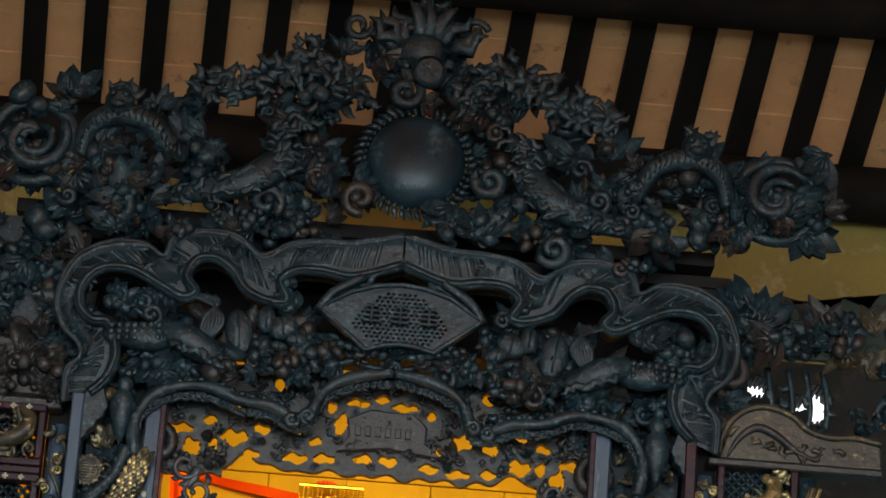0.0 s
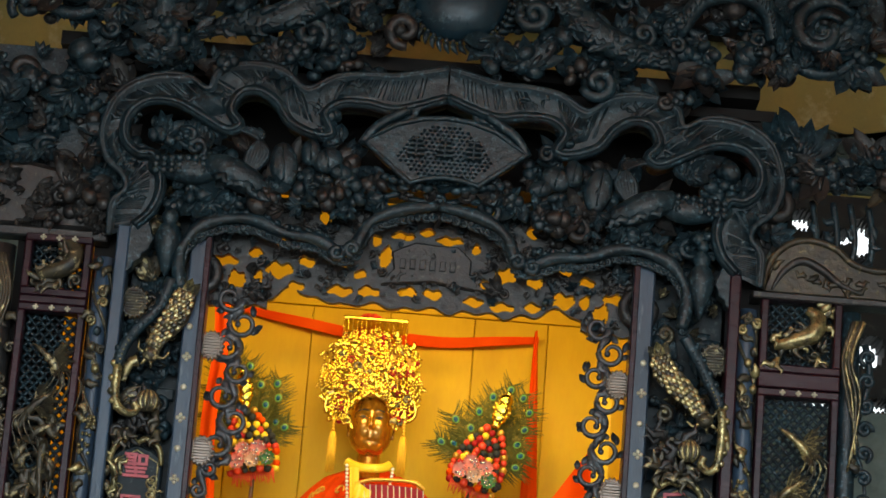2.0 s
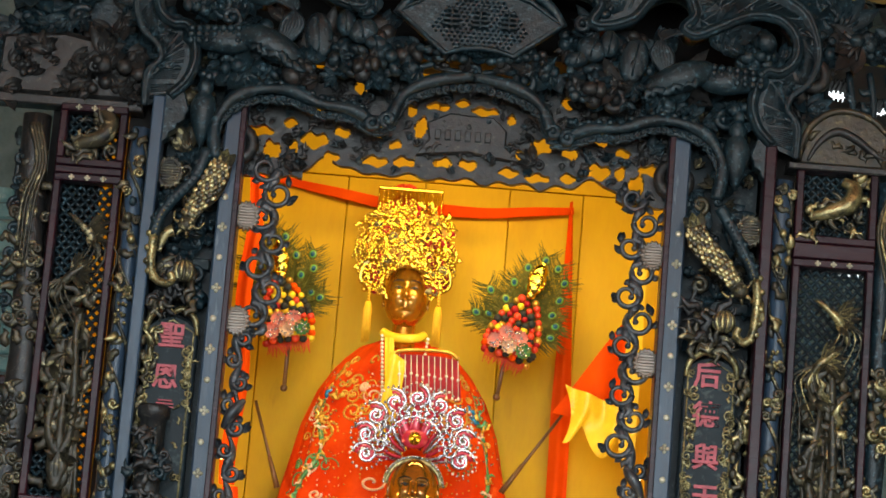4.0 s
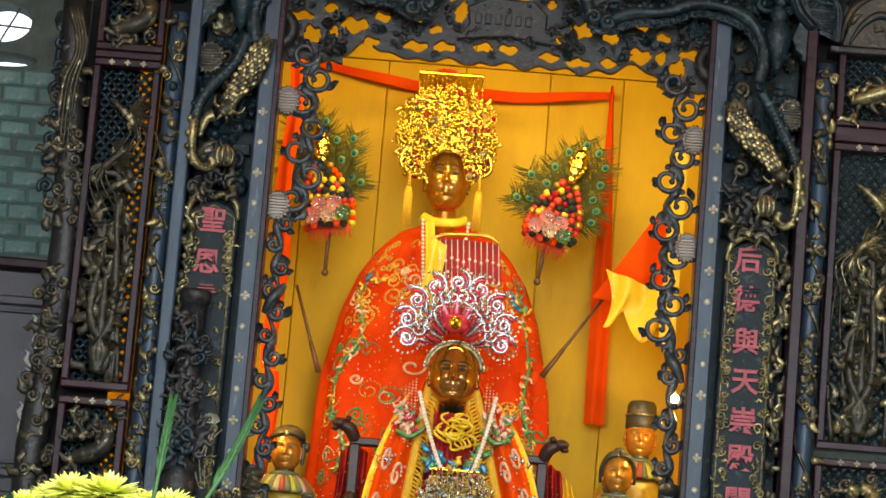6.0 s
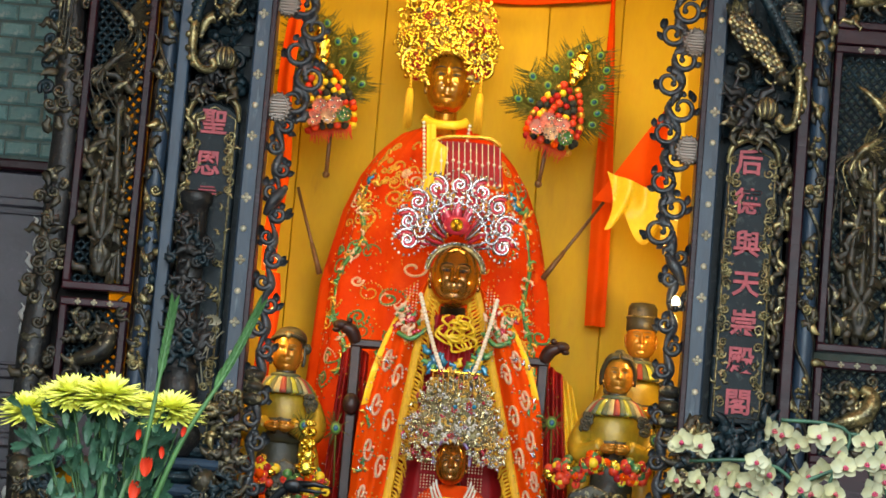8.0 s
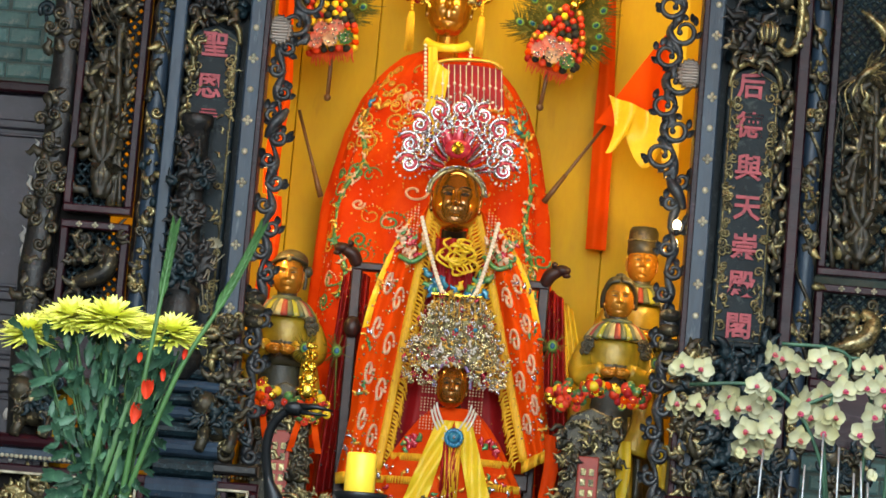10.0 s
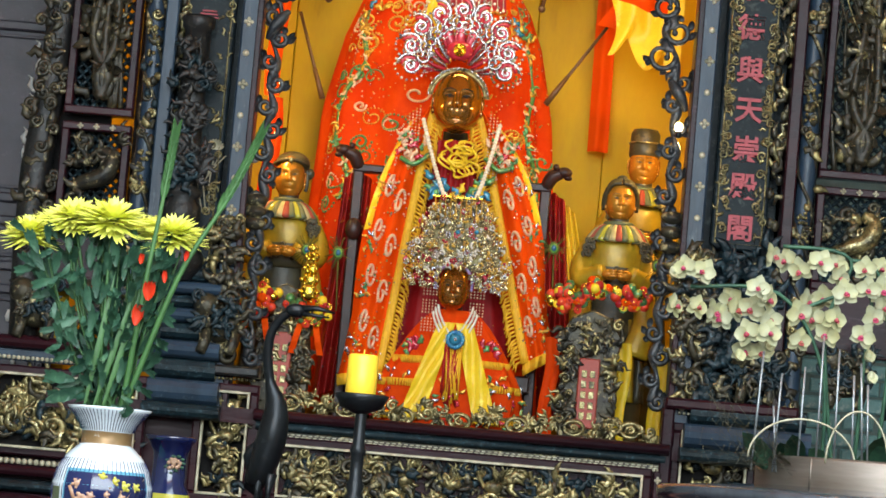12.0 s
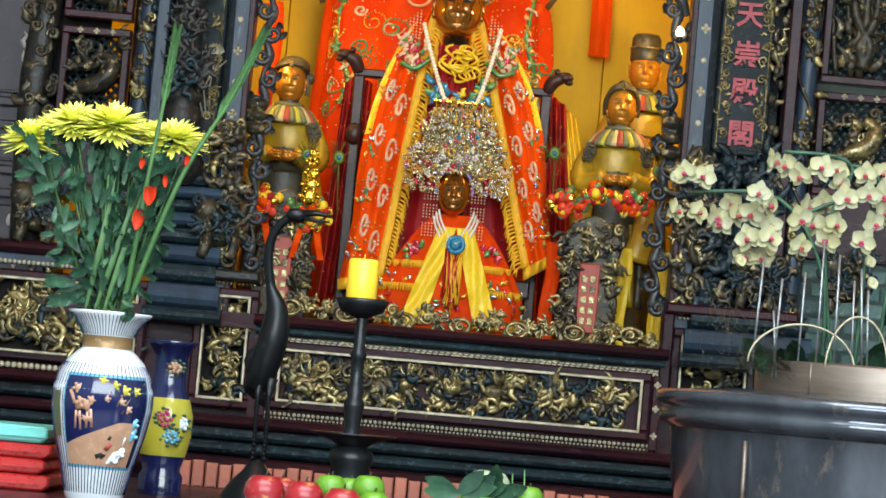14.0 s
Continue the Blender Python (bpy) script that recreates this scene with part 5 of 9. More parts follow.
# crest over the arch: domed sun with flames, dragons, clouds
g = Geo()
g.ball((0.036, 9.96, 5.193), (0.175, 0.07, 0.175), 0, 40, 20)
crest = part("sun_dome", g, [SUN_DISC], shrine, "dark domed metal sun disc")
g = Geo()
k = 46
for i in range(k):
    a = 6.283 * i / k
    x, z = 0.036 + 0.182 * math.cos(a), 5.193 + 0.182 * math.sin(a)
    g.ball((x, 9.945, z), 0.0095, 0, 7, 4)
    b = a + 0.25
    q = [(0.036 + rr * math.cos(a + w), 9.955, 5.193 + rr * math.sin(a + w)) for rr, w in ((0.188, 0.0), (0.205, 0.03), (0.225, 0.1))]
    g.tube(q, [0.013, 0.011, 0.002], 5, 0)
part("flame_rim", g, [BLACK_WOOD], crest)


def crest_top(x):
    a = abs(x - 0.03)
    return 5.79 - 0.62 * min(a, 0.62) - 0.16 * max(a - 0.62, 0) + 0.05 * math.sin(x * 14) + 0.03 * math.sin(x * 31)


def crest_low(x):
    a = abs(x - AX)
    return 4.9 - 0.05 * (0.5 < a < 1.05) + 0.12 * (a > 1.22)


def crest_wood(x, z):
    d = math.hypot(x - 0.036, z - 5.193)
    return crest_low(x) < z < crest_top(x) and d > 0.21 and noise.noise(Vector((x * 6.5, z * 6.5, 3.3))) > -0.06


for x0, x1 in ((-1.5, -0.95), (-0.95, -0.45), (-0.45, 0.04), (0.04, 0.52), (0.52, 1.0), (1.0, 1.52)):
    g = Geo()
    foliage(g, crest_wood, (x0, 4.82, x1, 5.88), 92, 0.08, R, 10.05, (0, 0, 0, 1), 0.13)
    part("crest_openwork", g, [BLACK_WOOD, BROWN_WOOD], shrine, "dense blackened openwork of clouds and dragons")
for s in (-1, 1):
    X = lambda d: 0.0 + s * d
    # coiled end scroll, arched dragon body and head, crouching beast
    g = Geo()
    c = (X(1.33), 5.16)
    for rr, th in ((0.13, 0.028), (0.075, 0.02)):
        p = curl(c, rr, 0.95, 0.6, s, 9.94, 0.02)
        g.tube(p, [th * (0.6 + 0.4 * math.sin(3.1 * i / len(p))) for i in range(len(p))], 9, 0)
    g.tube([(c[0] + 0.15 * math.cos(t), 9.97, c[1] + 0.15 * math.sin(t)) for t in [6.283 * i / 28 for i in range(28)]], 0.024, 8, 0, closed=True)
    part("end_scroll", g, [BLACK_WOOD], shrine)
    g = Geo()
    p = smooth_path([(X(1.16), 9.96, 5.12), (X(1.13), 9.93, 5.22), (X(1.03), 9.91, 5.27), (X(0.9), 9.92, 5.24), (X(0.82), 9.95, 5.12)], 6)
    g.tube(p, [0.036 - 0.006 * math.cos(6.28 * i / len(p)) for i in range(len(p))], 10, 0, 0.8)
    for i in range(1, len(p) - 1):
        g.tube([p[i] + Vector((0, -0.028, 0.02)), p[i] + Vector((0.006 * s, -0.034, 0)), p[i] + Vector((0, -0.028, -0.02))], 0.004, 4, 0)
    g.ball((X(1.03), 9.9, 5.31), (0.055, 0.05, 0.06), 1, 10, 7)
    for j in range(7):
        flame_leaf(g, (X(1.03) + R.uniform(-0.04, 0.04), 5.33), 0.5 + 0.35 * j, 0.075, 0.035, R, 9.91, 1)
    for e in (-1, 1):
        g.ball((X(1.03) + e * 0.022, 9.853, 5.325), 0.012, 1, 7, 5)
    g.ball((X(1.03), 9.85, 5.285), (0.03, 0.02, 0.018), 1, 8, 5)
    part("dragon", g, [BLACK_WOOD, BLACK_WOOD], shrine, "carved coiling dragon")
    g = Geo()
    p = smooth_path([(X(0.82), 9.96, 5.0), (X(0.66), 9.92, 5.02), (X(0.52), 9.9, 5.07), (X(0.44), 9.92, 5.16), (X(0.46), 9.94, 5.24), (X(0.38), 9.93, 5.3)], 5)
    g.tube(p, [0.03 + 0.03 * math.sin(math.pi * min(1, i / len(p) * 1.1)) for i in range(len(p))], 10, 0, 0.7)
    for j in range(9):
        flame_leaf(g, (X(0.5), 5.22 - 0.02 * j), 3.3 if s > 0 else 0.2, 0.08, 0.016, R, 9.9, 0)
    for q in p[::1]:
        for j in range(3):
            flame_leaf(g, (q.x + R.uniform(-0.03, 0.03), q.z + R.uniform(-0.035, 0.035)), R.uniform(2.2, 4.0) if s > 0 else R.uniform(-0.9, 0.9), 0.06, 0.026, R, q.y - 0.03, 0)
    part("phoenix", g, [BLACK_WOOD], shrine, "carved crouching bird with swept wings")
    g = Geo()
    p = smooth_path([(X(0.2), 9.95, 5.42), (X(0.32), 9.92, 5.52), (X(0.46), 9.92, 5.5), (X(0.6), 9.94, 5.4), (X(0.7), 9.95, 5.42)], 5)
    g.tube(p, [0.05 - 0.0012 * i for i in range(len(p))], 9, 0, 0.6)
    p = curl((X(0.21), 5.7), 0.055, 1.2, 0.3, s, 9.95)
    g.tube(p, 0.014, 7, 0)
    for q in smooth_path([(X(0.2), 9.95, 5.42), (X(0.32), 9.92, 5.52), (X(0.46), 9.92, 5.5), (X(0.6), 9.94, 5.4), (X(0.7), 9.95, 5.42)], 5):
        for j in range(4):
            flame_leaf(g, (q.x + R.uniform(-0.04, 0.04), q.z + R.uniform(-0.05, 0.05)), R.uniform(0, 6.28), 0.07, 0.034, R, q.y - 0.03, 0)
    part("cloud_scroll", g, [BLACK_WOOD], shrine)
g = Geo()
for j in range(11):
    a = math.pi * (0.12 + 0.076 * j)
    flame_leaf(g, (0.03 + 0.1 * math.cos(a), 5.6 + 0.05 * math.sin(a)), a, 0.15, 0.06, R, 9.94, 0)
g.ball((0.03, 9.95, 5.62), (0.09, 0.05, 0.07), 0, 14, 8)
g.lathe([(0.045, -0.03), (0.06, -0.02), (0.062, 0.0), (0.05, 0.02)], (0.06, 9.91, 5.52), 18, 0, axis="y")
part("crest_finial", g, [BLACK_WOOD], shrine)

# dark carved wings beside the arch
for s in (-1, 1):
    X = lambda d: s * d
    g = Geo()
    lo, hi = min(X(1.1), X(1.62)), max(X(1.1), X(1.62))
    f = (lambda x, z: noise.noise(Vector((x * 9, z * 9, 1.7))) > -0.08 and not (1.2 < x < 1.68 and 4.3 < z < 4.62)) if s > 0 else (lambda x, z: True)
    if s < 0:
        g.box((lo, 10.1, 4.3), (hi - 0.02, 10.13, 4.92), 0)
    foliage(g, f, (lo, 4.3 if s < 0 else 4.4, hi, 4.92 if s < 0 else 4.78), 110 if s < 0 else 78, 0.085, R, 10.09, (0, 0, 1), 0.06)
    part("carved_wing", g, [BLACK_WOOD, BROWN_WOOD], shrine)
    if s < 0:
        g = Geo().box((-1.64, 9.98, 4.19), (-1.12, 10.06, 4.225), 0, 0.005)
        g.prism([(-1.64, 4.225), (-1.13, 4.225), (-1.15, 4.36), (-1.25, 4.44), (-1.42, 4.47), (-1.64, 4.44)], 10.0, 10.06, 0, 0.02)
        foliage(g, lambda x, z: True, (-1.62, 4.24, -1.14, 4.42), 40, 0.06, R, 10.0, (0,), 0.02)
        part("wing_shoulder", g, [BROWN_WOOD], shrine)
        continue
    foliage(g := Geo(), lambda x, z: noise.noise(Vector((x * 11, z * 11, 4.1))) > -0.2 and not (x < 1.66 and 4.3 < z < 4.6), (1.45, 4.3, 1.82, 4.8), 20, 0.07, R, 10.12, (0, 0, 1), 0.05)
    for x in (1.35, 1.425, 1.487, 1.55):
        g.tube(smooth_path([(x, 10.11, 4.34), (x + 0.012, 10.1, 4.44), (x - 0.008, 10.11, 4.58)], 4), 0.012, 7, 0)
        for j in range(3):
            flame_leaf(g, (x, 4.38 + 0.06 * j), R.uniform(0, 6.28), 0.05, 0.028, R, 10.1, 0)
    part("carved_wing", g, [BLACK_WOOD, ARCH_GILT], shrine)
    top = [(q.x, q.y) for q in smooth_path([Vector(q) for q in ((1.165, 4.21), (1.178, 4.28), (1.21, 4.345), (1.27, 4.392), (1.34, 4.402), (1.42, 4.378), (1.48, 4.33), (1.56, 4.31), (1.64, 4.316), (1.74, 4.3))], 5)]
    g = Geo().prism(top + [(1.74, 4.2), (1.165, 4.2)], 9.995, 10.06, 0, 0.012)
    g.tube([(x, 9.992, z) for x, z in top], 0.012, 8, 0)
    inner = smooth_path([(1.2, 9.992, 4.215), (1.24, 9.988, 4.285), (1.3, 9.986, 4.325), (1.37, 9.988, 4.3), (1.44, 9.99, 4.25), (1.52, 9.992, 4.222)], 5)
    g.tube(inner, [0.004 + 0.012 * math.sin(math.pi * i / (len(inner) - 1)) for i in range(len(inner))], 7, 1)
    for i in range(12):
        flame_leaf(g, (R.uniform(1.2, 1.72), R.uniform(4.22, 4.29)), R.uniform(0, 6.28), 0.05, 0.02, R, 9.992, 0)
    g.box((1.13, 9.96, 4.175), (1.74, 10.06, 4.2), 1, 0.005)
    part("wing_arch", g, [ARCH_GILT, BROWN_WOOD], shrine, "low dull-gilt arch over the side screen")


# ---- the niche behind the posts ----
NF = 1.85
g = Geo().box((-1.36, 11.245, 1.7), (1.12, 11.3, 5.0))
niche_wall = solo("wall_niche", g, YELLOW_WALL, (0, 11.2, 1.7), "golden yellow boarded back of the altar niche", "wall", kind="structure")
xs = [-1.34, -1.02, -0.72, -0.43, -0.13, 0.2, 0.485, 0.8, 1.1]
for a, b in zip(xs, xs[1:]):
    g = Geo().box((a + 0.0018, 11.215, 1.75), (b - 0.0018, 11.245, 4.32), 0, 0.002)
    part("board", g, YELLOW_WALL, niche_wall)
for a, b in ((-1.34, -0.1), (-0.1, 1.1)):
    g = Geo().box((a + 0.002, 11.212, 4.324), (b - 0.002, 11.245, 4.94), 0, 0.003)
    part("board", g, YELLOW_WALL, niche_wall)
g = Geo()
for x in (-1.38, 1.1):
    g.box((x, 10.12, 1.7), (x + 0.04, 11.245, 4.5))
    g.box((x, 10.46, 4.5), (x + 0.04, 11.245, 4.94))
solo("wall_niche_side", g, YELLOW_WALL, (0, 10.7, 1.7), "golden yellow side boards of the niche", "wall", kind="structure")
# dark boxes added over the niche for black arch gaps and against stray light
g = Geo().box((-1.38, 10.13, 4.95), (1.14, 11.3, 5.0))
g.box((-1.2, 10.42, 4.56), (1.3, 10.45, 4.94))
g.box((1.1, 10.12, 4.56), (1.2, 10.42, 4.86))
g.box((-1.2, 10.12, 4.56), (-1.1, 10.42, 4.86))
g.box((-1.2, 10.1, 4.86), (1.2, 10.45, 4.9))
g.box((-1.2, 10.12, 4.535), (1.2, 10.42, 4.556))
solo("niche_ceiling", g, RAFTER, (0, 10.7, 4.7), "dark boxes added to close the niche top and block light", "ceiling", kind="structure")
g = Geo().box((-1.36, 9.92, 1.8), (1.12, 11.245, NF))
solo("niche_floor", g, PLUM_WOOD, (0, 10.5, 1.8), "dark lacquered floor of the niche", "floor", kind="structure")

# bare bulb clipped to a post
bulb = thing("light_bulb", (0.68, 9.965, 2.9), "small glowing bulb clipped to the openwork vine", "lamp")
g = Geo().ball((0.68, 9.965, 2.925), (0.014, 0.014, 0.018), 0, 12, 8)
part("glass", g, BULB, bulb)
g = Geo().lathe([(0.008, 2.89), (0.01, 2.895), (0.01, 2.91), (0.007, 2.914)], (0.68, 9.965, 0), 10)
part("socket", g, BLACK_BRONZE, bulb)


def head(g, c, w, h, skin, dark, d=None):
    """A plain carved head: a full oval with lowered lids, slim nose, small lips, round chin and long ears."""
    x, y, z = c
    d = d or w * 1.08
    bell = lambda a, b, u, v, su, sv: math.exp(-((a - u) / su) ** 2 - ((b - v) / sv) ** 2)

    def carve(p):
        q = p.copy()
        q.x *= 1 + 0.24 * max(0, -p.z) ** 1.4 * (1 - abs(p.z) ** 6) + 0.04 * (1 - p.z * p.z)
        if p.y < 0:
            a, b = abs(p.x), p.z
            out = -0.17 * bell(a, b, 0.33, 0.09, 0.18, 0.1) + 0.11 * bell(a, b, 0.35, 0.05, 0.14, 0.065)
            out += 0.07 * bell(a, b, 0.36, 0.23, 0.26, 0.05)
            out += 0.15 * bell(a, b, 0, 0.1, 0.065, 0.18) + 0.34 * bell(a, b, 0, -0.15, 0.085, 0.14) + 0.14 * bell(a, b, 0.1, -0.2, 0.055, 0.045)
            out += 0.08 * bell(a, b, 0.46, -0.24, 0.22, 0.2)
            out += 0.12 * bell(a, b, 0, -0.4, 0.15, 0.042) + 0.13 * bell(a, b, 0, -0.5, 0.12, 0.048) - 0.09 * bell(a, b, 0, -0.45, 0.2, 0.022)
            out -= 0.08 * bell(a, b, 0, -0.31, 0.3, 0.04) + 0.07 * bell(a, b, 0, -0.6, 0.25, 0.05)
            out += 0.11 * bell(a, b, 0, -0.76, 0.2, 0.13)
            q.y = q.y * 0.92 - out
        return q

    def on(a, b, lift=0.004):
        q = carve(Vector((a, -math.sqrt(max(0.02, 1 - a * a - b * b)), b)))
        return Vector((x + q.x * w / 2, y + q.y * d / 2 - lift * w, z + q.z * h / 2))

    g.ball(c, (w / 2, d / 2, h / 2), skin, 64, 56, shape=carve)
    g.tube([on(0.15 * t, -0.45 + 0.02 * t * t) for t in (-1, -0.5, 0, 0.5, 1)], w * 0.011, 5, dark)
    for e in (-1, 1):
        steps = [i / 8 for i in range(9)]
        g.tube([on(e * (0.17 + 0.36 * t), 0.045 + 0.045 * math.sin(math.pi * t) + 0.02 * t) for t in steps], [w * (0.009 + 0.012 * math.sin(math.pi * t)) for t in steps], 5, dark)
        g.tube([on(e * (0.19 + 0.32 * t), 0.03 - 0.012 * math.sin(math.pi * t) + 0.02 * t) for t in steps], w * 0.004, 4, dark)
        g.ball(on(e * 0.34, 0.055, 0.0), (w * 0.034, w * 0.014, w * 0.022), dark, 8, 6)
        g.tube([on(e * (0.13 + 0.5 * t), 0.215 + 0.075 * math.sin(math.pi * (0.15 + 0.75 * t))) for t in steps], [w * (0.007 + 0.009 * math.sin(math.pi * t)) for t in steps], 5, dark)
        g.ball((x + e * w * 0.53, y + 0.01, z - h * 0.02), (w * 0.045, w * 0.1, h * 0.14), skin, 10, 8)
        g.ball((x + e * w * 0.52, y - 0.005, z - h * 0.17), (w * 0.035, w * 0.04, h * 0.06), skin, 8, 6)


# ---- the three seated goddess statues ----
g = Geo()
head(g, (-0.165, 10.9, 3.81), 0.16, 0.262, 0, 1)
g.lathe([(0.05, 3.6), (0.045, 3.66), (0.045, 3.72)], (-0.165, 10.93, 0), 14, 0)
g.lathe([(0.3, NF), (0.34, 2.3), (0.3, 2.9), (0.2, 3.45), (0.13, 3.58), (0.05, 3.63)], (-0.165, 11.0, 0), 20, 1, squash=0.5)
solo("goddess_statue", g, [STATUE_GOLD, BLACK_FELT], (-0.165, 10.95, NF), "large gilded goddess statue seated at the back of the niche", "statue", "goddess statues")

CX = -0.155


def big_cloak(u, v):
    z = 3.658 - 1.763 * v
    prof = ((0.0, 0.065), (0.012, 0.12), (0.028, 0.18), (0.07, 0.25), (0.125, 0.31), (0.2, 0.36), (0.36, 0.42), (0.6, 0.452), (1.0, 0.47))
    for (a, ra), (b, rb) in zip(prof, prof[1:]):
        if v <= b:
            r = ra + (rb - ra) * (v - a) / (b - a)
            break
    t = math.pi * (1 + u)
    fold = 1 + 0.03 * math.sin(u * 34 + 3 * v) * min(1, v * 3) + 0.015 * math.sin(u * 71)
    return (CX + r * fold * math.cos(t) + 0.03 * v, 11.02 + r * 0.62 * fold * math.sin(t), z)


robe = thing("red_robe", (CX, 10.95, NF), "large red-orange silk robe embroidered in gold and green", "robe", "robes")
g = Geo().sheet(big_cloak, 96, 40, 0)
cloak = part("cloak", g, RED_CLOTH, robe)


def bead_scroll(g, fn, u, v, size, mat, turns=1.5, n=26, bead=0.006, hand=1, asp=1.0):
    """A spiral of small beads lying on a cloth surface."""
    for i in range(n):
        t = i / n
        a = hand * 6.283 * turns * t
        r = size * (1 - 0.8 * t)
        p = Vector(fn(min(max(u + r * math.cos(a) * asp, 0), 1), min(max(v + r * math.sin(a) * 0.5, 0), 1)))
        g.ball(p + Vector((0, -0.004, 0)), (bead, bead * 0.6, bead), mat, 6, 4)


g = Geo()
for i in range(84):
    u, v = R.uniform(0.1, 0.9), R.uniform(0.1, 0.72)
    bead_scroll(g, big_cloak, u, v, R.uniform(0.02, 0.05), R.choice((0, 0, 1, 1, 2)), R.uniform(0.9, 1.8), 30, R.uniform(0.0035, 0.0055), R.choice((-1, 1)))
for i in range(60):
    bead_scroll(g, big_cloak, R.uniform(0.15, 0.85), R.uniform(0.06, 0.2), R.uniform(0.012, 0.03), 0, R.uniform(0.8, 1.4), 20, R.uniform(0.0035, 0.005), R.choice((-1, 1)))
for i in range(1100):
    p = Vector(big_cloak(R.uniform(0.06, 0.94), R.uniform(0.08, 0.8)))
    g.ball(p + Vector((0, -0.004, 0)), R.uniform(0.002, 0.0045), R.choice((0, 0, 1, 2, 3)), 5, 3)
part("gold_embroidery", g, [GOLD_THREAD, GREEN_SEQUIN, PALE_THREAD, SILVER], cloak, "gold, green and cream beaded embroidery")
for side in (0.2, 0.81):
    g = Geo()
    # long-tailed bird and winding dragon in green and gold sequins
    prev = None
    pts = []
    for i in range(34):
        t = i / 33
        p = Vector(big_cloak(side + 0.035 * math.sin(9 * t), 0.2 + 0.36 * t)) + Vector((0, -0.008, 0))
        pts.append(p)
    g.tube(pts, [0.005 + 0.005 * abs(math.sin(i * 0.5)) for i in range(34)], 6, 0, 0.5)
    for p in pts[::2]:
        for j in range(3):
            flame_leaf(g, (p.x, p.z), R.uniform(0, 6.28), 0.03, 0.011, R, p.y - 0.004, R.choice((0, 0, 1, 1, 2)))
    for j in range(9):
        p = Vector(big_cloak(side + R.uniform(-0.05, 0.05), 0.18 + R.uniform(-0.03, 0.03))) + Vector((0, -0.01, 0))
        flame_leaf(g, (p.x, p.z), R.uniform(0.2, 2.9), 0.045, 0.016, R, p.y, R.choice((0, 1, 1, 3)))
    part("sequin_dragon", g, [GREEN_SEQUIN, GOLD_THREAD, PALE_THREAD, BLUE_GEM], cloak, "green and gold sequin dragon")
g = Geo()
g.tube(smooth_path([(CX - 0.09, 10.87, 3.655), (CX - 0.055, 10.85, 3.636), (CX - 0.01, 10.835, 3.628), (CX + 0.045, 10.85, 3.636), (CX + 0.075, 10.87, 3.655)], 5), 0.017, 8, 0, 0.5)
g.sheet(lambda u, v: (CX - 0.075 + 0.035 * u + 0.02 * v, 10.79 - 0.03 * v + 0.006 * math.sin(u * 9), 3.62 - 0.24 * v), 5, 10, 0, 0.004)
part("yellow_collar", g, YELLOW_CLOTH, robe)
g = Geo()
for i in range(24):
    t = i / 23
    for s in (-1, 1):
        g.ball((CX + s * (0.085 - 0.03 * t), 10.77 - 0.03 * t, 3.62 - 0.34 * t), 0.0068, 0, 7, 5)
part("pearl_string", g, PEARL, robe)


def crown_cluster(g, c, rx, rz, count, size, mats, y, face=0.0):
    """A dense, glittering cluster of small leaves, bosses and rosettes in a dome outline."""
    for i in range(count):
        a = R.uniform(0, 6.283)
        q = math.sqrt(R.random())
        x, z = c[0] + rx * q * math.cos(a), c[2] + rz * q * math.sin(a)
        if face and abs(x - c[0]) < face and z < c[2] - rz * 0.55:
            continue
        yy = y - 0.09 * (1 - q * q) + R.uniform(-0.015, 0.015)
        m = R.choice(mats)
        k = R.random()
        s = size * R.uniform(0.6, 1.4)
        if k < 0.4:
            g.ball((x, yy, z), (s * 0.5, s * 0.35, s * 0.5), m, 7, 5)
        elif k < 0.75:
            flame_leaf(g, (x, z), R.uniform(0, 6.28), s * 1.7, s * 0.8, R, yy, m)
        else:
            for j in range(6):
                b = 1.047 * j
                g.ball((x + s * 0.5 * math.cos(b), yy, z + s * 0.5 * math.sin(b)), (s * 0.24, s * 0.16, s * 0.24), m, 6, 4)


crown = thing("gold_headdress", (-0.18, 10.88, 3.86), "tall glittering gold headdress with tassels and bead fringe", "headdress", "headdresses")
CW = ((3.78, 0.1), (3.82, 0.155), (3.88, 0.18), (3.95, 0.19), (4.04, 0.175), (4.09, 0.15), (4.125, 0.1), (4.14, 0.0))


def crown_half(z):
    for (a, ra), (b, rb) in zip(CW, CW[1:]):
        if a <= z <= b:
            return ra + (rb - ra) * (z - a) / (b - a)
    return 0.0


def crown_in(x, z):
    return abs(x + 0.178) < crown_half(z) and ((x + 0.168) / 0.084) ** 2 + ((z - 3.8) / 0.09) ** 2 > 1


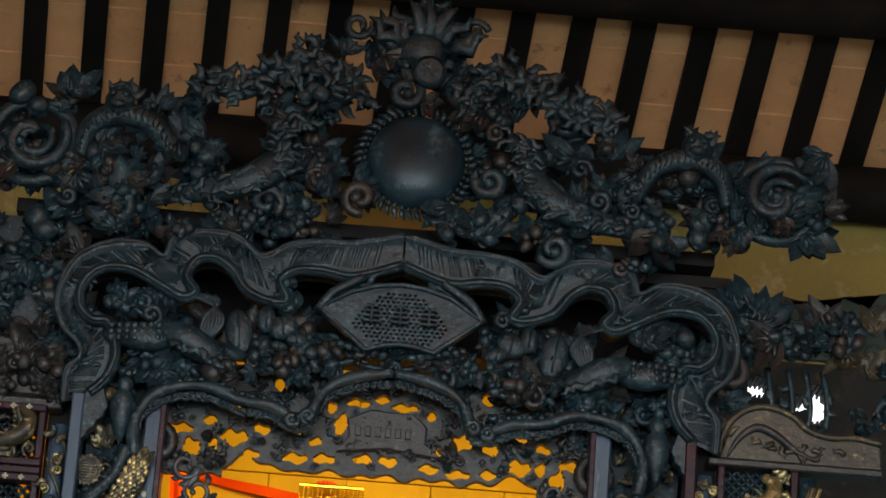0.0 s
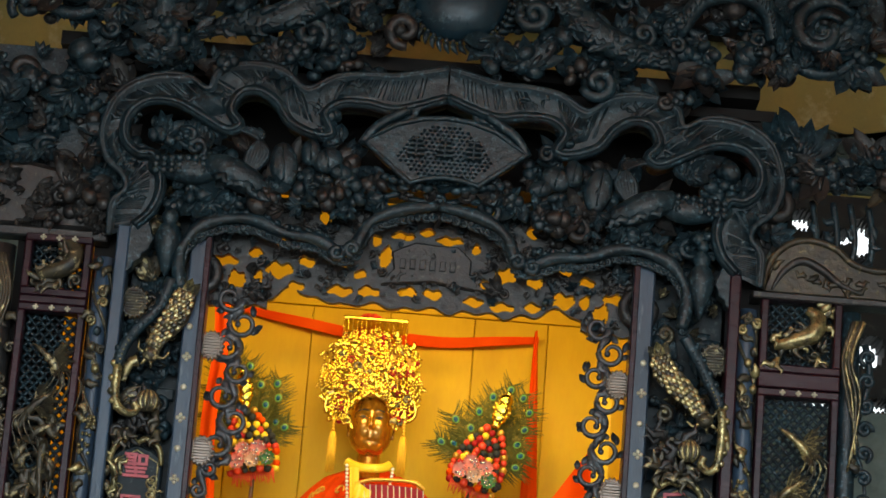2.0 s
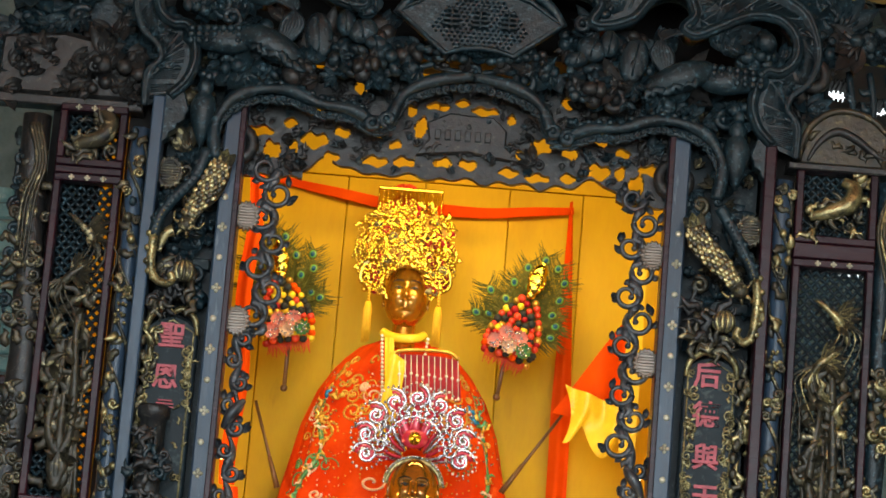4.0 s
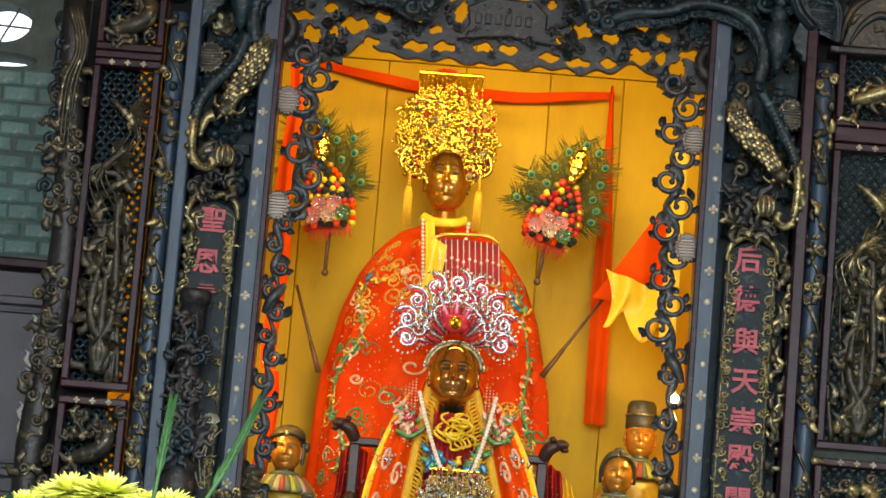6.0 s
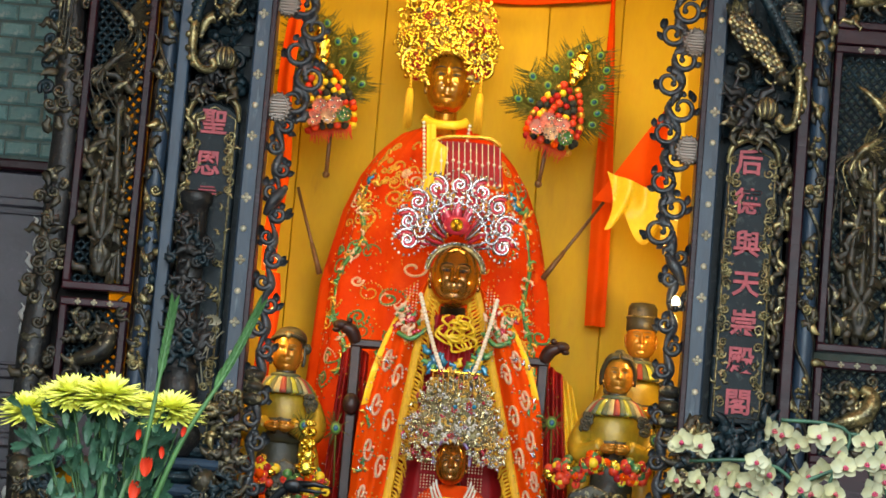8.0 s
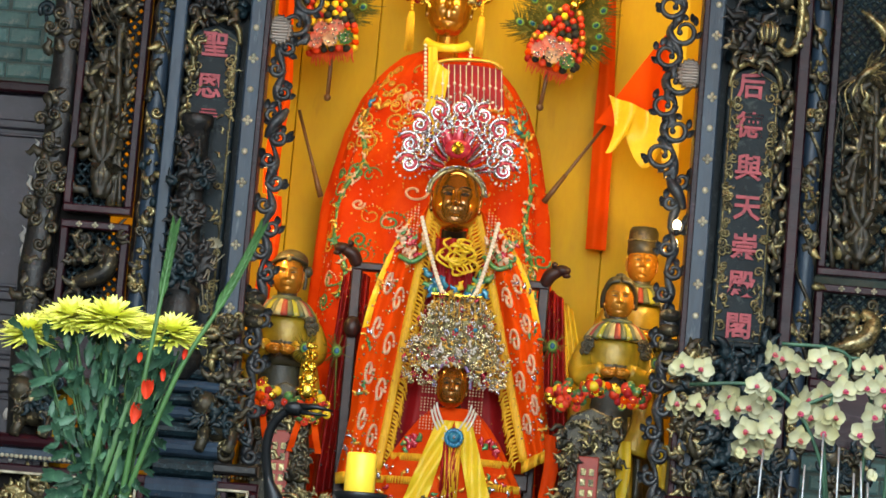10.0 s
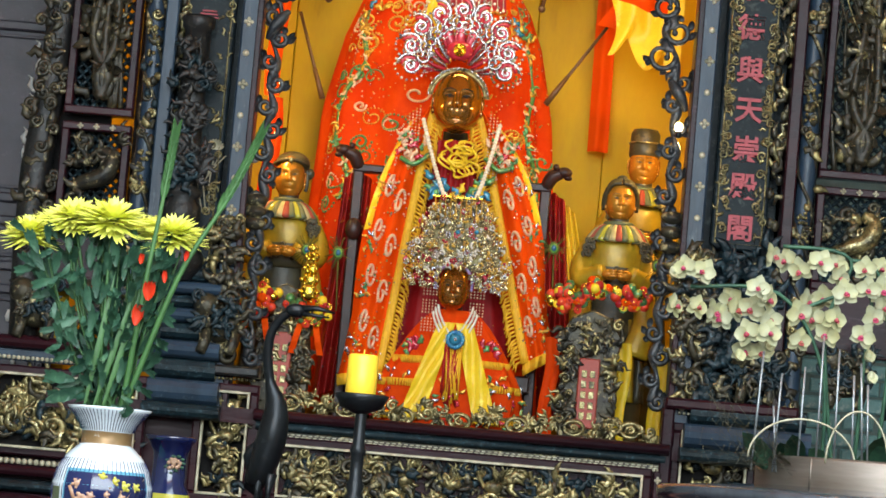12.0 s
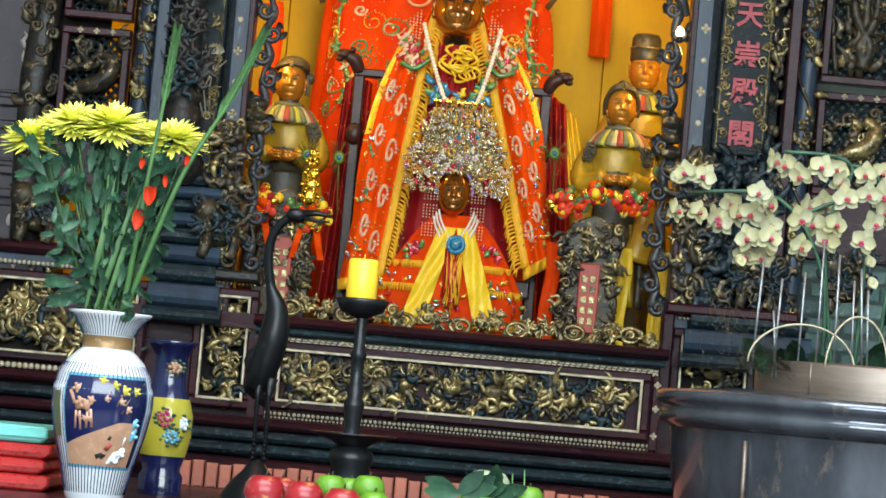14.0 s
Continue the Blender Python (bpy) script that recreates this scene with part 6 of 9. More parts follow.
g = Geo()
rows = [(z, crown_half(z)) for z in [3.9 + 0.024 * i for i in range(10)]]
g.prism([(-0.178 - hw * 0.9, z) for z, hw in rows] + [(-0.178 + hw * 0.9, z) for z, hw in rows[::-1]], 10.86, 10.9, 0, 0.004)
part("crown_plate", g, GOLD_THREAD, crown)
g = Geo()
n = 0
while n < 620:
    x, z = R.uniform(-0.375, 0.02), R.uniform(3.78, 4.14)
    if not crown_in(x, z):
        continue
    n += 1
    k, q = R.random(), R.uniform(0.5, 1.5)
    yy = 10.85 - 0.075 * max(0, 1 - ((x + 0.178) / 0.19) ** 2) + R.uniform(-0.02, 0.012)
    m = R.choice((0,) * 12 + (1, 2))
    if k < 0.35:
        g.ball((x, yy, z), 0.0075 * q, m, 7, 5)
    elif k < 0.62:
        flame_leaf(g, (x, z), R.uniform(0, 6.28), 0.03 * q, 0.016, R, yy, m)
    elif k < 0.85:
        g.tube(curl((x, z), 0.014 * q, 1.1, R.uniform(0, 6.28), R.choice((-1, 1)), yy, 0.004, 12), 0.0028, 5, m)
    else:
        for j in range(6):
            b = 1.047 * j
            g.ball((x + 0.009 * math.cos(b), yy, z + 0.009 * math.sin(b)), (0.005, 0.003, 0.005), m, 6, 4)
part("filigree", g, [BRIGHT_GOLD, GILT, DEEP_RED], crown)
for s in (-1, 1):
    g = Geo()
    cx, cz = -0.178 + s * 0.142, 3.945
    for ring, (n, r0, r1) in enumerate(((26, 0.03, 0.052), (18, 0.015, 0.036), (10, 0.004, 0.02))):
        for j in range(n):
            a = 6.283 * (j + 0.5 * (ring % 2)) / n
            g.tube([(cx + r0 * math.cos(a), 10.82 - 0.008 * ring, cz + r0 * math.sin(a)), (cx + r1 * math.cos(a), 10.81 - 0.008 * ring, cz + r1 * math.sin(a))], [0.0035, 0.0048], 5)
    g.ball((cx, 10.79, cz), 0.009, 0, 8, 6)
    part("rosette", g, BRIGHT_GOLD, crown)
    g = Geo()
    p = [(-0.172 + s * 0.09, 10.82, 3.89), (-0.172 + s * 0.155, 10.81, 3.89), (-0.172 + s * 0.165, 10.815, 3.83), (-0.172 + s * 0.11, 10.82, 3.805), (-0.172 + s * 0.088, 10.82, 3.85)]
    g.tube(smooth_path(p, 5, True), 0.008, 7, 0, closed=True)
    g.ball((-0.172 + s * 0.125, 10.83, 3.85), (0.036, 0.01, 0.04), 1, 12, 8)
    for j in range(16):
        g.ball((-0.185 + s * R.uniform(0.075, 0.14), 10.81, R.uniform(3.79, 3.9)), 0.011, R.choice((0, 0, 1)), 7, 5)
    part("side_wing", g, [BRIGHT_GOLD, DEEP_RED], crown)
    tx = -0.172 + s * 0.13
    zt = 3.79
    g = Geo().tube([(tx, 10.79, zt + 0.02), (tx, 10.785, zt - 0.03)], 0.003, 5)
    for j in range(4):
        g.ball((tx, 10.785, zt - 0.012 * j), 0.006, 0, 7, 5)
    for j in range(20):
        a = 6.283 * j / 20
        g.tube([(tx + 0.007 * math.cos(a), 10.78 + 0.007 * math.sin(a), zt - 0.045), (tx + 0.013 * math.cos(a), 10.78 + 0.013 * math.sin(a), zt - 0.075), (tx + 0.015 * math.cos(a + 0.2), 10.78 + 0.014 * math.sin(a), zt - 0.19 + R.uniform(-0.008, 0.008))], [0.003, 0.003, 0.0022], 5)
    part("tassel", g, TASSEL, crown, "long yellow tassel")
g = Geo().box((-0.3, 10.78, 4.178), (-0.056, 10.98, 4.19), 0, 0.004)
part("crown_board", g, BRIGHT_GOLD, crown)
for i in range(15):
    x = -0.296 + i * 0.0168
    g = Geo()
    for j in range(11):
        g.ball((x, 10.782, 4.172 - 0.0082 * j), 0.0034, 0, 6, 4)
    g.ball((x, 10.782, 4.078), 0.0062, 0, 7, 5)
    part("bead_string", g, BRIGHT_GOLD, crown)
g = Geo()
for j in range(80):
    a, b = R.uniform(0, 6.28), R.uniform(0.2, 3.0)
    g.tube([(-0.2, 10.97, 4.2), (-0.2 + 0.065 * math.cos(a) * math.sin(b), 10.97 + 0.03 * math.sin(a) * math.sin(b), 4.2 + 0.05 * math.cos(b))], [0.004, 0.007], 5)
part("pompom", g, RED_PETAL, crown, "fluffy red pompom")
g = Geo()
g.tube([(-0.165 + 0.08 * math.cos(a), 10.83, 3.845 + 0.06 * math.sin(a)) for a in [math.pi * i / 20 for i in range(21)]], 0.012, 7)
part("brow_band", g, BRIGHT_GOLD, crown)

# middle statue
g = Geo()
head(g, (-0.076, 10.44, 3.014), 0.166, 0.238, 0, 1)
g.lathe([(0.22, NF), (0.24, 2.2), (0.17, 2.6), (0.12, 2.78), (0.05, 2.85), (0.045, 2.93)], (-0.075, 10.66, 0), 18, 1, squash=0.5)
solo("goddess_statue", g, [STATUE_BRONZE, BLACK_BRONZE], (-0.083, 10.6, NF), "dark lacquered goddess statue seated before the large one", "statue", "goddess statues")
robe = thing("red_robe", (-0.08, 10.55, NF), "red-orange silk cloak with yellow fringe and cream scroll embroidery", "robe", "robes")
for s in (-1, 1):
    lo, hi = (2.03, -0.33) if s < 0 else (2.1, 0.25)

    def half(u, v, s=s, hi=hi, lo=lo):
        # u from the outer edge to the fringed inner edge, v from the shoulder down
        top_o, top_i = -0.08 + s * 0.135, -0.08 + s * 0.075
        bot_o, bot_i = (-0.41, -0.265) if s < 0 else (0.33, 0.235)
        sag = math.sin(math.pi * min(v * 1.3, 1)) * 0.035
        xo = top_o + (bot_o - top_o) * v ** 0.62 + s * sag
        xi = top_i + (bot_i - top_i) * v ** 1.0
        z0 = 3.0 - 0.05 * (1 - u)
        z = z0 + (lo + (0.06 if s > 0 else -0.02) * (1 - u) - z0) * v
        x = xo + (xi - xo) * u
        return (x, 10.5 - 0.13 * math.sin(math.pi * (0.2 + 0.6 * u)) * min(1, 0.5 + v) - 0.05 * v + 0.012 * math.sin(u * 16 + 2 * v), z)

    g = Geo().sheet(half, 30, 40, 0, 0.006)
    side = part("cloak_side", g, ORANGE_CLOTH, robe)
    g = Geo().sheet(lambda u, v: Vector(half(0.16 * u - 0.02, 0.45 * v)) + Vector((-s * 0.004, -0.012 + 0.004 * math.sin(v * 40), 0)), 5, 40, 0, 0.004)
    part("satin_edge", g, YELLOW_CLOTH, side, "yellow satin edging")
    g = Geo()
    for j in range(66):
        v = 0.04 + 0.96 * j / 66
        p = Vector(half(1.0, v))
        for q in range(2):
            g.tube([p + Vector((0, -0.006, 0)), p + Vector((-s * R.uniform(0.02, 0.034), -0.012, -0.016)), p + Vector((-s * R.uniform(0.024, 0.042), -0.012, -0.045))], [0.0045, 0.004, 0.002], 4)
    g.tube([Vector(half(0.97, i / 30)) + Vector((0, -0.006, 0)) for i in range(31)], 0.016, 7, 0, 0.4)
    for j in range(30):
        p = Vector(half(j / 29, 1.0))
        g.tube([p, p + Vector((0, -0.004, -0.04))], [0.006, 0.003], 4)
    part("yellow_fringe", g, TASSEL, side, "golden yellow fringe")
    g = Geo()
    for j in range(9):
        v, u = 0.2 + 0.085 * j, 0.5 + 0.16 * (-1) ** j
        bead_scroll(g, half, u, v, 0.11, 0, 1.2, 26, 0.006, 1 if j % 2 else -1)
    for j in range(240):
        p = Vector(half(R.random(), R.uniform(0.05, 1)))
        g.ball(p + Vector((0, -0.006, 0)), R.uniform(0.002, 0.005), R.choice((0, 1, 2, 3)), 5, 3)
    for j in range(4):
        v = 0.3 + 0.2 * j
        for q in range(6):
            p = Vector(half(0.2 + R.uniform(-0.08, 0.08), v + R.uniform(-0.03, 0.03)))
            flame_leaf(g, (p.x, p.z), R.uniform(0, 6.28), 0.026, 0.01, R, p.y - 0.006, R.choice((1, 2, 3)))
    part("scroll_embroidery", g, [PALE_THREAD, GREEN_SEQUIN, GOLD_THREAD, SILVER], side, "cream beaded scroll embroidery")


def inner_cloth(u, v):
    return (-0.06 + (u - 0.5) * (0.2 + 0.36 * v), 10.47 - 0.06 * math.sin(math.pi * u) + 0.008 * math.sin(u * 40), 2.87 - 0.99 * v)


g = Geo().sheet(inner_cloth, 40, 16, 0)
part("inner_robe", g, DEEP_RED, robe, "crimson inner robe")
g = Geo()
for j in range(120):
    p = Vector(inner_cloth(R.random(), R.random()))
    g.ball(p + Vector((0, -0.008, 0)), R.uniform(0.002, 0.006), R.choice((0, 1, 2)), 5, 3)
part("sequins", g, [SILVER, GOLD_THREAD, PINK_GEM], robe)
for s, x0, x1, zt, m in ((-1, -0.46, -0.33, 2.76, CRIMSON), (1, 0.25, 0.37, 2.74, CRIMSON), (1, 0.32, 0.4, 2.7, YELLOW_CLOTH)):
    flare = 0.05 * s
    g = Geo().sheet(lambda u, v: (x0 + (x1 - x0) * u * (0.75 + 0.35 * v) + flare * v, 10.63 + (0.03 if m is YELLOW_CLOTH else 0.0) + 0.022 * math.sin(u * 19 + 2 * v), zt - 0.06 * abs(u - 0.5) - (0.3 if m is YELLOW_CLOTH else 0.8) * v), 30, 16, 0, 0.005)
    side = part("drape", g, m, robe, "folded crimson silk" if m is CRIMSON else "yellow satin corner")
    if m is CRIMSON:
        g = Geo()
        for j in range(70):
            u, v = R.random(), R.uniform(0.05, 0.95)
            g.ball((x0 + (x1 - x0) * u * (0.75 + 0.35 * v) + flare * v, 10.625 + 0.022 * math.sin(u * 19 + 2 * v), zt - 0.06 * abs(u - 0.5) - 0.8 * v), R.uniform(0.002, 0.0045), R.choice((0, 1)), 5, 3)
        part("sequins", g, [SILVER, GOLD_THREAD], side)
# yellow bow with turquoise dragon, shoulder blossoms
g = Geo()
for j in range(15):
    a, wr = R.uniform(0, 6.28), R.uniform(0.02, 0.036)
    c = (-0.05 + R.uniform(-0.035, 0.035), 10.365, 2.8 + R.uniform(-0.045, 0.045))
    p = [(c[0] + wr * math.cos(a + t) * (1 + 0.5 * math.sin(2 * t)), c[1] - 0.014 * math.sin(t * 1.5), c[2] + wr * math.sin(a + t)) for t in [i * 0.36 for i in range(15)]]
    g.tube(p, [0.0026 + 0.0024 * abs(math.sin(i * 0.5)) for i in range(15)], 6, 0, 0.35)
part("yellow_bow", g, YELLOW_CLOTH, robe, "looped yellow satin bow")
g = Geo()
for j in range(40):
    a = math.pi * j / 39
    c = (-0.045 + 0.09 * math.cos(a), 10.37, 2.715 - 0.05 * math.sin(a) + 0.014 * math.sin(j))
    flame_leaf(g, (c[0], c[2]), R.uniform(0, 6.28), 0.045, 0.024, R, c[1], R.choice((0, 0, 1, 2)))
part("turquoise_collar", g, [BLUE_GEM, GREEN_SEQUIN, YELLOW_CLOTH], robe, "turquoise sequin collar")
for s in (-1, 1):
    g = Geo()
    for j in range(44):
        x, z = -0.06 + s * (0.16 + R.uniform(-0.05, 0.05)), 2.83 + R.uniform(-0.04, 0.05)
        flame_leaf(g, (x, z), R.uniform(0, 6.28), 0.026, 0.013, R, 10.375, R.choice((0, 0, 1, 2)))
    p = smooth_path([(-0.06 + s * 0.1, 10.38, 2.81), (-0.06 + s * 0.15, 10.37, 2.77), (-0.06 + s * 0.2, 10.38, 2.79)])
    g.tube(p, 0.009, 6, 1)
    part("shoulder_spray", g, [PALE_THREAD, GREEN_SEQUIN, PINK_GEM], robe)
g = Geo()
for i in range(26):
    t = i / 25
    for s in (-1, 1):
        g.ball((-0.055 + s * (0.105 * (1 - t) ** 0.7 + 0.03) + 0.02 * t, 10.38 - 0.08 * t, 2.93 - 0.31 * t), 0.0085, 0, 8, 6)
part("pearl_string", g, PEARL, robe, "long string of cream pearls")

crown = thing("silver_pink_headdress", (-0.085, 10.55, 3.1), "fan-shaped silver and pink beaded headdress", "headdress", "headdresses")
HC = (-0.085, 3.12)
for i in range(9):
    a = math.pi * (0.02 + 0.12 * i)
    s = 1 if a < math.pi / 2 else -1
    rr = 0.215 + 0.075 * math.sin(a)
    g = Geo()
    base = (HC[0] + 0.05 * math.cos(a), 10.5, HC[1] + 0.05 * math.sin(a))
    tip = (HC[0] + rr * 0.78 * math.cos(a), HC[1] + rr * 0.78 * math.sin(a))
    for o, mt in ((0.0, 0), (0.013, 1), (-0.013, 0)):
        g.tube(smooth_path([base, (HC[0] + 0.1 * math.cos(a + o), 10.47, HC[1] + 0.12 * math.sin(a + o)), (tip[0] + o, 10.47, tip[1])], 5), 0.0075, 7, mt)
    for rad, mt in ((0.048, 0), (0.034, 1), (0.02, 0)):
        p = curl(tip, rad, 1.2, a, s, 10.455)
        g.tube(p, 0.0062, 7, mt)
    for j in range(18):
        g.ball((tip[0] + 0.055 * math.cos(j * 0.35), 10.45, tip[1] + 0.055 * math.sin(j * 0.35)), 0.0055, R.choice((0, 0, 2)), 6, 4)
    part("beaded_plume", g, [SILVER, PINK_GEM, PEARL], crown)
g = Geo()
for s in (-1, 0, 1):
    p = smooth_path([(HC[0] + s * 0.02, 10.45, HC[1] + 0.07), (HC[0] + s * 0.05, 10.44, HC[1] + 0.14), (HC[0] + s * 0.075, 10.44, HC[1] + 0.2)], 5)
    g.tube(p, [0.016, 0.017, 0.018, 0.018, 0.018, 0.017, 0.016, 0.014, 0.012, 0.009, 0.005], 8, 0, 0.4)
g.ball((HC[0], 10.44, HC[1] + 0.075), (0.05, 0.02, 0.035), 0, 12, 8)
part("pink_lotus", g, [PINK_GEM], crown)
for i in range(14):
    a = math.pi * (0.04 + 0.07 * i)
    g = Geo()
    tip = (HC[0] + 0.125 * math.cos(a), HC[1] + 0.02 + 0.15 * math.sin(a))
    g.tube(smooth_path([(HC[0] + 0.05 * math.cos(a), 10.46, HC[1] + 0.06 * math.sin(a)), (HC[0] + 0.09 * math.cos(a + 0.1), 10.445, HC[1] + 0.11 * math.sin(a)), (tip[0], 10.44, tip[1])], 4), 0.006, 6, i % 2)
    g.tube(curl(tip, 0.026, 1.1, a, 1 if i > 6 else -1, 10.435), 0.0048, 6, 0)
    for j in range(12):
        g.ball((tip[0] + 0.034 * math.cos(j * 0.52), 10.435, tip[1] + 0.034 * math.sin(j * 0.52)), 0.0042, 0 if j % 4 else 1, 5, 4)
    part("inner_plume", g, [SILVER, PINK_GEM], crown)
g = Geo()
for i in range(420):
    a, q = math.pi * R.uniform(-0.03, 1.03), R.uniform(0.3, 1.0) ** 0.7
    r = q * (0.2 + 0.05 * math.sin(a))
    g.ball((HC[0] + r * math.cos(a), 10.475 + R.uniform(-0.01, 0.01), HC[1] + r * math.sin(a)), R.uniform(0.002, 0.0045), R.choice((0, 0, 0, 1, 2)), 5, 4)
part("bead_row", g, [SILVER, PINK_GEM, PEARL], crown, "tiny silver and pink beads on wires")
g = Geo().lathe([(0.0, -0.03), (0.008, -0.028), (0.012, -0.02), (0.02, -0.016), (0.026, 0.0)], (HC[0], 10.43, HC[1] + 0.075), 16, 0, axis="y")
part("gold_boss", g, BRIGHT_GOLD, crown)
g = Geo()
g.tube([(-0.077 + 0.097 * math.cos(a), 10.405, 3.02 + 0.095 * math.sin(a)) for a in [math.pi * (0.02 + 0.96 * i / 24) for i in range(25)]], 0.007, 7, 0)
for j in range(60):
    a = math.pi * (0.02 + 0.96 * j / 59)
    g.ball((-0.077 + 0.106 * math.cos(a), 10.405, 3.022 + 0.104 * math.sin(a)), 0.0052, R.choice((0, 1, 1)), 6, 4)
part("brow_band", g, [GILT, SILVER], crown)
for s in (-1, 1):
    g = Geo()
    for k in range(4):
        for j in range(22):
            g.ball((-0.08 + s * (0.125 + 0.012 * k), 10.4, 2.98 - 0.011 * j - 0.01 * k), 0.0036, 0 if j % 5 else 1, 5, 4)
    part("bead_pendant", g, [PALE_THREAD, GOLD_THREAD], crown)
# veil of beads over red cloth above the headdress
g = Geo().sheet(lambda u, v: (-0.2 + 0.25 * u + 0.02 * v, 10.66, 3.53 - 0.15 * v + 0.01 * math.sin(3.14 * u)), 12, 6, 0, 0.004)
part("veil_cloth", g, DEEP_RED, crown)
g = Geo()
g.tube(smooth_path([(-0.2, 10.645, 3.53), (-0.14, 10.64, 3.55), (0.0, 10.64, 3.555), (0.05, 10.645, 3.53)]), 0.007, 6, 0)
for i in range(12):
    x = -0.19 + 0.0215 * i
    g.tube([(x, 10.645, 3.535), (x + 0.012, 10.642, 3.39)], 0.0016, 4, 1)
    g.ball((x + 0.006, 10.64, 3.465 - 0.006 * (i % 3)), 0.0062, 1, 7, 5)
    g.lathe([(0.0, 0.014), (0.003, 0.01), (0.006, 0.0)], (x + 0.012, 10.64, 3.38), 8, 1)
part("bead_fringe", g, [GOLD_THREAD, PEARL], crown)
g = Geo().sheet(lambda u, v: (-0.23 + 0.06 * u + 0.03 * (1 - v), 10.64 - 0.01 * math.sin(6 * u), 3.54 - 0.3 * v - 0.03 * u), 6, 8, 0, 0.004)
part("yellow_ribbon", g, YELLOW_CLOTH, crown)

# small statue in front
g = Geo()
head(g, (-0.034, 10.28, 2.34), 0.104, 0.158, 0, 1)
g.lathe([(0.12, NF), (0.14, 2.0), (0.1, 2.18), (0.04, 2.24), (0.03, 2.28)], (-0.028, 10.33, 0), 16, 1, squash=0.6)
solo("goddess_statue", g, [STATUE_BRONZE, BLACK_BRONZE], (-0.03, 10.3, NF), "small dark lacquered goddess statue at the front of the niche", "statue", "goddess statues")
robe = thing("red_robe", (-0.03, 10.28, NF), "small crimson robe with yellow sashes and blue brooch", "robe", "robes")


def small_robe(u, v):
    r = 0.06 + 0.2 * min(1, v * 1.5) ** 0.7 - 0.015 * v
    t = math.pi * (1 + u)
    k = 1 + 0.03 * math.sin(u * 40)
    return (-0.02 + r * k * math.cos(t), 10.34 + r * 0.55 * k * math.sin(t), 2.265 - 0.41 * v)


g = Geo().sheet(small_robe, 60, 20, 0)
body = part("gown", g, RED_CLOTH, robe)
g = Geo()
for j in range(70):
    u = j / 69
    for v in (0.42, 0.62, 0.9):
        if abs(u - 0.5) > 0.12:
            p = Vector(small_robe(u, v))
            g.tube([p + Vector((0, -0.006, 0)), p + Vector((0, -0.01, -0.026))], [0.005, 0.003], 4, 0)
part("gold_fringe", g, TASSEL, body, "rows of orange-gold fringe")
g = Geo()
for s in (-1, 1):
    for j in range(14):
        p = Vector(small_robe(0.5 + s * 0.27, 0.32)) + Vector((R.uniform(-0.03, 0.03), -0.008, R.uniform(-0.02, 0.02)))
        flame_leaf(g, (p.x, p.z), R.uniform(0, 6.28), 0.03, 0.018, R, p.y, R.choice((0, 0, 1)))
for j in range(70):
    p = Vector(small_robe(R.random(), R.uniform(0.55, 1)))
    flame_leaf(g, (p.x, p.z), R.uniform(0, 6.28), 0.026, 0.012, R, p.y - 0.006, R.choice((0, 1, 2, 3)))
part("flower_embroidery", g, [PINK_GEM, GREEN_SEQUIN, SILVER, GOLD_THREAD], body)
for s in (-1, 1):
    g = Geo().sheet(lambda u, v: (-0.015 + s * (0.03 + 0.1 * v) + (u - 0.5) * (0.06 + 0.024 * v), 10.215 - 0.03 * v + 0.009 * math.sin(u * 9 + v * 8) + 0.006 * math.sin(v * 17 + u * 3), 2.215 - 0.34 * v), 8, 16, 0, 0.005)
    part("yellow_sash", g, YELLOW_CLOTH, robe, "wide yellow satin sash")
g = Geo()
for j in range(28):
    q = [(-0.015 + R.uniform(-0.028, 0.028), 10.2, 2.14), (-0.015 + R.uniform(-0.03, 0.03), 10.19, 1.95 + R.uniform(-0.04, 0.04))]
    g.tube(q, 0.004, 4, j % 2)
part("tassel", g, [TASSEL, DEEP_RED], robe)
g = Geo()
for j in range(16):
    a = 0.3927 * j
    g.ball((-0.012 + 0.026 * math.cos(a), 10.185, 2.155 + 0.026 * math.sin(a)), (0.009, 0.006, 0.009), 0, 7, 5)
g.ball((-0.012, 10.182, 2.155), (0.02, 0.012, 0.02), 0, 10, 6)
g.ball((-0.012, 10.17, 2.155), 0.006, 1, 7, 5)
part("blue_brooch", g, [BLUE_GEM, SILVER], robe, "round turquoise brooch")
g = Geo()
for k in range(3):
    for i in range(26):
        t = i / 25
        for s in (-1, 1):
            g.ball((-0.02 + s * (0.06 - 0.05 * t ** 1.5 + 0.008 * k), 10.215, 2.27 - 0.1 * t - 0.012 * k), 0.0048, 0, 5, 4)
part("pearl_string", g, PEARL, robe)
crown = thing("silver_headdress", (-0.035, 10.27, 2.4), "champagne foil headdress with white sequins and gold strings", "headdress", "headdresses")
HW = ((2.33, 0.165), (2.39, 0.185), (2.45, 0.178), (2.52, 0.15), (2.57, 0.13), (2.62, 0.1), (2.645, 0.08))


def dome_half(z):
    for (a, ra), (b, rb) in zip(HW, HW[1:]):
        if a <= z <= b:
            return ra + (rb - ra) * (z - a) / (b - a)
    return 0.0


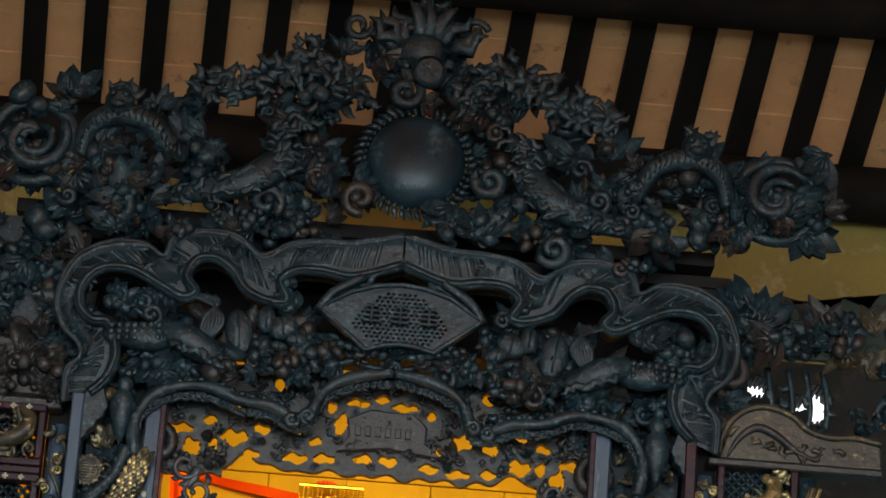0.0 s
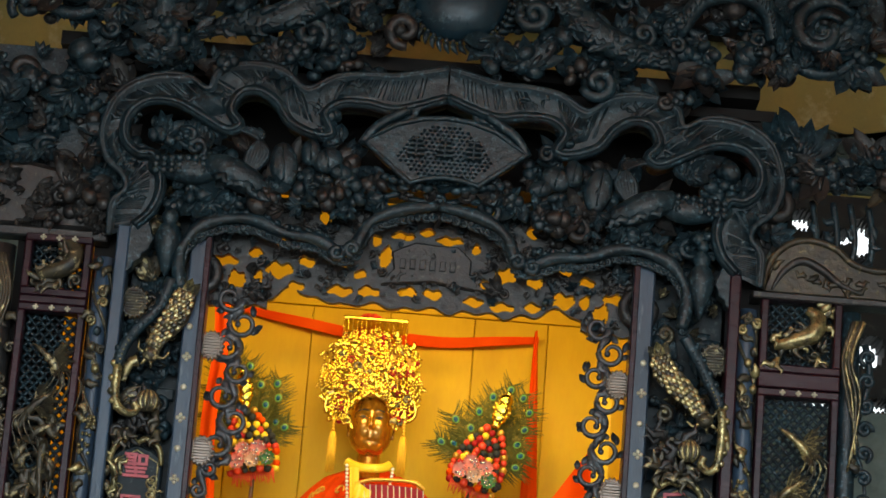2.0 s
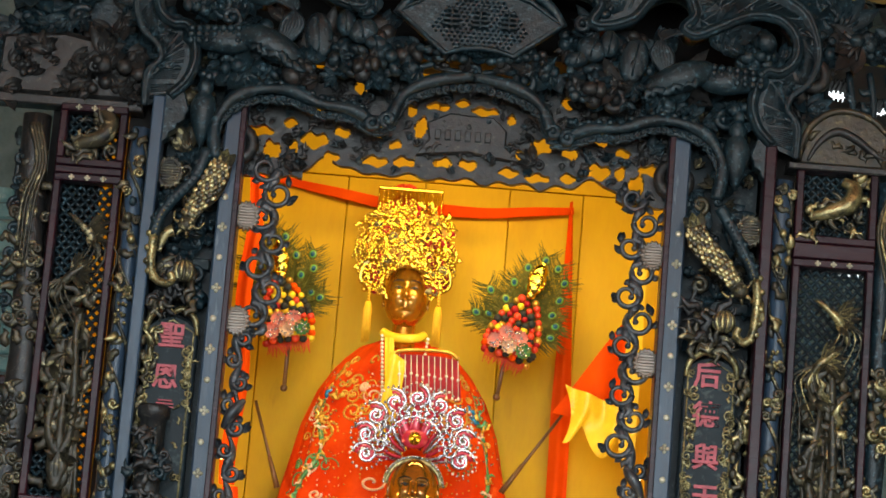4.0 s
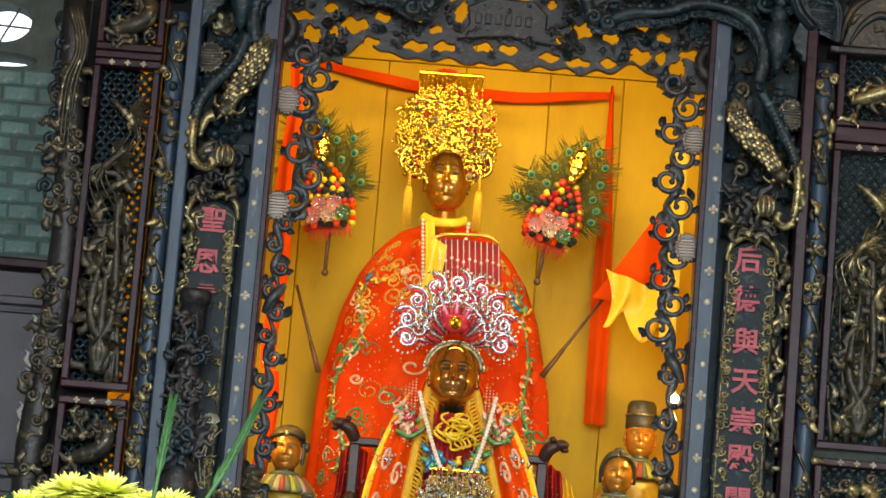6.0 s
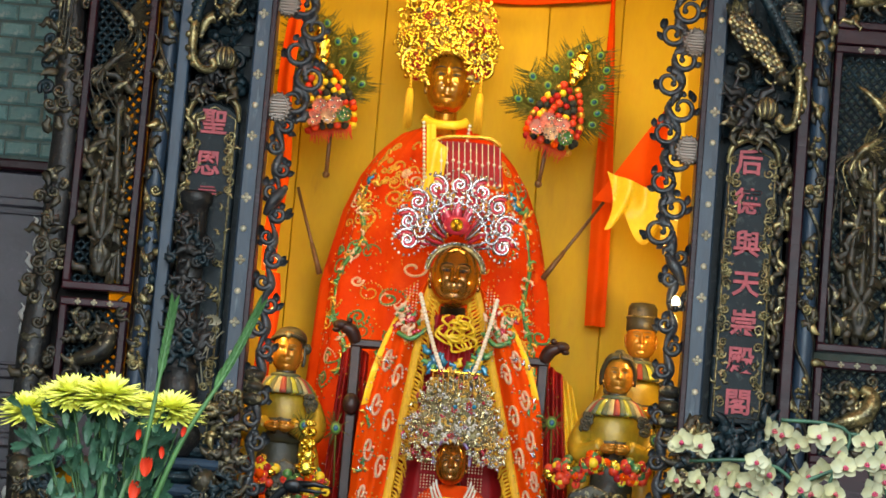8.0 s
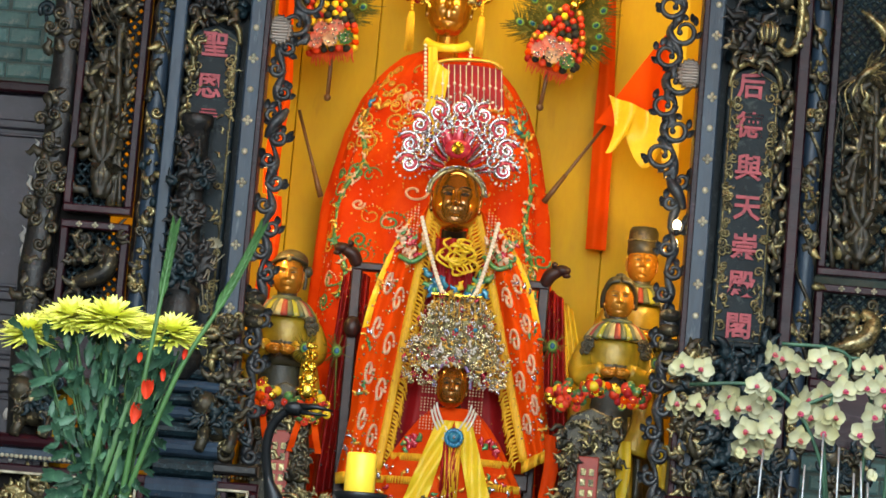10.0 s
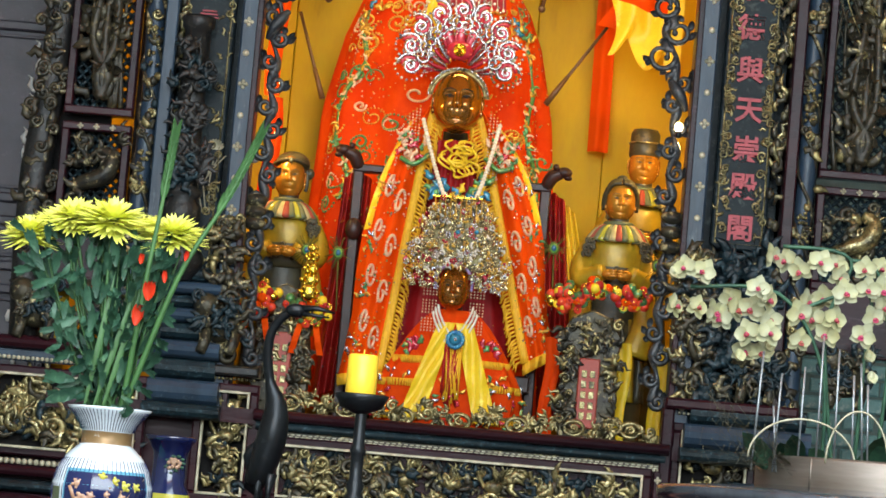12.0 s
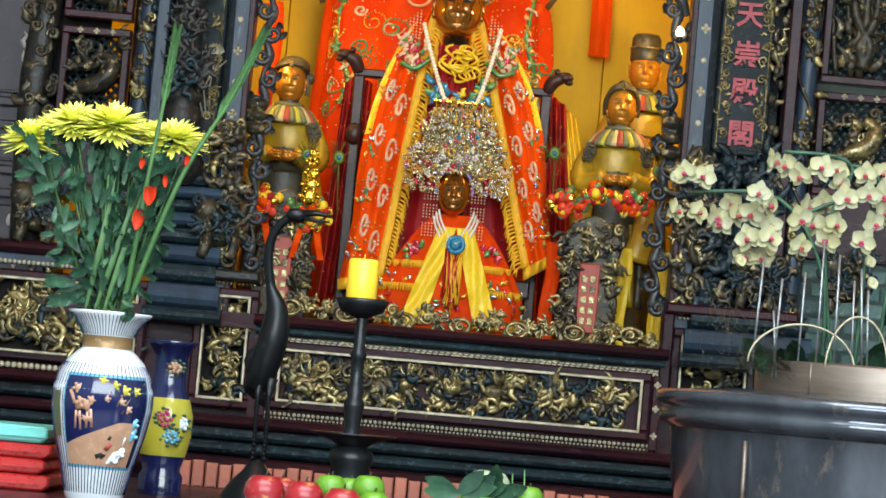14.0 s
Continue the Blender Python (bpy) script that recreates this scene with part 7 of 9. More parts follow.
g = Geo()
n = 0
while n < 900:
    x, z = R.uniform(-0.22, 0.155), R.uniform(2.33, 2.645)
    e = x + 0.033
    if abs(e) > dome_half(z) * R.uniform(0.94, 1.06) or (e / 0.06) ** 2 + ((z - 2.33) / 0.085) ** 2 < 1:
        continue
    n += 1
    yy = 10.25 - 0.06 * max(0, 1 - (e / 0.19) ** 2) + R.uniform(-0.015, 0.015)
    k, q = R.random(), R.uniform(0.6, 1.4)
    m = R.choice((0,) * 9 + (1,) * 2 + (2, 2, 3, 3, 4))
    if k < 0.4:
        g.ball((x, yy, z), 0.0045 * q, m, 6, 4)
    elif k < 0.75:
        flame_leaf(g, (x, z), R.uniform(0, 6.28), 0.02 * q, 0.009, R, yy, m)
    else:
        for j in range(5):
            b = 1.257 * j
            g.ball((x + 0.0075 * math.cos(b), yy - 0.003, z + 0.0075 * math.sin(b)), (0.0042, 0.002, 0.0042), m, 6, 4)
part("sequin_dome", g, [CHAMPAGNE, PEARL, SILVER, GOLD_THREAD, PINK_GEM], crown, "champagne foil leaves and white sequins")
g = Geo().prism([(-0.033 - dome_half(z) * 0.85, z) for z in (2.4, 2.45, 2.52, 2.6, 2.64)] + [(-0.033 + dome_half(z) * 0.85, z) for z in (2.64, 2.6, 2.52, 2.45, 2.4)], 10.262, 10.285, 0, 0.004)
part("backing_plate", g, GILT, crown)
for e, z in ((-0.035, 2.525), (0.03, 2.53)):
    g = Geo().ball((e, 10.175, z), 0.008, 0, 9, 6)
    part("blue_stone", g, BLUE_GEM, crown)
for i in range(10):
    x = -0.122 + 0.0178 * i
    g = Geo()
    g.tube([(x, 10.19, 2.645), (x + 0.003, 10.175, 2.57 + 0.006 * abs(i - 4.5))], 0.0022, 5)
    g.ball((x + 0.003, 10.175, 2.568 + 0.006 * abs(i - 4.5)), 0.0045, 0, 7, 5)
    part("gold_string", g, GOLD_THREAD, crown)
g = Geo().box((-0.132, 10.185, 2.642), (0.042, 10.29, 2.65), 0, 0.003)
part("gold_cap", g, BRIGHT_GOLD, crown)
g = Geo()
for j in range(34):
    a = math.pi * (-0.05 + 1.1 * j / 33)
    g.ball((-0.034 + 0.064 * math.cos(a), 10.225, 2.345 + 0.075 * math.sin(a)), 0.0055, 0, 7, 5)
part("bead_edge", g, [VIOLET_BEAD], crown, "arch of violet pearls")
for s in (-1, 1):
    g = Geo()
    for k in range(5):
        for j in range(18):
            g.ball((-0.03 + s * (0.06 + 0.011 * k), 10.23, 2.36 - 0.0105 * j), 0.0032, 0 if j % 6 else 1, 5, 4)
    part("bead_pendant", g, [PALE_THREAD, PINK_GEM], crown)


# ---- attendants, chair, fans, ribbons and tablets in the niche ----
def attendant(name, x, y, face_z, w, label, hat, lean=0.0):
    """A painted wooden attendant in an olive robe with a striped fan collar; one plain mesh."""
    g = Geo()
    h = w * 1.5
    head(g, (x, y, face_z), w, h, 0, 3)
    sh = face_z - h * 0.58
    low = max(sh - 0.62, NF)
    g.lathe([(w * 0.36, 0.05), (w * 0.34, 0.0), (w * 0.42, -0.02)], (x, y + 0.012, sh), 14, 3)
    g.lathe([(0.125, NF), (0.13, low + 0.02), (0.105, sh - 0.34), (0.092, sh - 0.22), (0.1, sh - 0.15), (0.106, sh - 0.1), (0.092, sh - 0.05), (0.055, sh - 0.01), (0.04, sh)], (x, y + 0.035, 0), 28, 1, mats=[3, 3, 3, 3, 1, 1, 1, 1], squash=0.76)
    for e in (-1, 1):
        p = smooth_path([(x + e * 0.085, y + 0.03, sh - 0.06), (x + e * 0.12, y + 0.0, sh - 0.15), (x + e * 0.11, y - 0.05, sh - 0.2), (x + e * 0.045, y - 0.1, sh - 0.175)], 6)
        g.tube(p, [0.028 + 0.012 * math.sin(math.pi * i / (len(p) - 1)) for i in range(len(p))], 12, 1)
        q = smooth_path([(x + e * 0.1, y - 0.03, sh - 0.23), (x + e * 0.112, y - 0.05, sh - 0.34), (x + e * 0.085, y - 0.07, sh - 0.46)], 5)
        g.tube(q, [0.03 + 0.002 * i for i in range(len(q))], 10, 1, 0.5)
        g.ball((x + e * 0.022, y - 0.125, sh - 0.185), (0.032, 0.022, 0.02), 0, 10, 7)
        for j in range(3):
            g.tube([(x + e * 0.03, y - 0.14, sh - 0.176 - 0.009 * j), (x + e * 0.002, y - 0.147, sh - 0.172 - 0.009 * j)], 0.005, 6, 0)
        for j in range(6):
            scroll(g, (x + e * (0.09 + 0.01 * (j % 3)), sh - 0.07 - 0.02 * (j // 2)), 0.014, 0.005, R, y - 0.035, 3)
    n = 15
    for j in range(n):
        a = math.pi * (1.0 + (j + 0.5) / n)
        dx, dy = math.cos(a), math.sin(a)
        q = [(x + 0.045 * dx, y + 0.012 + 0.036 * dy, sh + 0.0), (x + 0.077 * dx, y + 0.02 + 0.07 * dy, sh - 0.02), (x + 0.104 * dx, y + 0.026 + 0.092 * dy, sh - 0.062)]
        q = smooth_path(q, 3)
        g.tube(q, [0.006 + 0.009 * i / (len(q) - 1) for i in range(len(q))], 7, (2, 5, 4, 2, 6)[j % 5], 0.5)
    g.tube([(x + 0.046 * math.cos(t), y + 0.014 + 0.04 * math.sin(t), sh + 0.004) for t in [6.283 * i / 20 for i in range(20)]], 0.009, 7, 2, closed=True)
    g.lathe([(0.1, 0.035), (0.108, 0.03), (0.112, -0.03), (0.102, -0.036)], (x, y + 0.03, sh - 0.2), 28, 3, squash=0.76)
    for j in range(15):
        t = math.pi * (1.04 + 0.92 * j / 14)
        scroll(g, (x + 0.11 * math.cos(t), sh - 0.185 + 0.025 * math.sin(j * 2.0)), 0.013, 0.0045, R, y + 0.028 + 0.088 * math.sin(t), 3 if j % 4 else 7)
    for j in range(9):
        t = math.pi * (1.06 + 0.11 * j)
        q = [(x + 0.1 * math.cos(t), y + 0.03 + 0.08 * math.sin(t), sh - 0.33), (x + (0.112 + 0.01 * (j % 2)) * math.cos(t + 0.06), y + 0.03 + 0.092 * math.sin(t), sh - 0.47), (x + 0.126 * math.cos(t), y + 0.03 + 0.1 * math.sin(t), max(sh - 0.62, NF + 0.01))]
        g.tube(smooth_path(q, 4), [0.006 + 0.0012 * i for i in range(9)], 7, 3 if j % 3 else 1, 0.6)
    if hat == "cap":
        # soft cap with an upturned band and side lappets, bared forehead
        g.ball((x + 0.004, y + 0.03, face_z + h * 0.32), (w * 0.6, w * 0.54, h * 0.3), 3, 20, 12)
        band = [(x + w * 0.57 * math.cos(t), y + 0.012 + w * 0.5 * math.sin(t), face_z + h * (0.38 - 0.1 * math.cos(t) ** 2)) for t in [math.pi * (0.95 + 1.1 * i / 18) for i in range(19)]]
        g.tube(band, w * 0.07, 8, 3, 1.2)
        g.ball((x, y - w * 0.46, face_z + h * 0.36), (w * 0.09, w * 0.05, w * 0.12), 7, 10, 7)
        for e in (-1, 1):
            g.ball((x + e * w * 0.66, y + 0.03, face_z + h * 0.12), (w * 0.16, w * 0.14, h * 0.13), 3, 10, 7)
            g.tube(smooth_path([(x + e * w * 0.56, y + 0.02, face_z + h * 0.2), (x + e * w * 0.6, y + 0.02, face_z - h * 0.1), (x + e * w * 0.56, y + 0.02, face_z - h * 0.3)]), w * 0.06, 7, 3)
    elif hat == "hat":
        # flat-fronted court hat: low band before a taller crown
        g.lathe([(w * 0.5, -0.005), (w * 0.54, 0.0), (w * 0.54, 0.045), (w * 0.5, 0.05)], (x, y + 0.008, face_z + h * 0.2), 24, 3)
        g.lathe([(w * 0.5, 0.04), (w * 0.51, 0.06), (w * 0.5, 0.085), (w * 0.42, 0.1), (w * 0.15, 0.105), (0.0, 0.106)], (x, y + 0.022, face_z + h * 0.2), 24, 3)
        g.tube([(x + w * 0.545 * math.cos(t), y + 0.008 + w * 0.545 * math.sin(t), face_z + h * 0.2 + 0.047) for t in [6.283 * i / 26 for i in range(26)]], 0.0035, 6, 7, closed=True)
    else:
        # parted hair drawn down over the ears
        g.ball((x, y + 0.03, face_z + h * 0.17), (w * 0.58, w * 0.54, h * 0.4), 3, 20, 12)
        for e in (-1, 1):
            for j in range(5):
                q = smooth_path([(x + e * w * 0.02, y - w * 0.42 + 0.004 * j, face_z + h * (0.4 + 0.02 * j)), (x + e * w * 0.36, y - w * 0.36 + 0.006 * j, face_z + h * (0.34 + 0.02 * j)), (x + e * w * (0.55 + 0.01 * j), y - w * 0.1 + 0.006 * j, face_z + h * 0.1), (x + e * w * 0.58, y + 0.01 + 0.006 * j, face_z - h * 0.22)], 4)
                g.tube(q, w * 0.07, 7, 3, 0.8)
        g.ball((x, y + 0.01, face_z + h * 0.52), (w * 0.2, w * 0.2, h * 0.1), 3, 12, 8)
    return solo(name, g, [STATUE_TAN, GREEN_ROBE, COLLAR_GREEN, HAIR_PAINT, RED_TABLET, CREAM_PAINT, YELLOW_GLAZE, GILT], (x, y, NF), label, "statue", "attendant statues")


attendant("attendant_statue", -0.645, 10.45, 2.695, 0.102, "painted wooden attendant in olive robe and winged cap", "cap")
attendant("attendant_statue", 0.528, 10.4, 2.705, 0.1, "painted wooden attendant in olive robe with bound hair", "hair")
attendant("attendant_statue", 0.618, 10.75, 2.88, 0.106, "painted wooden attendant in a tall dark hat", "hat")

# armchair of the middle statue
chair = thing("throne_chair", (-0.08, 10.45, NF), "dark wooden throne with beast-headed arms", "chair")
for s, x in ((-1, -0.405), (1, 0.262)):
    zt = 2.79 if s < 0 else 2.775
    g = Geo().box((x - 0.019, 10.46, NF), (x + 0.019, 10.495, zt - 0.03), 0, 0.005)
    part("arm_post", g, RED_WOOD, chair)
    g = Geo().box((min(x - s * 0.1, x + s * 0.02), 10.455, zt - 0.055), (max(x - s * 0.1, x + s * 0.02), 10.5, zt - 0.025), 0, 0.006)
    p = smooth_path([(x + s * 0.0, 10.47, zt - 0.04), (x + s * 0.02, 10.46, zt + 0.0), (x + s * 0.055, 10.45, zt + 0.015)], 4)
    g.tube(p, [0.02, 0.022, 0.024, 0.025, 0.025, 0.024, 0.022, 0.02, 0.016], 9)
    g.ball((x + s * 0.06, 10.45, zt + 0.018), (0.03, 0.022, 0.02), 0, 10, 6)
    g.ball((x + s * 0.03, 10.445, zt + 0.035), 0.012, 0, 8, 5)
    g.ball((x + s * 0.075, 10.45, zt + 0.0), (0.016, 0.016, 0.01), 0, 8, 5)
    arm = part("beast_arm", g, RED_WOOD, chair)
    g = Geo().ball((x, 10.445, zt - 0.26), (0.03, 0.025, 0.04), 0, 10, 7)
    part("knob", g, RED_WOOD, chair)
g = Geo().box((-0.4, 10.42, 2.0), (0.26, 10.9, 2.06), 0, 0.006)
part("seat", g, RED_WOOD, chair)
for x in (-0.4, 0.22):
    g = Geo().box((x, 10.86, NF), (x + 0.04, 10.9, 2.0), 0, 0.004)
    part("leg", g, RED_WOOD, chair)


def feather_fan(base, spread, label, pole_foot, mirror):
    """Peacock fan: a cone of pompons, a spray of feathers behind it, a gold finial and a pole."""
    x, y, z = base
    fan = thing("peacock_fan", (pole_foot[0], pole_foot[1], pole_foot[2]), label, "fan", "peacock fans")
    for i, (a, ln) in enumerate(spread):
        ln *= 0.86
        g = Geo()
        d = Vector((math.cos(a), 0.02, math.sin(a)))
        s = Vector((-math.sin(a), 0, math.cos(a)))
        b = Vector((x, y + 0.05 + 0.004 * (i % 3), z))
        tip = b + d * ln
        g.tube([b, b + d * ln * 0.5, tip], [0.003, 0.0025, 0.0015], 4, 0)
        for j in range(54):
            t = 0.15 + 0.88 * j / 54
            c = b + d * (ln * min(t, 1.0))
            wdt = 0.07 * math.sin(math.pi * min(1, 0.25 + t * 0.5)) * R.uniform(0.6, 1.3)
            for e in (-1, 1):
                w = (s * e + d * R.uniform(0.5, 1.0)).normalized()
                g.tube([c, c + w * wdt * 0.6 + Vector((0, R.uniform(-0.004, 0.004), 0)), c + w * wdt + d * 0.01], [0.0022, 0.0018, 0.0006], 3, 0)
        e = tip - d * 0.02
        for rr, m, dy in ((0.021, 1, 0), (0.0155, 2, 0.003), (0.0105, 3, 0.006), (0.006, 3, 0.008)):
            g.ball(e + Vector((0, -dy - 0.003, 0)), (rr * 0.85, 0.003, rr), m, 10, 5, Euler((0, math.pi / 2 - a, 0)).to_matrix())
        part("feather", g, [FEATHER, FEATHER, EYE_GREEN, EYE_BLUE], fan, "peacock feather with blue-green eye")
    ax = Vector((mirror * 0.33, 0, 1)).normalized()
    sd = Vector((ax.z, 0, -ax.x))
    c0 = Vector((x, y, z)) - ax * 0.09
    for k in range(12):
        t = k / 12
        wid = 0.014 + 0.078 * math.sin(math.pi * min(1, 0.34 + 0.66 * t))
        for j in range(max(2, int(wid / 0.011))):
            q = -wid + 2 * wid * j / max(1, int(wid / 0.011) - 1)
            p = c0 + ax * (0.25 * t) + sd * q + Vector((0, -0.05 * math.sqrt(max(0, 1 - (q / wid) ** 2)) + R.uniform(-0.006, 0.006), R.uniform(-0.005, 0.005)))
            g = Geo().ball(p, R.uniform(0.012, 0.017), 0, 8, 5)
            m = R.choice((RED_PETAL, RED_PETAL, BLACK_FELT, GOLD_THREAD, BLACK_FELT, YELLOW_CLOTH, DEEP_RED, ORANGE_CLOTH))
            part("pompon", g, m, fan)
    for j, m in ((0, PINK_SILK), (1, PINK_SILK), (2, PALE_THREAD), (3, PINK_SILK), (4, GREEN_SEQUIN)):
        g = Geo()
        c = c0 + ax * (0.03 + 0.04 * (j % 2)) + sd * ((j - 2) * 0.028) + Vector((0, -0.07, 0))
        for i in range(12):
            a = 0.52 * i
            g.leaf(c, (math.cos(a), -0.35, math.sin(a)), 0.036, 0.02, 0, 0.2, thick=0.002)
        for i in range(10):
            g.ball(c + Vector((R.uniform(-0.02, 0.02), -0.012, R.uniform(-0.02, 0.02))), 0.0045, 1, 6, 4)
        part("silk_flower", g, [m, SILVER], fan)
    g = Geo()
    f = c0 + ax * 0.25
    for t, r in ((0.0, 0.018), (0.03, 0.03), (0.06, 0.036), (0.095, 0.027), (0.125, 0.01)):
        g.ball(f + ax * t + Vector((0, -0.02, 0)), (r, r * 0.6, r), 0, 12, 7)
    for j in range(10):
        a = 0.628 * j
        g.ball(f + ax * 0.055 + sd * (0.03 * math.cos(a)) + Vector((0, -0.03, 0.03 * math.sin(a))), 0.007, 0, 7, 5)
    part("gold_finial", g, BRIGHT_GOLD, fan)
    g = Geo()
    for j in range(34):
        q = -0.075 + 0.15 * j / 33
        p = c0 + sd * q + Vector((0, -0.02, 0))
        g.tube([p, p - ax * 0.02, p - ax * R.uniform(0.035, 0.06) + sd * R.uniform(-0.008, 0.008)], [0.0022, 0.0018, 0.001], 4)
    part("red_fringe", g, RED_PETAL, fan)
    g = Geo().tube([c0, Vector(pole_foot)], 0.008, 7)
    g.ball(pole_foot, 0.014, 0, 8, 6)
    part("pole", g, STAFF, fan)


feather_fan((0.248, 10.78, 3.665), [(radians(a), (ln + 0.02) / 0.86) for a, ln in ((72, 0.316), (83, 0.272), (140, 0.13), (106, 0.15), (35, 0.165), (4, 0.135), (94, 0.21), (62, 0.31), (52, 0.28), (120, 0.2), (150, 0.17), (20, 0.16), (78, 0.2), (44, 0.22))],
            "peacock feather fan with red and black pompons and gilt finial", (0.2, 10.8, 3.43), 1)
feather_fan((-0.6, 10.78, 3.66), [(radians(a), (ln + 0.02) / 0.86) for a, ln in ((116, 0.33), (104, 0.34), (96, 0.32), (87, 0.25), (78, 0.18), (55, 0.14), (68, 0.22), (142, 0.2), (128, 0.28), (110, 0.22), (74, 0.27), (40, 0.15))],
            "peacock feather fan with red, green and pink pompons", (-0.585, 10.8, 3.4), -0.6)
for x0, z0, x1, z1 in ((-0.69, 3.36, -0.58, 3.04), (0.45, 3.4, 0.245, 3.09)):
    g = Geo().tube([(x0, 10.9, z0), ((x0 + x1) / 2, 10.89, (z0 + z1) / 2), (x1, 10.88, z1)], [0.006, 0.006, 0.007], 8)
    g.tube([(x1 + (x0 - x1) * 0.35, 10.885, z1 + (z0 - z1) * 0.35), (x1, 10.88, z1)], [0.008, 0.011], 8)
    solo("wooden_staff", g, STAFF, (x1, 10.88, z1), "slim dark wooden staff leaning on the yellow boards", "staff", "staffs")

# red ribbon, hanging sash, flag
g = Geo().sheet(lambda u, v: (-0.72 + 1.17 * u, 11.17 + 0.01 * math.sin(u * 20), 4.3 - 0.055 * math.sin(math.pi * min(1, u * 0.95)) - (0.045 - 0.018 * abs(2 * u - 1) ** 2) * v - 0.03 * u), 60, 4, 0, 0.006)
solo("red_ribbon", g, ORANGE_CLOTH, (0, 11.17, 4.25), "long red-orange silk ribbon slung across yellow boards", "ribbon")
g = Geo().sheet(lambda u, v: (0.435 + 0.018 * v + (u - 0.4) * (0.012 + 0.065 * min(1, v * 1.6)), 11.12 + 0.012 * math.sin(u * 7 + 2 * v), 4.27 - 1.31 * v), 8, 30, 0, 0.006)
solo("hanging_banner", g, ORANGE_CLOTH, (0.45, 11.12, 2.97), "narrow red-orange sash hanging straight down", "ribbon")
flag = thing("pennant_flag", (0.55, 10.85, 3.2), "orange pennant with scalloped yellow border", "flag")
g = Geo().sheet(lambda u, v: (0.41 + 0.3 * u + 0.25 * v * (1 - u), 10.86 + 0.02 * math.sin(u * 8 + v * 5), 3.4 + 0.45 * u - (0.02 + 0.5 * u) * v), 24, 16, 0, 0.005)
part("field", g, ORANGE_CLOTH, flag)
g = Geo().sheet(lambda u, v: (0.45 + 0.22 * u + 0.03 * math.sin(v * 3), 10.8 + 0.015 * math.sin(u * 12 + v * 4), 3.5 - 0.07 * u - (0.12 + 0.1 * abs(math.cos(u * 5.0))) * v), 26, 12, 0, 0.005)
part("yellow_border", g, YELLOW_CLOTH, flag, "crumpled yellow satin border")
g = Geo().sheet(lambda u, v: (0.66 + 0.06 * u, 10.75 + 0.01 * math.sin(v * 9), 3.95 - 0.7 * v), 5, 14, 0, 0.005)
part("yellow_tail", g, YELLOW_CLOTH, flag)
# orange and red hangings glimpsed behind the openwork
for i, (x, z0, z1, m) in enumerate(((-0.77, 4.15, 3.0, ORANGE_CLOTH), (-0.765, 3.0, 2.05, RED_CLOTH))):
    g = Geo().sheet(lambda u, v: (x + 0.055 * u + 0.01 * math.sin(v * 12), 10.6 + 0.05 * i + 0.012 * math.sin(u * 7), z0 + (z1 - z0) * v), 6, 20, 0, 0.005)
    solo("red_hanging", g, m, (x, 10.6 + 0.05 * i, z1), "red-orange silk strip hanging beside the post", "hanging", "silk hangings")


def tablet(x, label):
    """Spirit tablet in a carved frame with a red face."""
    t = thing("spirit_tablet", (x, 10.2, NF), label, "tablet", "spirit tablets")
    g = Geo().prism([(x - 0.09, NF), (x + 0.09, NF), (x + 0.105, 2.0), (x + 0.085, 2.1), (x + 0.11, 2.2), (x + 0.07, 2.27), (x, 2.3), (x - 0.07, 2.27), (x - 0.11, 2.2), (x - 0.085, 2.1), (x - 0.105, 2.0)], 10.2, 10.24, 0, 0.006)
    fr = part("frame", g, GILT_DARK, t)
    g = Geo()
    carving(g, lambda a, b: abs(a - x) > 0.042 or b > 2.14, (x - 0.1, NF + 0.02, x + 0.1, 2.27), 60, 0.034, R, 10.195, (0, 0, 1), 0.02, 0.2)
    part("relief", g, [GILT_DARK, GILT], fr)
    g = Geo().box((x - 0.036, 10.175, NF + 0.04), (x + 0.036, 10.196, 2.13), 0, 0.004)
    f = part("face", g, RED_TABLET, t, "red painted face with gold bars")
    for k in range(2):
        for j in range(5):
            g = Geo().box((x - 0.024 + 0.028 * k, 10.171, 1.92 + 0.036 * j), (x - 0.006 + 0.028 * k, 10.1745, 1.944 + 0.036 * j), 0, 0.001)
            part("gilt_bar", g, GILT, f)
    return t


tablet(0.455, "carved gilded tablet with a red face on the altar")
tablet(-0.605, "dark carved tablet with a red face behind the crane")


def flower_bunch(x, y, z, label, w=0.09):
    b = thing("ribbon_rosette", (x, y, z - 0.08), label, "rosette", "ribbon rosettes")
    for k in range(34):
        a, q = R.uniform(0, 6.28), math.sqrt(R.random())
        c = Vector((x + w * q * math.cos(a), y - 0.03 * (1 - q), z + w * 0.8 * q * math.sin(a)))
        g = Geo().ball(c, R.uniform(0.013, 0.019), 0, 10, 7)
        for j in range(9):
            t = 0.698 * j + a
            g.ball(c + Vector((0.011 * math.cos(t), -0.007, 0.011 * math.sin(t))), 0.0042, 0, 6, 4)
        g.ball(c + Vector((0, -0.012, 0)), 0.005, 1, 7, 5)
        part("foil_flower", g, [R.choice((RED_PETAL, RED_PETAL, YELLOW_CLOTH, GREEN_SEQUIN, ORANGE_CLOTH, BRIGHT_GOLD, STEM, DEEP_RED)), R.choice((BRIGHT_GOLD, PINK_GEM))], b)
    for s in (-1, 1) if x < 0 else ():
        g = Geo().sheet(lambda u, v: (x + s * (0.02 + 0.03 * v) + 0.022 * (u - 0.5), y + 0.0 + 0.01 * math.sin(v * 8), z - 0.03 - 0.13 * v), 4, 10, 0, 0.004)
        part("ribbon_tail", g, ORANGE_CLOTH, b)
    return b


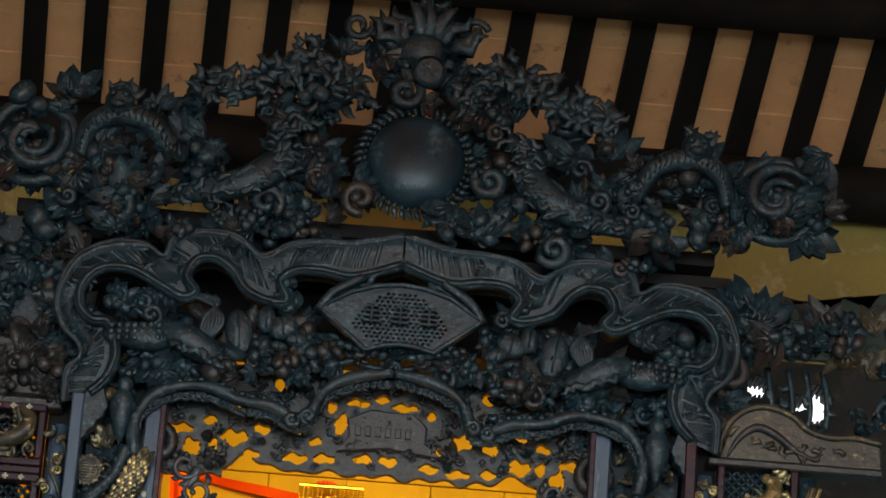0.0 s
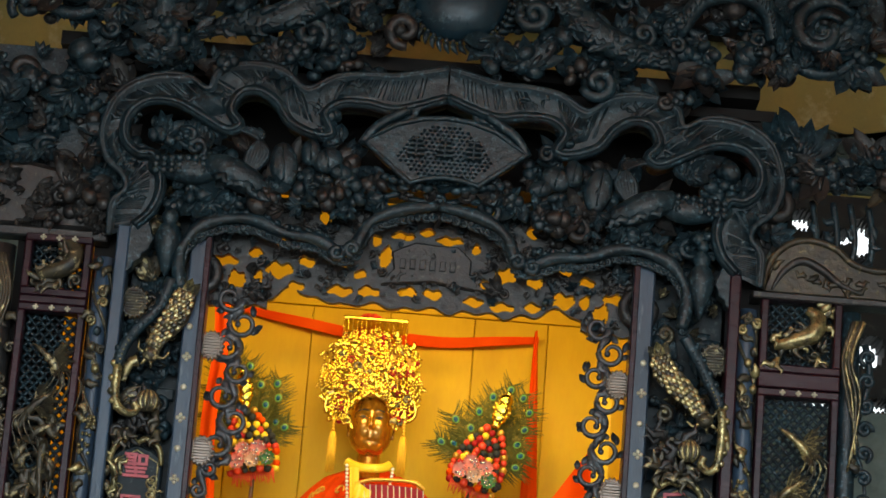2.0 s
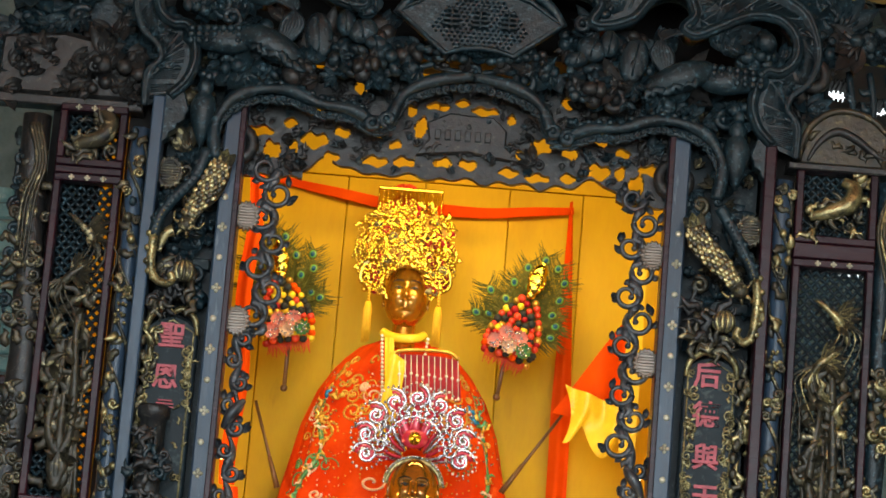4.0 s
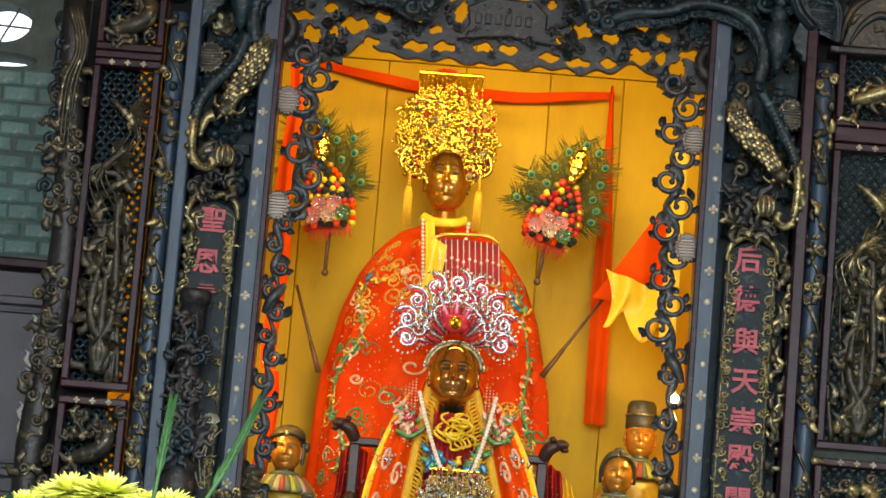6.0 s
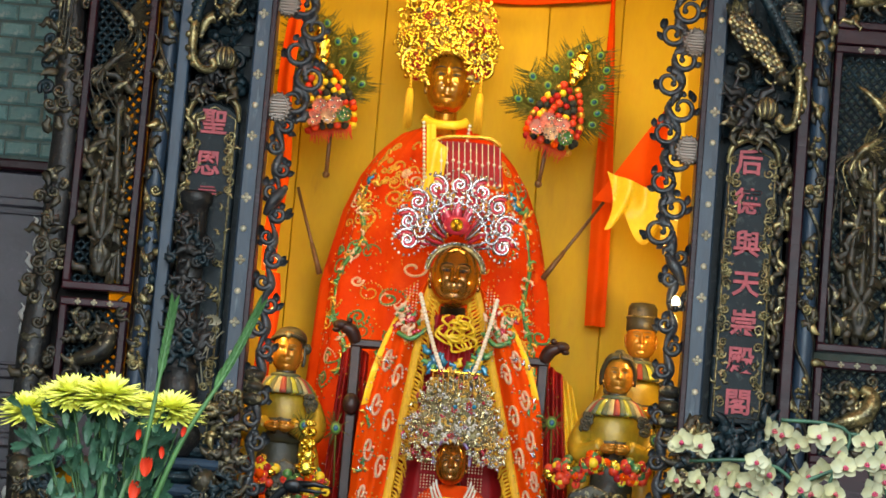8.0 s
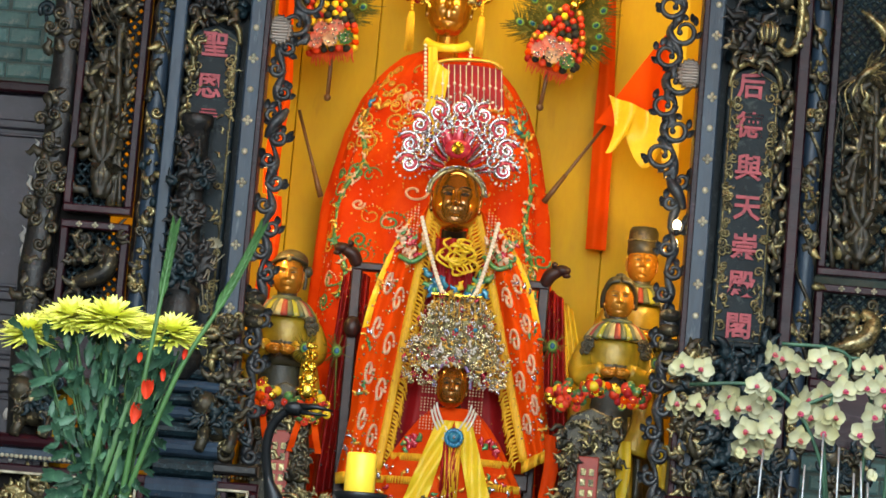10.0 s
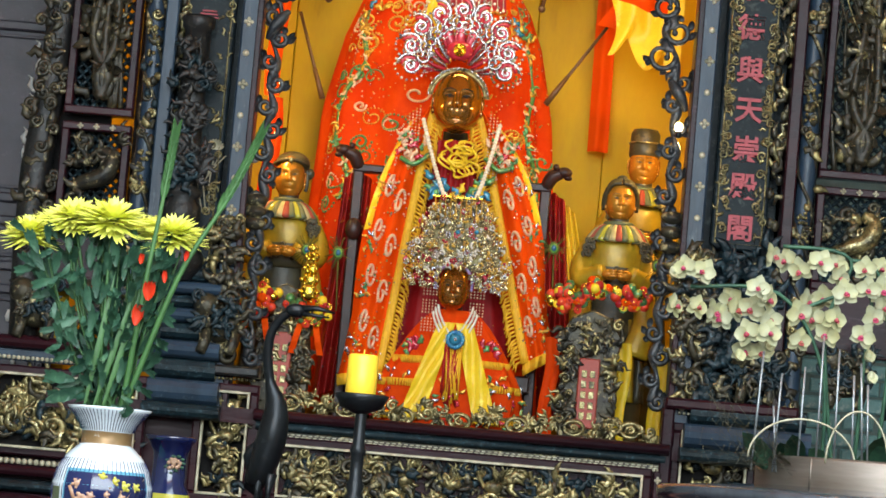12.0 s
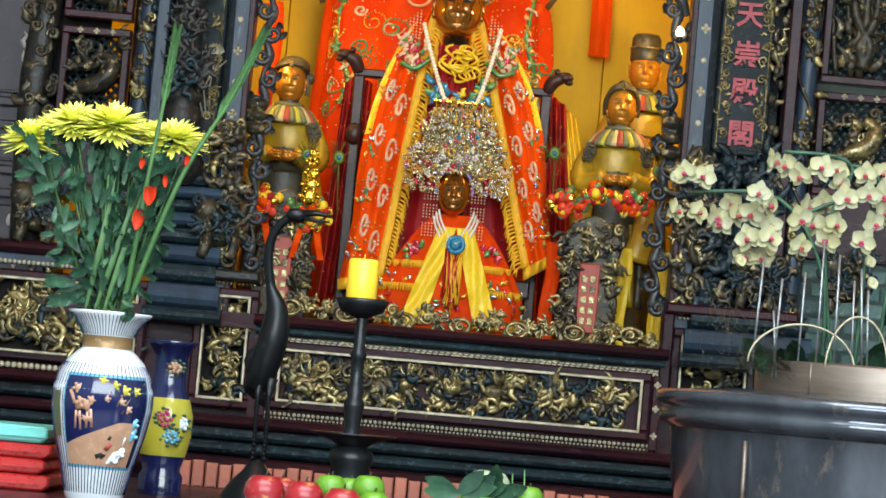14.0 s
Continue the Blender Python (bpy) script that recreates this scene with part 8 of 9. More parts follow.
flower_bunch(0.36, 10.15, 2.33, "red, green and gold foil rosette", 0.062)
flower_bunch(0.575, 10.15, 2.35, "red, green and gold foil rosette", 0.062)
flower_bunch(0.45, 10.15, 2.37, "red satin bow with a gold boss", 0.045)
flower_bunch(-0.52, 10.15, 2.22, "orange and gold foil rosette with ribbon tails", 0.08)
flower_bunch(-0.7, 10.15, 2.24, "orange foil rosette with ribbon tails", 0.075)
g = Geo()
for t, r in ((0, 0.03), (0.04, 0.026), (0.08, 0.02), (0.12, 0.016), (0.15, 0.008)):
    g.ball((-0.525 + 0.1 * t, 10.1, 2.27 + t), (r, r * 0.7, r * 1.1), 0, 10, 7)
    for j in range(6):
        g.ball((-0.525 + r * math.cos(j * 1.05), 10.09, 2.27 + t + r * 0.6 * math.sin(j * 1.05)), 0.009, 0, 7, 4)
solo("gold_finial", g, BRIGHT_GOLD, (-0.525, 10.1, 2.24), "bright gold paper finial on a rosette", "ornament")
for x, z in ((-0.55, 2.42), (-0.44, 2.42), (0.3, 2.5), (0.66, 2.47)):
    g = Geo()
    for j in range(22):
        a = R.uniform(0, 6.28)
        g.tube([(x, 10.2, z), (x + 0.05 * math.cos(a), 10.2, z + 0.06 * math.sin(a))], [0.003, 0.001], 3, 0)
    for rr, m, dy in ((0.024, 0, 0), (0.017, 1, 0.003), (0.011, 2, 0.006)):
        g.ball((x, 10.195 - dy, z), (rr * 0.85, 0.003, rr), m, 10, 5)
    g.tube([(x, 10.2, z), (x + 0.01, 10.2, z - 0.2)], 0.003, 4, 0)
    solo("peacock_feather", g, [FEATHER, EYE_GREEN, EYE_BLUE], (x, 10.2, z - 0.2), "single peacock feather standing in a rosette", "feather", "loose peacock feathers")

# yellow candle
c = thing("altar_candle", (-0.213, 6.9, 1.828), "thick yellow wax candle on a bronze candlestick", "candle")
g = Geo().lathe([(0.034, 1.828), (0.036, 1.835), (0.035, 1.918), (0.031, 1.923), (0.0, 1.921)], (-0.217, 6.9, 0), 20)
g.tube([(-0.217, 6.9, 1.92), (-0.216, 6.9, 1.935)], 0.0015, 5)
part("wax", g, WAX, c)
for x in (0.30, 0.55, 0.68):
    g = Geo().sheet(lambda u, v: (x + 0.05 * u + 0.008 * math.sin(v * 6), 10.3 + 0.01 * math.sin(u * 6), 2.2 - 0.34 * v), 4, 8, 0, 0.004)
    solo("red_hanging", g, RED_CLOTH if x < 0.5 else YELLOW_CLOTH, (x, 10.3, NF), "red or yellow silk strip on the niche floor", "hanging", "silk hangings")

# openwork rail of dark silver links along the ledge
rail = thing("link_rail", (0.05, 9.99, NF), "dark silver openwork rail along the altar ledge", "rail")
for i in range(20):
    x = -0.55 + i * 0.064
    g = Geo()
    z = 1.885 + 0.014 * math.sin(i * 1.9)
    if i % 3 == 0:
        g.tube([(x + 0.034 * math.cos(t), 9.99, z + 0.024 * math.sin(t)) for t in [6.283 * k / 16 for k in range(16)]], 0.0075, 6, 0, closed=True)
        scroll(g, (x, z), 0.016, 0.005, R, 9.985, 0)
    else:
        carving(g, lambda a, b: True, (x - 0.03, z - 0.018, x + 0.03, z + 0.024), 7, 0.03, R, 9.995, (0,), 0.015, 0.35)
    g.tube([(x - 0.034, 9.992, z - 0.01), (x + 0.034, 9.992, z - 0.006)], 0.006, 5, 0)
    part("link", g, [GILT], rail)


# ---- the altar base ----
base = thing("altar", (0, 10.4, 0), "stepped dark lacquered altar base with gilded carved panels", "altar")
for lo, hi in (((-0.66, 9.93, 0.0), (0.72, 11.3, 1.8)), ((-1.6, 10.0, 0.0), (-0.66, 11.3, 1.82)), ((0.72, 10.0, 0.0), (1.6, 11.3, 1.82))):
    part("core", Geo().box(lo, hi), PLUM_WOOD, base)


def moulding(name, x0, x1, z0, z1, y, mat, ends=True):
    """A run of moulding with a rounded nose."""
    h = z1 - z0
    prof = [(0.02, 0.0), (0.0, 0.15), (-0.012, 0.4), (-0.014, 0.65), (-0.004, 0.9), (0.012, 1.0), (0.08, 1.0), (0.08, 0.0)]
    v = [(x, y + a * (h / 0.05 if h < 0.05 else 1), z0 + b * h) for x in (x0, x1) for a, b in prof]
    k = len(prof)
    f = [(i, (i + 1) % k, (i + 1) % k + k, i + k) for i in range(k)] + [tuple(range(k)), tuple(range(k, 2 * k))[::-1]]
    return part(name, Geo().add(v, [q[::-1] for q in f], 0), mat, base)


def dentils(parent, x0, x1, z, y, pitch=0.016, size=0.011, mat=None):
    g = Geo()
    k = int((x1 - x0) / pitch)
    for i in range(k):
        g.ball((x0 + (i + 0.5) * pitch, y, z), (size * 0.62, 0.006, size * 0.6), 0, 6, 4)
    return part("bead_row", g, mat or GILT_PALE, parent)


m = moulding("ledge", -0.66, 0.73, 1.815, 1.852, 9.88, PLUM_WOOD)
m = moulding("ledge", -0.65, 0.72, 1.785, 1.814, 9.9, BLACK_WOOD)
g = Geo().box((-0.62, 9.912, 1.762), (0.71, 9.93, 1.784), 0, 0.002)
fret = part("fret_band", g, GILT_DARK, base)
dentils(fret, -0.62, 0.71, 1.763, 9.912)
g = Geo()
for i in range(66):
    x = -0.615 + i * 0.02
    g.box((x, 9.906, 1.768), (x + 0.012, 9.912, 1.771))
    g.box((x + 0.004, 9.906, 1.775), (x + 0.016, 9.912, 1.778))
part("fret", g, GILT_PALE, fret)
g = Geo().box((-0.63, 9.9, 1.51), (-0.6, 9.93, 1.76), 0, 0.004)
g.box((0.685, 9.9, 1.51), (0.715, 9.93, 1.76), 0, 0.004)
part("stile", g, PLUM_WOOD, base)
for x in (-0.615, 0.7):
    for z in (1.56, 1.65, 1.73):
        g = Geo()
        stud_flower(g, (x, 9.899, z), 0.012)
        part("stud", g, GILT_PALE, base)


def carved_panel(x0, z0, x1, z1, y, n, label, size=0.05):
    """A sunk panel with a gilt edge and crowded gilded figures of birds, fruit and scrolls."""
    g = Geo()
    rim_frame(g, x0 - 0.035, z0 - 0.03, x1 + 0.035, z1 + 0.03, 0.03, y - 0.006, y + 0.03, 0, 0.006)
    fr = part("panel_frame", g, PLUM_WOOD, base)
    g = Geo()
    rim_frame(g, x0 - 0.006, z0 - 0.006, x1 + 0.006, z1 + 0.006, 0.009, y - 0.016, y + 0.01, 0, 0.002)
    part("gilt_edge", g, GILT_PALE, fr)
    g = Geo().box((x0, y + 0.05, z0), (x1, y + 0.06, z1))
    part("panel_ground", g, RAFTER, fr)
    g = Geo()
    carving(g, lambda a, b: True, (x0 + 0.02, z0 + 0.018, x1 - 0.02, z1 - 0.016), n, size, R, y + 0.034, (1, 1, 0, 2), 0.03, 0.2)
    w = x1 - x0
    for i in range(max(1, int(w / 0.16))):
        x = x0 + 0.09 + i * 0.16 + R.uniform(-0.02, 0.02)
        if x > x1 - 0.05:
            break
        z = (z0 + z1) / 2 + R.uniform(-0.02, 0.03)
        g.ball((x, y + 0.008, z), (0.034, 0.02, 0.023), 1, 10, 7)
        for j in range(7):
            flame_leaf(g, (x + 0.02, z + 0.015), 0.4 + 0.3 * j, 0.065, 0.014, R, y + 0.006, 1)
        p = smooth_path([(x - 0.03, y + 0.01, z - 0.005), (x - 0.05, y + 0.005, z + 0.03), (x - 0.055, y, z + 0.05)])
        g.tube(p, 0.008, 6, 1)
    part("relief", g, [GILT_DARK, GILT, BLACK_WOOD], fr, label)


carved_panel(-0.56, 1.572, 0.645, 1.738, 9.895, 190, "gilded relief of birds, fruit and sprays", 0.045)
dentils(base, -0.62, 0.71, 1.525, 9.91)
dentils(base, -0.62, 0.71, 1.512, 9.91, 0.013, 0.007)
for z0, z1, y, mt in ((1.465, 1.505, 9.87, PLUM_WOOD), (1.425, 1.462, 9.85, BLACK_WOOD), (1.375, 1.42, 9.87, BLACK_WOOD), (1.3, 1.37, 9.83, PLUM_WOOD)):
    moulding("plinth_moulding", -1.6, 1.5, z0, z1, y, mt)
# flanking stepped pedestals under the columns
for s, xa, xb in ((-1, -0.985, -0.82), (1, 0.81, 1.16)):
    for i, (z0, z1, d) in enumerate(((2.26, 2.31, 0.0), (2.215, 2.258, 0.02), (2.17, 2.212, 0.012), (2.12, 2.168, 0.035), (2.06, 2.118, 0.02), (2.0, 2.058, 0.045), (1.93, 1.998, 0.03), (1.85, 1.928, 0.06), (1.8, 1.848, 0.08))):
        if s > 0 and z0 > 1.99:
            continue
        moulding("pedestal_step", xa - d * 0.6, xb + d * 0.6, z0, z1, 9.93 - d, GREY_POST if i % 2 else BLACK_WOOD)
# small panels beside the niche
carved_panel(-0.83, 1.56, -0.685, 1.9, 9.94, 46, "gilded relief of figures and vines", 0.04)
g = Geo().box((-0.87, 9.9, 1.955), (-0.655, 10.0, 1.99), 0, 0.008)
part("cap", g, BROWN_WOOD, base)
dentils(base, -0.86, -0.66, 1.945, 9.93, 0.013, 0.009, GILT)
carved_panel(0.775, 1.66, 0.99, 1.9, 9.94, 40, "gilded relief of figures and vines", 0.04)
g = Geo().box((0.705, 9.88, 1.975), (1.15, 10.0, 2.01), 0, 0.008)
part("cap", g, PLUM_WOOD, base)
g = Geo().box((0.7, 9.9, 1.66), (0.74, 10.0, 1.975), 0, 0.006)
part("stile", g, PLUM_WOOD, base)
dentils(base, 0.75, 1.15, 1.962, 9.93, 0.015, 0.009)
# side shelf with lions and a relief below
moulding("side_shelf", -1.62, -1.01, 1.985, 2.03, 9.9, PLUM_WOOD)
g = Geo().box((-1.6, 9.93, 1.945), (-1.02, 9.96, 1.984), 0, 0.003)
sb = part("shelf_band", g, GREY_POST, base)
dentils(sb, -1.6, -1.02, 1.955, 9.925, 0.016, 0.013)
carved_panel(-1.56, 1.66, -1.06, 1.9, 9.94, 110, "gilded relief of figures among pavilions", 0.05)
moulding("side_shelf", -1.62, -1.01, 1.56, 1.6, 9.92, PLUM_WOOD)
dentils(base, -1.6, -1.02, 1.61, 9.92, 0.02, 0.018)
moulding("side_shelf", -1.62, -1.01, 1.51, 1.55, 9.9, BLACK_WOOD)
# crouching gilded lions at the feet of the columns
for x, z, y in ((-1.2, 2.13, 9.93), (-1.42, 2.12, 9.95), (-0.8, 2.12, 9.93), (1.0, 2.11, 9.95), (1.3, 2.12, 9.95)):
    g = Geo()
    g.ball((x, y, z), (0.075, 0.05, 0.06), 0, 12, 8)
    g.ball((x - 0.05, y - 0.04, z + 0.06), (0.045, 0.04, 0.045), 0, 10, 7)
    for e in (-0.045, 0.05):
        g.tube([(x + e, y - 0.03, z), (x + e, y - 0.05, z - 0.06), (x + e - 0.01, y - 0.07, z - 0.095)], [0.024, 0.02, 0.018], 7, 0)
    carving(g, lambda a, b: True, (x - 0.09, z - 0.04, x + 0.08, z + 0.1), 26, 0.035, R, y - 0.045, (0, 1, 1), 0.02, 0.35)
    solo("guardian_lion", g, [GILT_DARK, BLACK_WOOD], (x, y, z - 0.09), "dark gilded guardian lion carved in wood on the altar base", "carving", "guardian lions")
# carved drops beside the posts above the pedestals
for s, x in ((-1, -0.8), (1, 0.77)):
    g = Geo()
    carving(g, lambda a, b: True, (x - 0.04, 2.02, x + 0.04, 2.5), 50, 0.05, R, 9.95, (0, 0, 1), 0.04, 0.3)
    solo("carved_drop", g, [GILT_DARK, GILT], (x, 9.95, 2.02), "gilded carved drop beside the grey post", "carving", "carved drops")

g = Geo()
carving(g, lambda a, b: True, (0.79, 2.02, 1.06, 2.52), 90, 0.06, R, 9.97, (0, 0, 1), 0.06, 0.3)
solo("carved_scene", g, [BLACK_WOOD, GILT_DARK], (0.92, 9.95, 2.02), "dark carved figures crowded on the pedestal beside the post", "carving")

# cabinet front and green brick beside the shrine
cab = thing("side_cabinet", (-1.85, 10.85, 0), "dark purple-grey panelled cabinet with painted white sprays", "cabinet")
g = Geo().box((-2.3, 10.82, 0.0), (-1.42, 11.3, 3.32), 0, 0.01)
part("body", g, PURPLE_DRAPE, cab)
for z0, z1 in ((2.55, 3.22), (2.3, 2.5), (1.5, 2.25)):
    g = Geo()
    rim_frame(g, -1.86, z0, -1.5, z1, 0.035, 10.795, 10.82, 0, 0.006)
    rim_frame(g, -1.81, z0 + 0.05, -1.55, z1 - 0.05, 0.012, 10.805, 10.82, 0, 0.003)
    d = part("door_panel", g, PURPLE_DRAPE, cab)
    g = Geo()
    for j in range(8):
        flame_leaf(g, (-1.63 + R.uniform(-0.02, 0.02), z0 + 0.08 + (z1 - z0 - 0.14) * j / 8), R.uniform(1.0, 2.2), 0.07, 0.02, R, 10.81, 0)
    part("painted_spray", g, WHITE_PAINT, d)
g = Geo().box((-2.3, 10.78, 3.32), (-1.4, 11.3, 3.36), 0, 0.008)
part("top", g, PLUM_WOOD, cab)

# ---- foreground: offering table and what stands on it ----
TZ = 1.325
table = thing("offering_table", (0, 7.0, 0), "dark wooden offering table before the altar", "table")
g = Geo().box((-1.7, 5.9, TZ - 0.06), (1.7, 8.25, TZ), 0, 0.012)
part("tabletop", g, PLUM_WOOD, table)
for x in (-1.6, 1.5):
    for y in (6.0, 8.05):
        g = Geo().box((x, y, 0), (x + 0.1, y + 0.1, TZ - 0.06), 0, 0.008)
        part("leg", g, PLUM_WOOD, table)
# row of clay blocks
for i in range(38):
    x = -0.7 + i * 0.0365
    g = Geo().box((x, 8.0, TZ), (x + 0.031, 8.06, 1.392 + 0.004 * math.sin(i * 1.7)), 0, 0.004)
    g.box((x + 0.014, 7.998, 1.345), (x + 0.017, 8.001, 1.39))
    solo("clay_block", g, CLAY, (x, 8.03, TZ), "upright terracotta block in a row on the table", "block", "clay blocks")

# tall white porcelain vase
VX, VY = -0.76, 6.6
vase = thing("porcelain_vase", (VX, VY, TZ), "tall white ribbed porcelain vase with blue painted panels", "vase", "vases")
prof = [(0.062, TZ), (0.066, 1.335), (0.08, 1.4), (0.1, 1.47), (0.111, 1.53), (0.111, 1.57), (0.1, 1.605), (0.075, 1.635), (0.06, 1.655), (0.056, 1.66), (0.056, 1.688), (0.058, 1.69), (0.062, 1.705), (0.072, 1.725), (0.082, 1.738), (0.082, 1.742), (0.074, 1.738), (0.056, 1.7), (0.052, 1.66)]
mats = [0] * 9 + [1] + [0] * 5 + [2, 2, 2]
prof = [(r * (1 + 0.14 * max(0, min(1, (z - 1.69) / 0.05))), z) for r, z in prof]
prof[6:9] = [(0.101, 1.605), (0.086, 1.632), (0.066, 1.652)]
g = Geo().lathe(prof, (VX, VY, 0), 56, 0, mats)
body = part("body", g, [WHITE_GLAZE, BROWN_BAND, BLACK_BRONZE], vase)


def vase_r(z):
    for (ra, a), (rb, b) in zip(prof[:15], prof[1:15]):
        if a <= z <= b:
            return ra + (rb - ra) * (z - a) / (b - a)
    return 0.06


for i in range(64):
    a = 6.283 * i / 64
    g = Geo()
    zs = [1.34 + 0.022 * j for j in range(14)]
    g.tube([(VX + (vase_r(z) + 0.0004) * math.cos(a), VY + (vase_r(z) + 0.0004) * math.sin(a), z) for z in zs], 0.0011, 4)
    g.tube([(VX + (vase_r(z) + 0.0004) * math.cos(a), VY + (vase_r(z) + 0.0004) * math.sin(a), z) for z in (1.69, 1.705, 1.72, 1.735)], 0.0009, 4)
    part("stripe", g, BLUE_GLAZE, body)


def on_vase(a, z, out=0.001):
    r = vase_r(z) + out
    return (VX + r * math.sin(a), VY - r * math.cos(a), z)


def vase_patch(name, a0, a1, z0, z1, mat, out, label="", cut=None):
    g = Geo().sheet(lambda u, v: on_vase(a0 + (a1 - a0) * u, z0 + (z1 - z0) * v if not cut else z0 + (cut(u) - z0) * v, out), 20, 12)
    return part(name, g, mat, body, label)


vase_patch("panel_edge", -0.75, 1.2, 1.395, 1.603, SKY_GLAZE, 0.0008, "light blue enamel border")
vase_patch("panel", -0.7, 1.14, 1.402, 1.596, BLUE_GLAZE, 0.0016, "cobalt panel with blossom, deer and a figure-like motif")
vase_patch("path", -0.7, 1.0, 1.402, 1.45, TAN_GLAZE, 0.0024, "tan enamel ground", cut=lambda u: 1.445 + 0.055 * min(1, u * 1.4))
vase_patch("side_panel", -1.15, -0.85, 1.46, 1.56, COLLAR_GREEN, 0.0012)
g = Geo()
for x, z, r, m in ((-0.3, 1.54, 0.012, 0), (-0.18, 1.535, 0.014, 0), (-0.1, 1.545, 0.01, 0), (-0.33, 1.51, 0.007, 0), (-0.22, 1.505, 0.007, 0), (-0.12, 1.505, 0.007, 0), (0.35, 1.58, 0.01, 1), (0.1, 1.588, 0.01, 1), (0.55, 1.57, 0.012, 1), (0.8, 1.57, 0.01, 1), (-0.4, 1.57, 0.011, 0), (0.65, 1.53, 0.009, 0), (0.2, 1.55, 0.008, 0), (0.5, 1.545, 0.009, 0), (0.45, 1.425, 0.018, 2), (0.62, 1.435, 0.014, 2), (0.85, 1.5, 0.012, 3), (0.85, 1.475, 0.014, 3)):
    p = on_vase(x, z, 0.002)
    g.ball(p, (r * 0.7, 0.0014, r * 0.7), m, 9, 5)
    for j in range(5):
        g.ball((p[0] + r * 0.8 * math.cos(1.26 * j + x), p[1] + 0.001, p[2] + r * 0.8 * math.sin(1.26 * j + x)), (r * 0.42, 0.0014, r * 0.32), m, 7, 4)
part("painted_blossom", g, [TAN_GLAZE, YELLOW_GLAZE, WHITE_GLAZE, SKY_GLAZE], body, "enamel blossoms and petals")
# branch, grazing deer, crouching rabbit and a dark bush in flat enamel
g = Geo()
for pts, r, m in ((((1.1, 1.59), (0.8, 1.575), (0.5, 1.56), (0.25, 1.565)), 0.0022, 0), (((0.8, 1.575), (0.62, 1.545), (0.52, 1.52)), 0.0018, 0), (((0.5, 1.56), (0.4, 1.535)), 0.0016, 0),
                  (((-0.42, 1.53), (-0.25, 1.535), (-0.12, 1.53)), 0.011, 1), (((-0.42, 1.535), (-0.5, 1.555), (-0.55, 1.565)), 0.006, 1),
                  (((-0.4, 1.52), (-0.42, 1.48)), 0.0035, 1), (((-0.32, 1.52), (-0.3, 1.478)), 0.0035, 1), (((-0.16, 1.52), (-0.18, 1.482)), 0.0035, 1), (((-0.1, 1.525), (-0.06, 1.485)), 0.0035, 1),
                  (((0.5, 1.42), (0.6, 1.432), (0.68, 1.445)), 0.012, 2), (((0.66, 1.45), (0.7, 1.468)), 0.004, 2), (((0.05, 1.425), (0.18, 1.43), (0.28, 1.422)), 0.009, 3), (((0.25, 1.44), (0.36, 1.455)), 0.008, 4), (((0.3, 1.462), (0.34, 1.47)), 0.006, 3)):
    g.tube([on_vase(a, z, 0.0016) for a, z in pts], r, 8, m, 0.14)
part("painted_scene", g, [BROWN_BAND, TAN_GLAZE, WHITE_GLAZE, BLACK_FELT, RED_TABLET], body, "flat enamel deer, rabbit and branch")

# chrysanthemums and gladioli
bq = thing("flower_bouquet", (VX, VY, 1.7), "yellow chrysanthemums and red gladioli in a white vase", "bouquet", "bouquets")


def mum(c, r, tilt):
    g = Geo()
    c = Vector(c)
    q = Euler(tilt).to_matrix()
    for ring, (n, ln, up) in enumerate(((30, 1.02, -0.6), (36, 1.0, -0.2), (36, 0.97, 0.1), (32, 0.92, 0.4), (26, 0.8, 0.8), (22, 0.66, 1.5), (14, 0.55, 3.0))):
        for i in range(n):
            a = 6.283 * (i + 0.5 * (ring % 2)) / n + R.uniform(-0.08, 0.08)
            d = q @ Vector((math.cos(a), math.sin(a), up + R.uniform(-0.1, 0.1)))
            s = q @ Vector((-math.sin(a), math.cos(a), 0))
            g.leaf(c, d, r * ln * R.uniform(0.82, 1.14), r * R.uniform(0.14, 0.19), 0, (0.25, 0.15, 0.0, -0.15, -0.2, -0.15, -0.1)[ring], side=s, n=4)
    g.ball(c + q @ Vector((0, 0, r * 0.1)), r * 0.2, 0, 8, 5)
    return g


for i, (x, z, r, dy) in enumerate(((-0.975, 2.115, 0.072, 0.0), (-0.915, 2.145, 0.07, 0.05), (-0.875, 2.155, 0.075, -0.03), (-0.835, 2.16, 0.07, 0.06), (-0.787, 2.155, 0.085, -0.06), (-0.653, 2.138, 0.076, -0.02), (-0.718, 2.15, 0.06, 0.05))):
    part("chrysanthemum", mum((x, VY + dy, z), r, (R.uniform(0.15, 0.4), R.uniform(-0.2, 0.2), 0)), MUM, bq, "yellow chrysanthemum head")
    g = Geo()
    foot = (VX + R.uniform(-0.03, 0.03), VY + R.uniform(-0.03, 0.03), 1.7)
    p = smooth_path([foot, ((foot[0] * 0.45 + x * 0.55), VY + dy, 1.95), (x, VY + dy, z)], 6)
    g.tube(p, 0.0035, 6)
    part("stem", g, STEM, bq)


def lobed_leaf(g, b, d, ln, mat):
    b, d = Vector(b), Vector(d).normalized()
    s = (d.cross(Vector((0, 1, 0.2))) + Vector((0, R.uniform(-0.5, 0.5), 0))).normalized()
    g.leaf(b, d, ln, ln * 0.28, mat, 0.3, side=s)
    for t, q in ((0.22, 0.32), (0.42, 0.38), (0.6, 0.34)):
        for e in (-1, 1):
            g.leaf(b + d * (ln * t), d * 1.2 + s * (0.75 * e), ln * q, ln * 0.16, mat, 0.2, n=3)


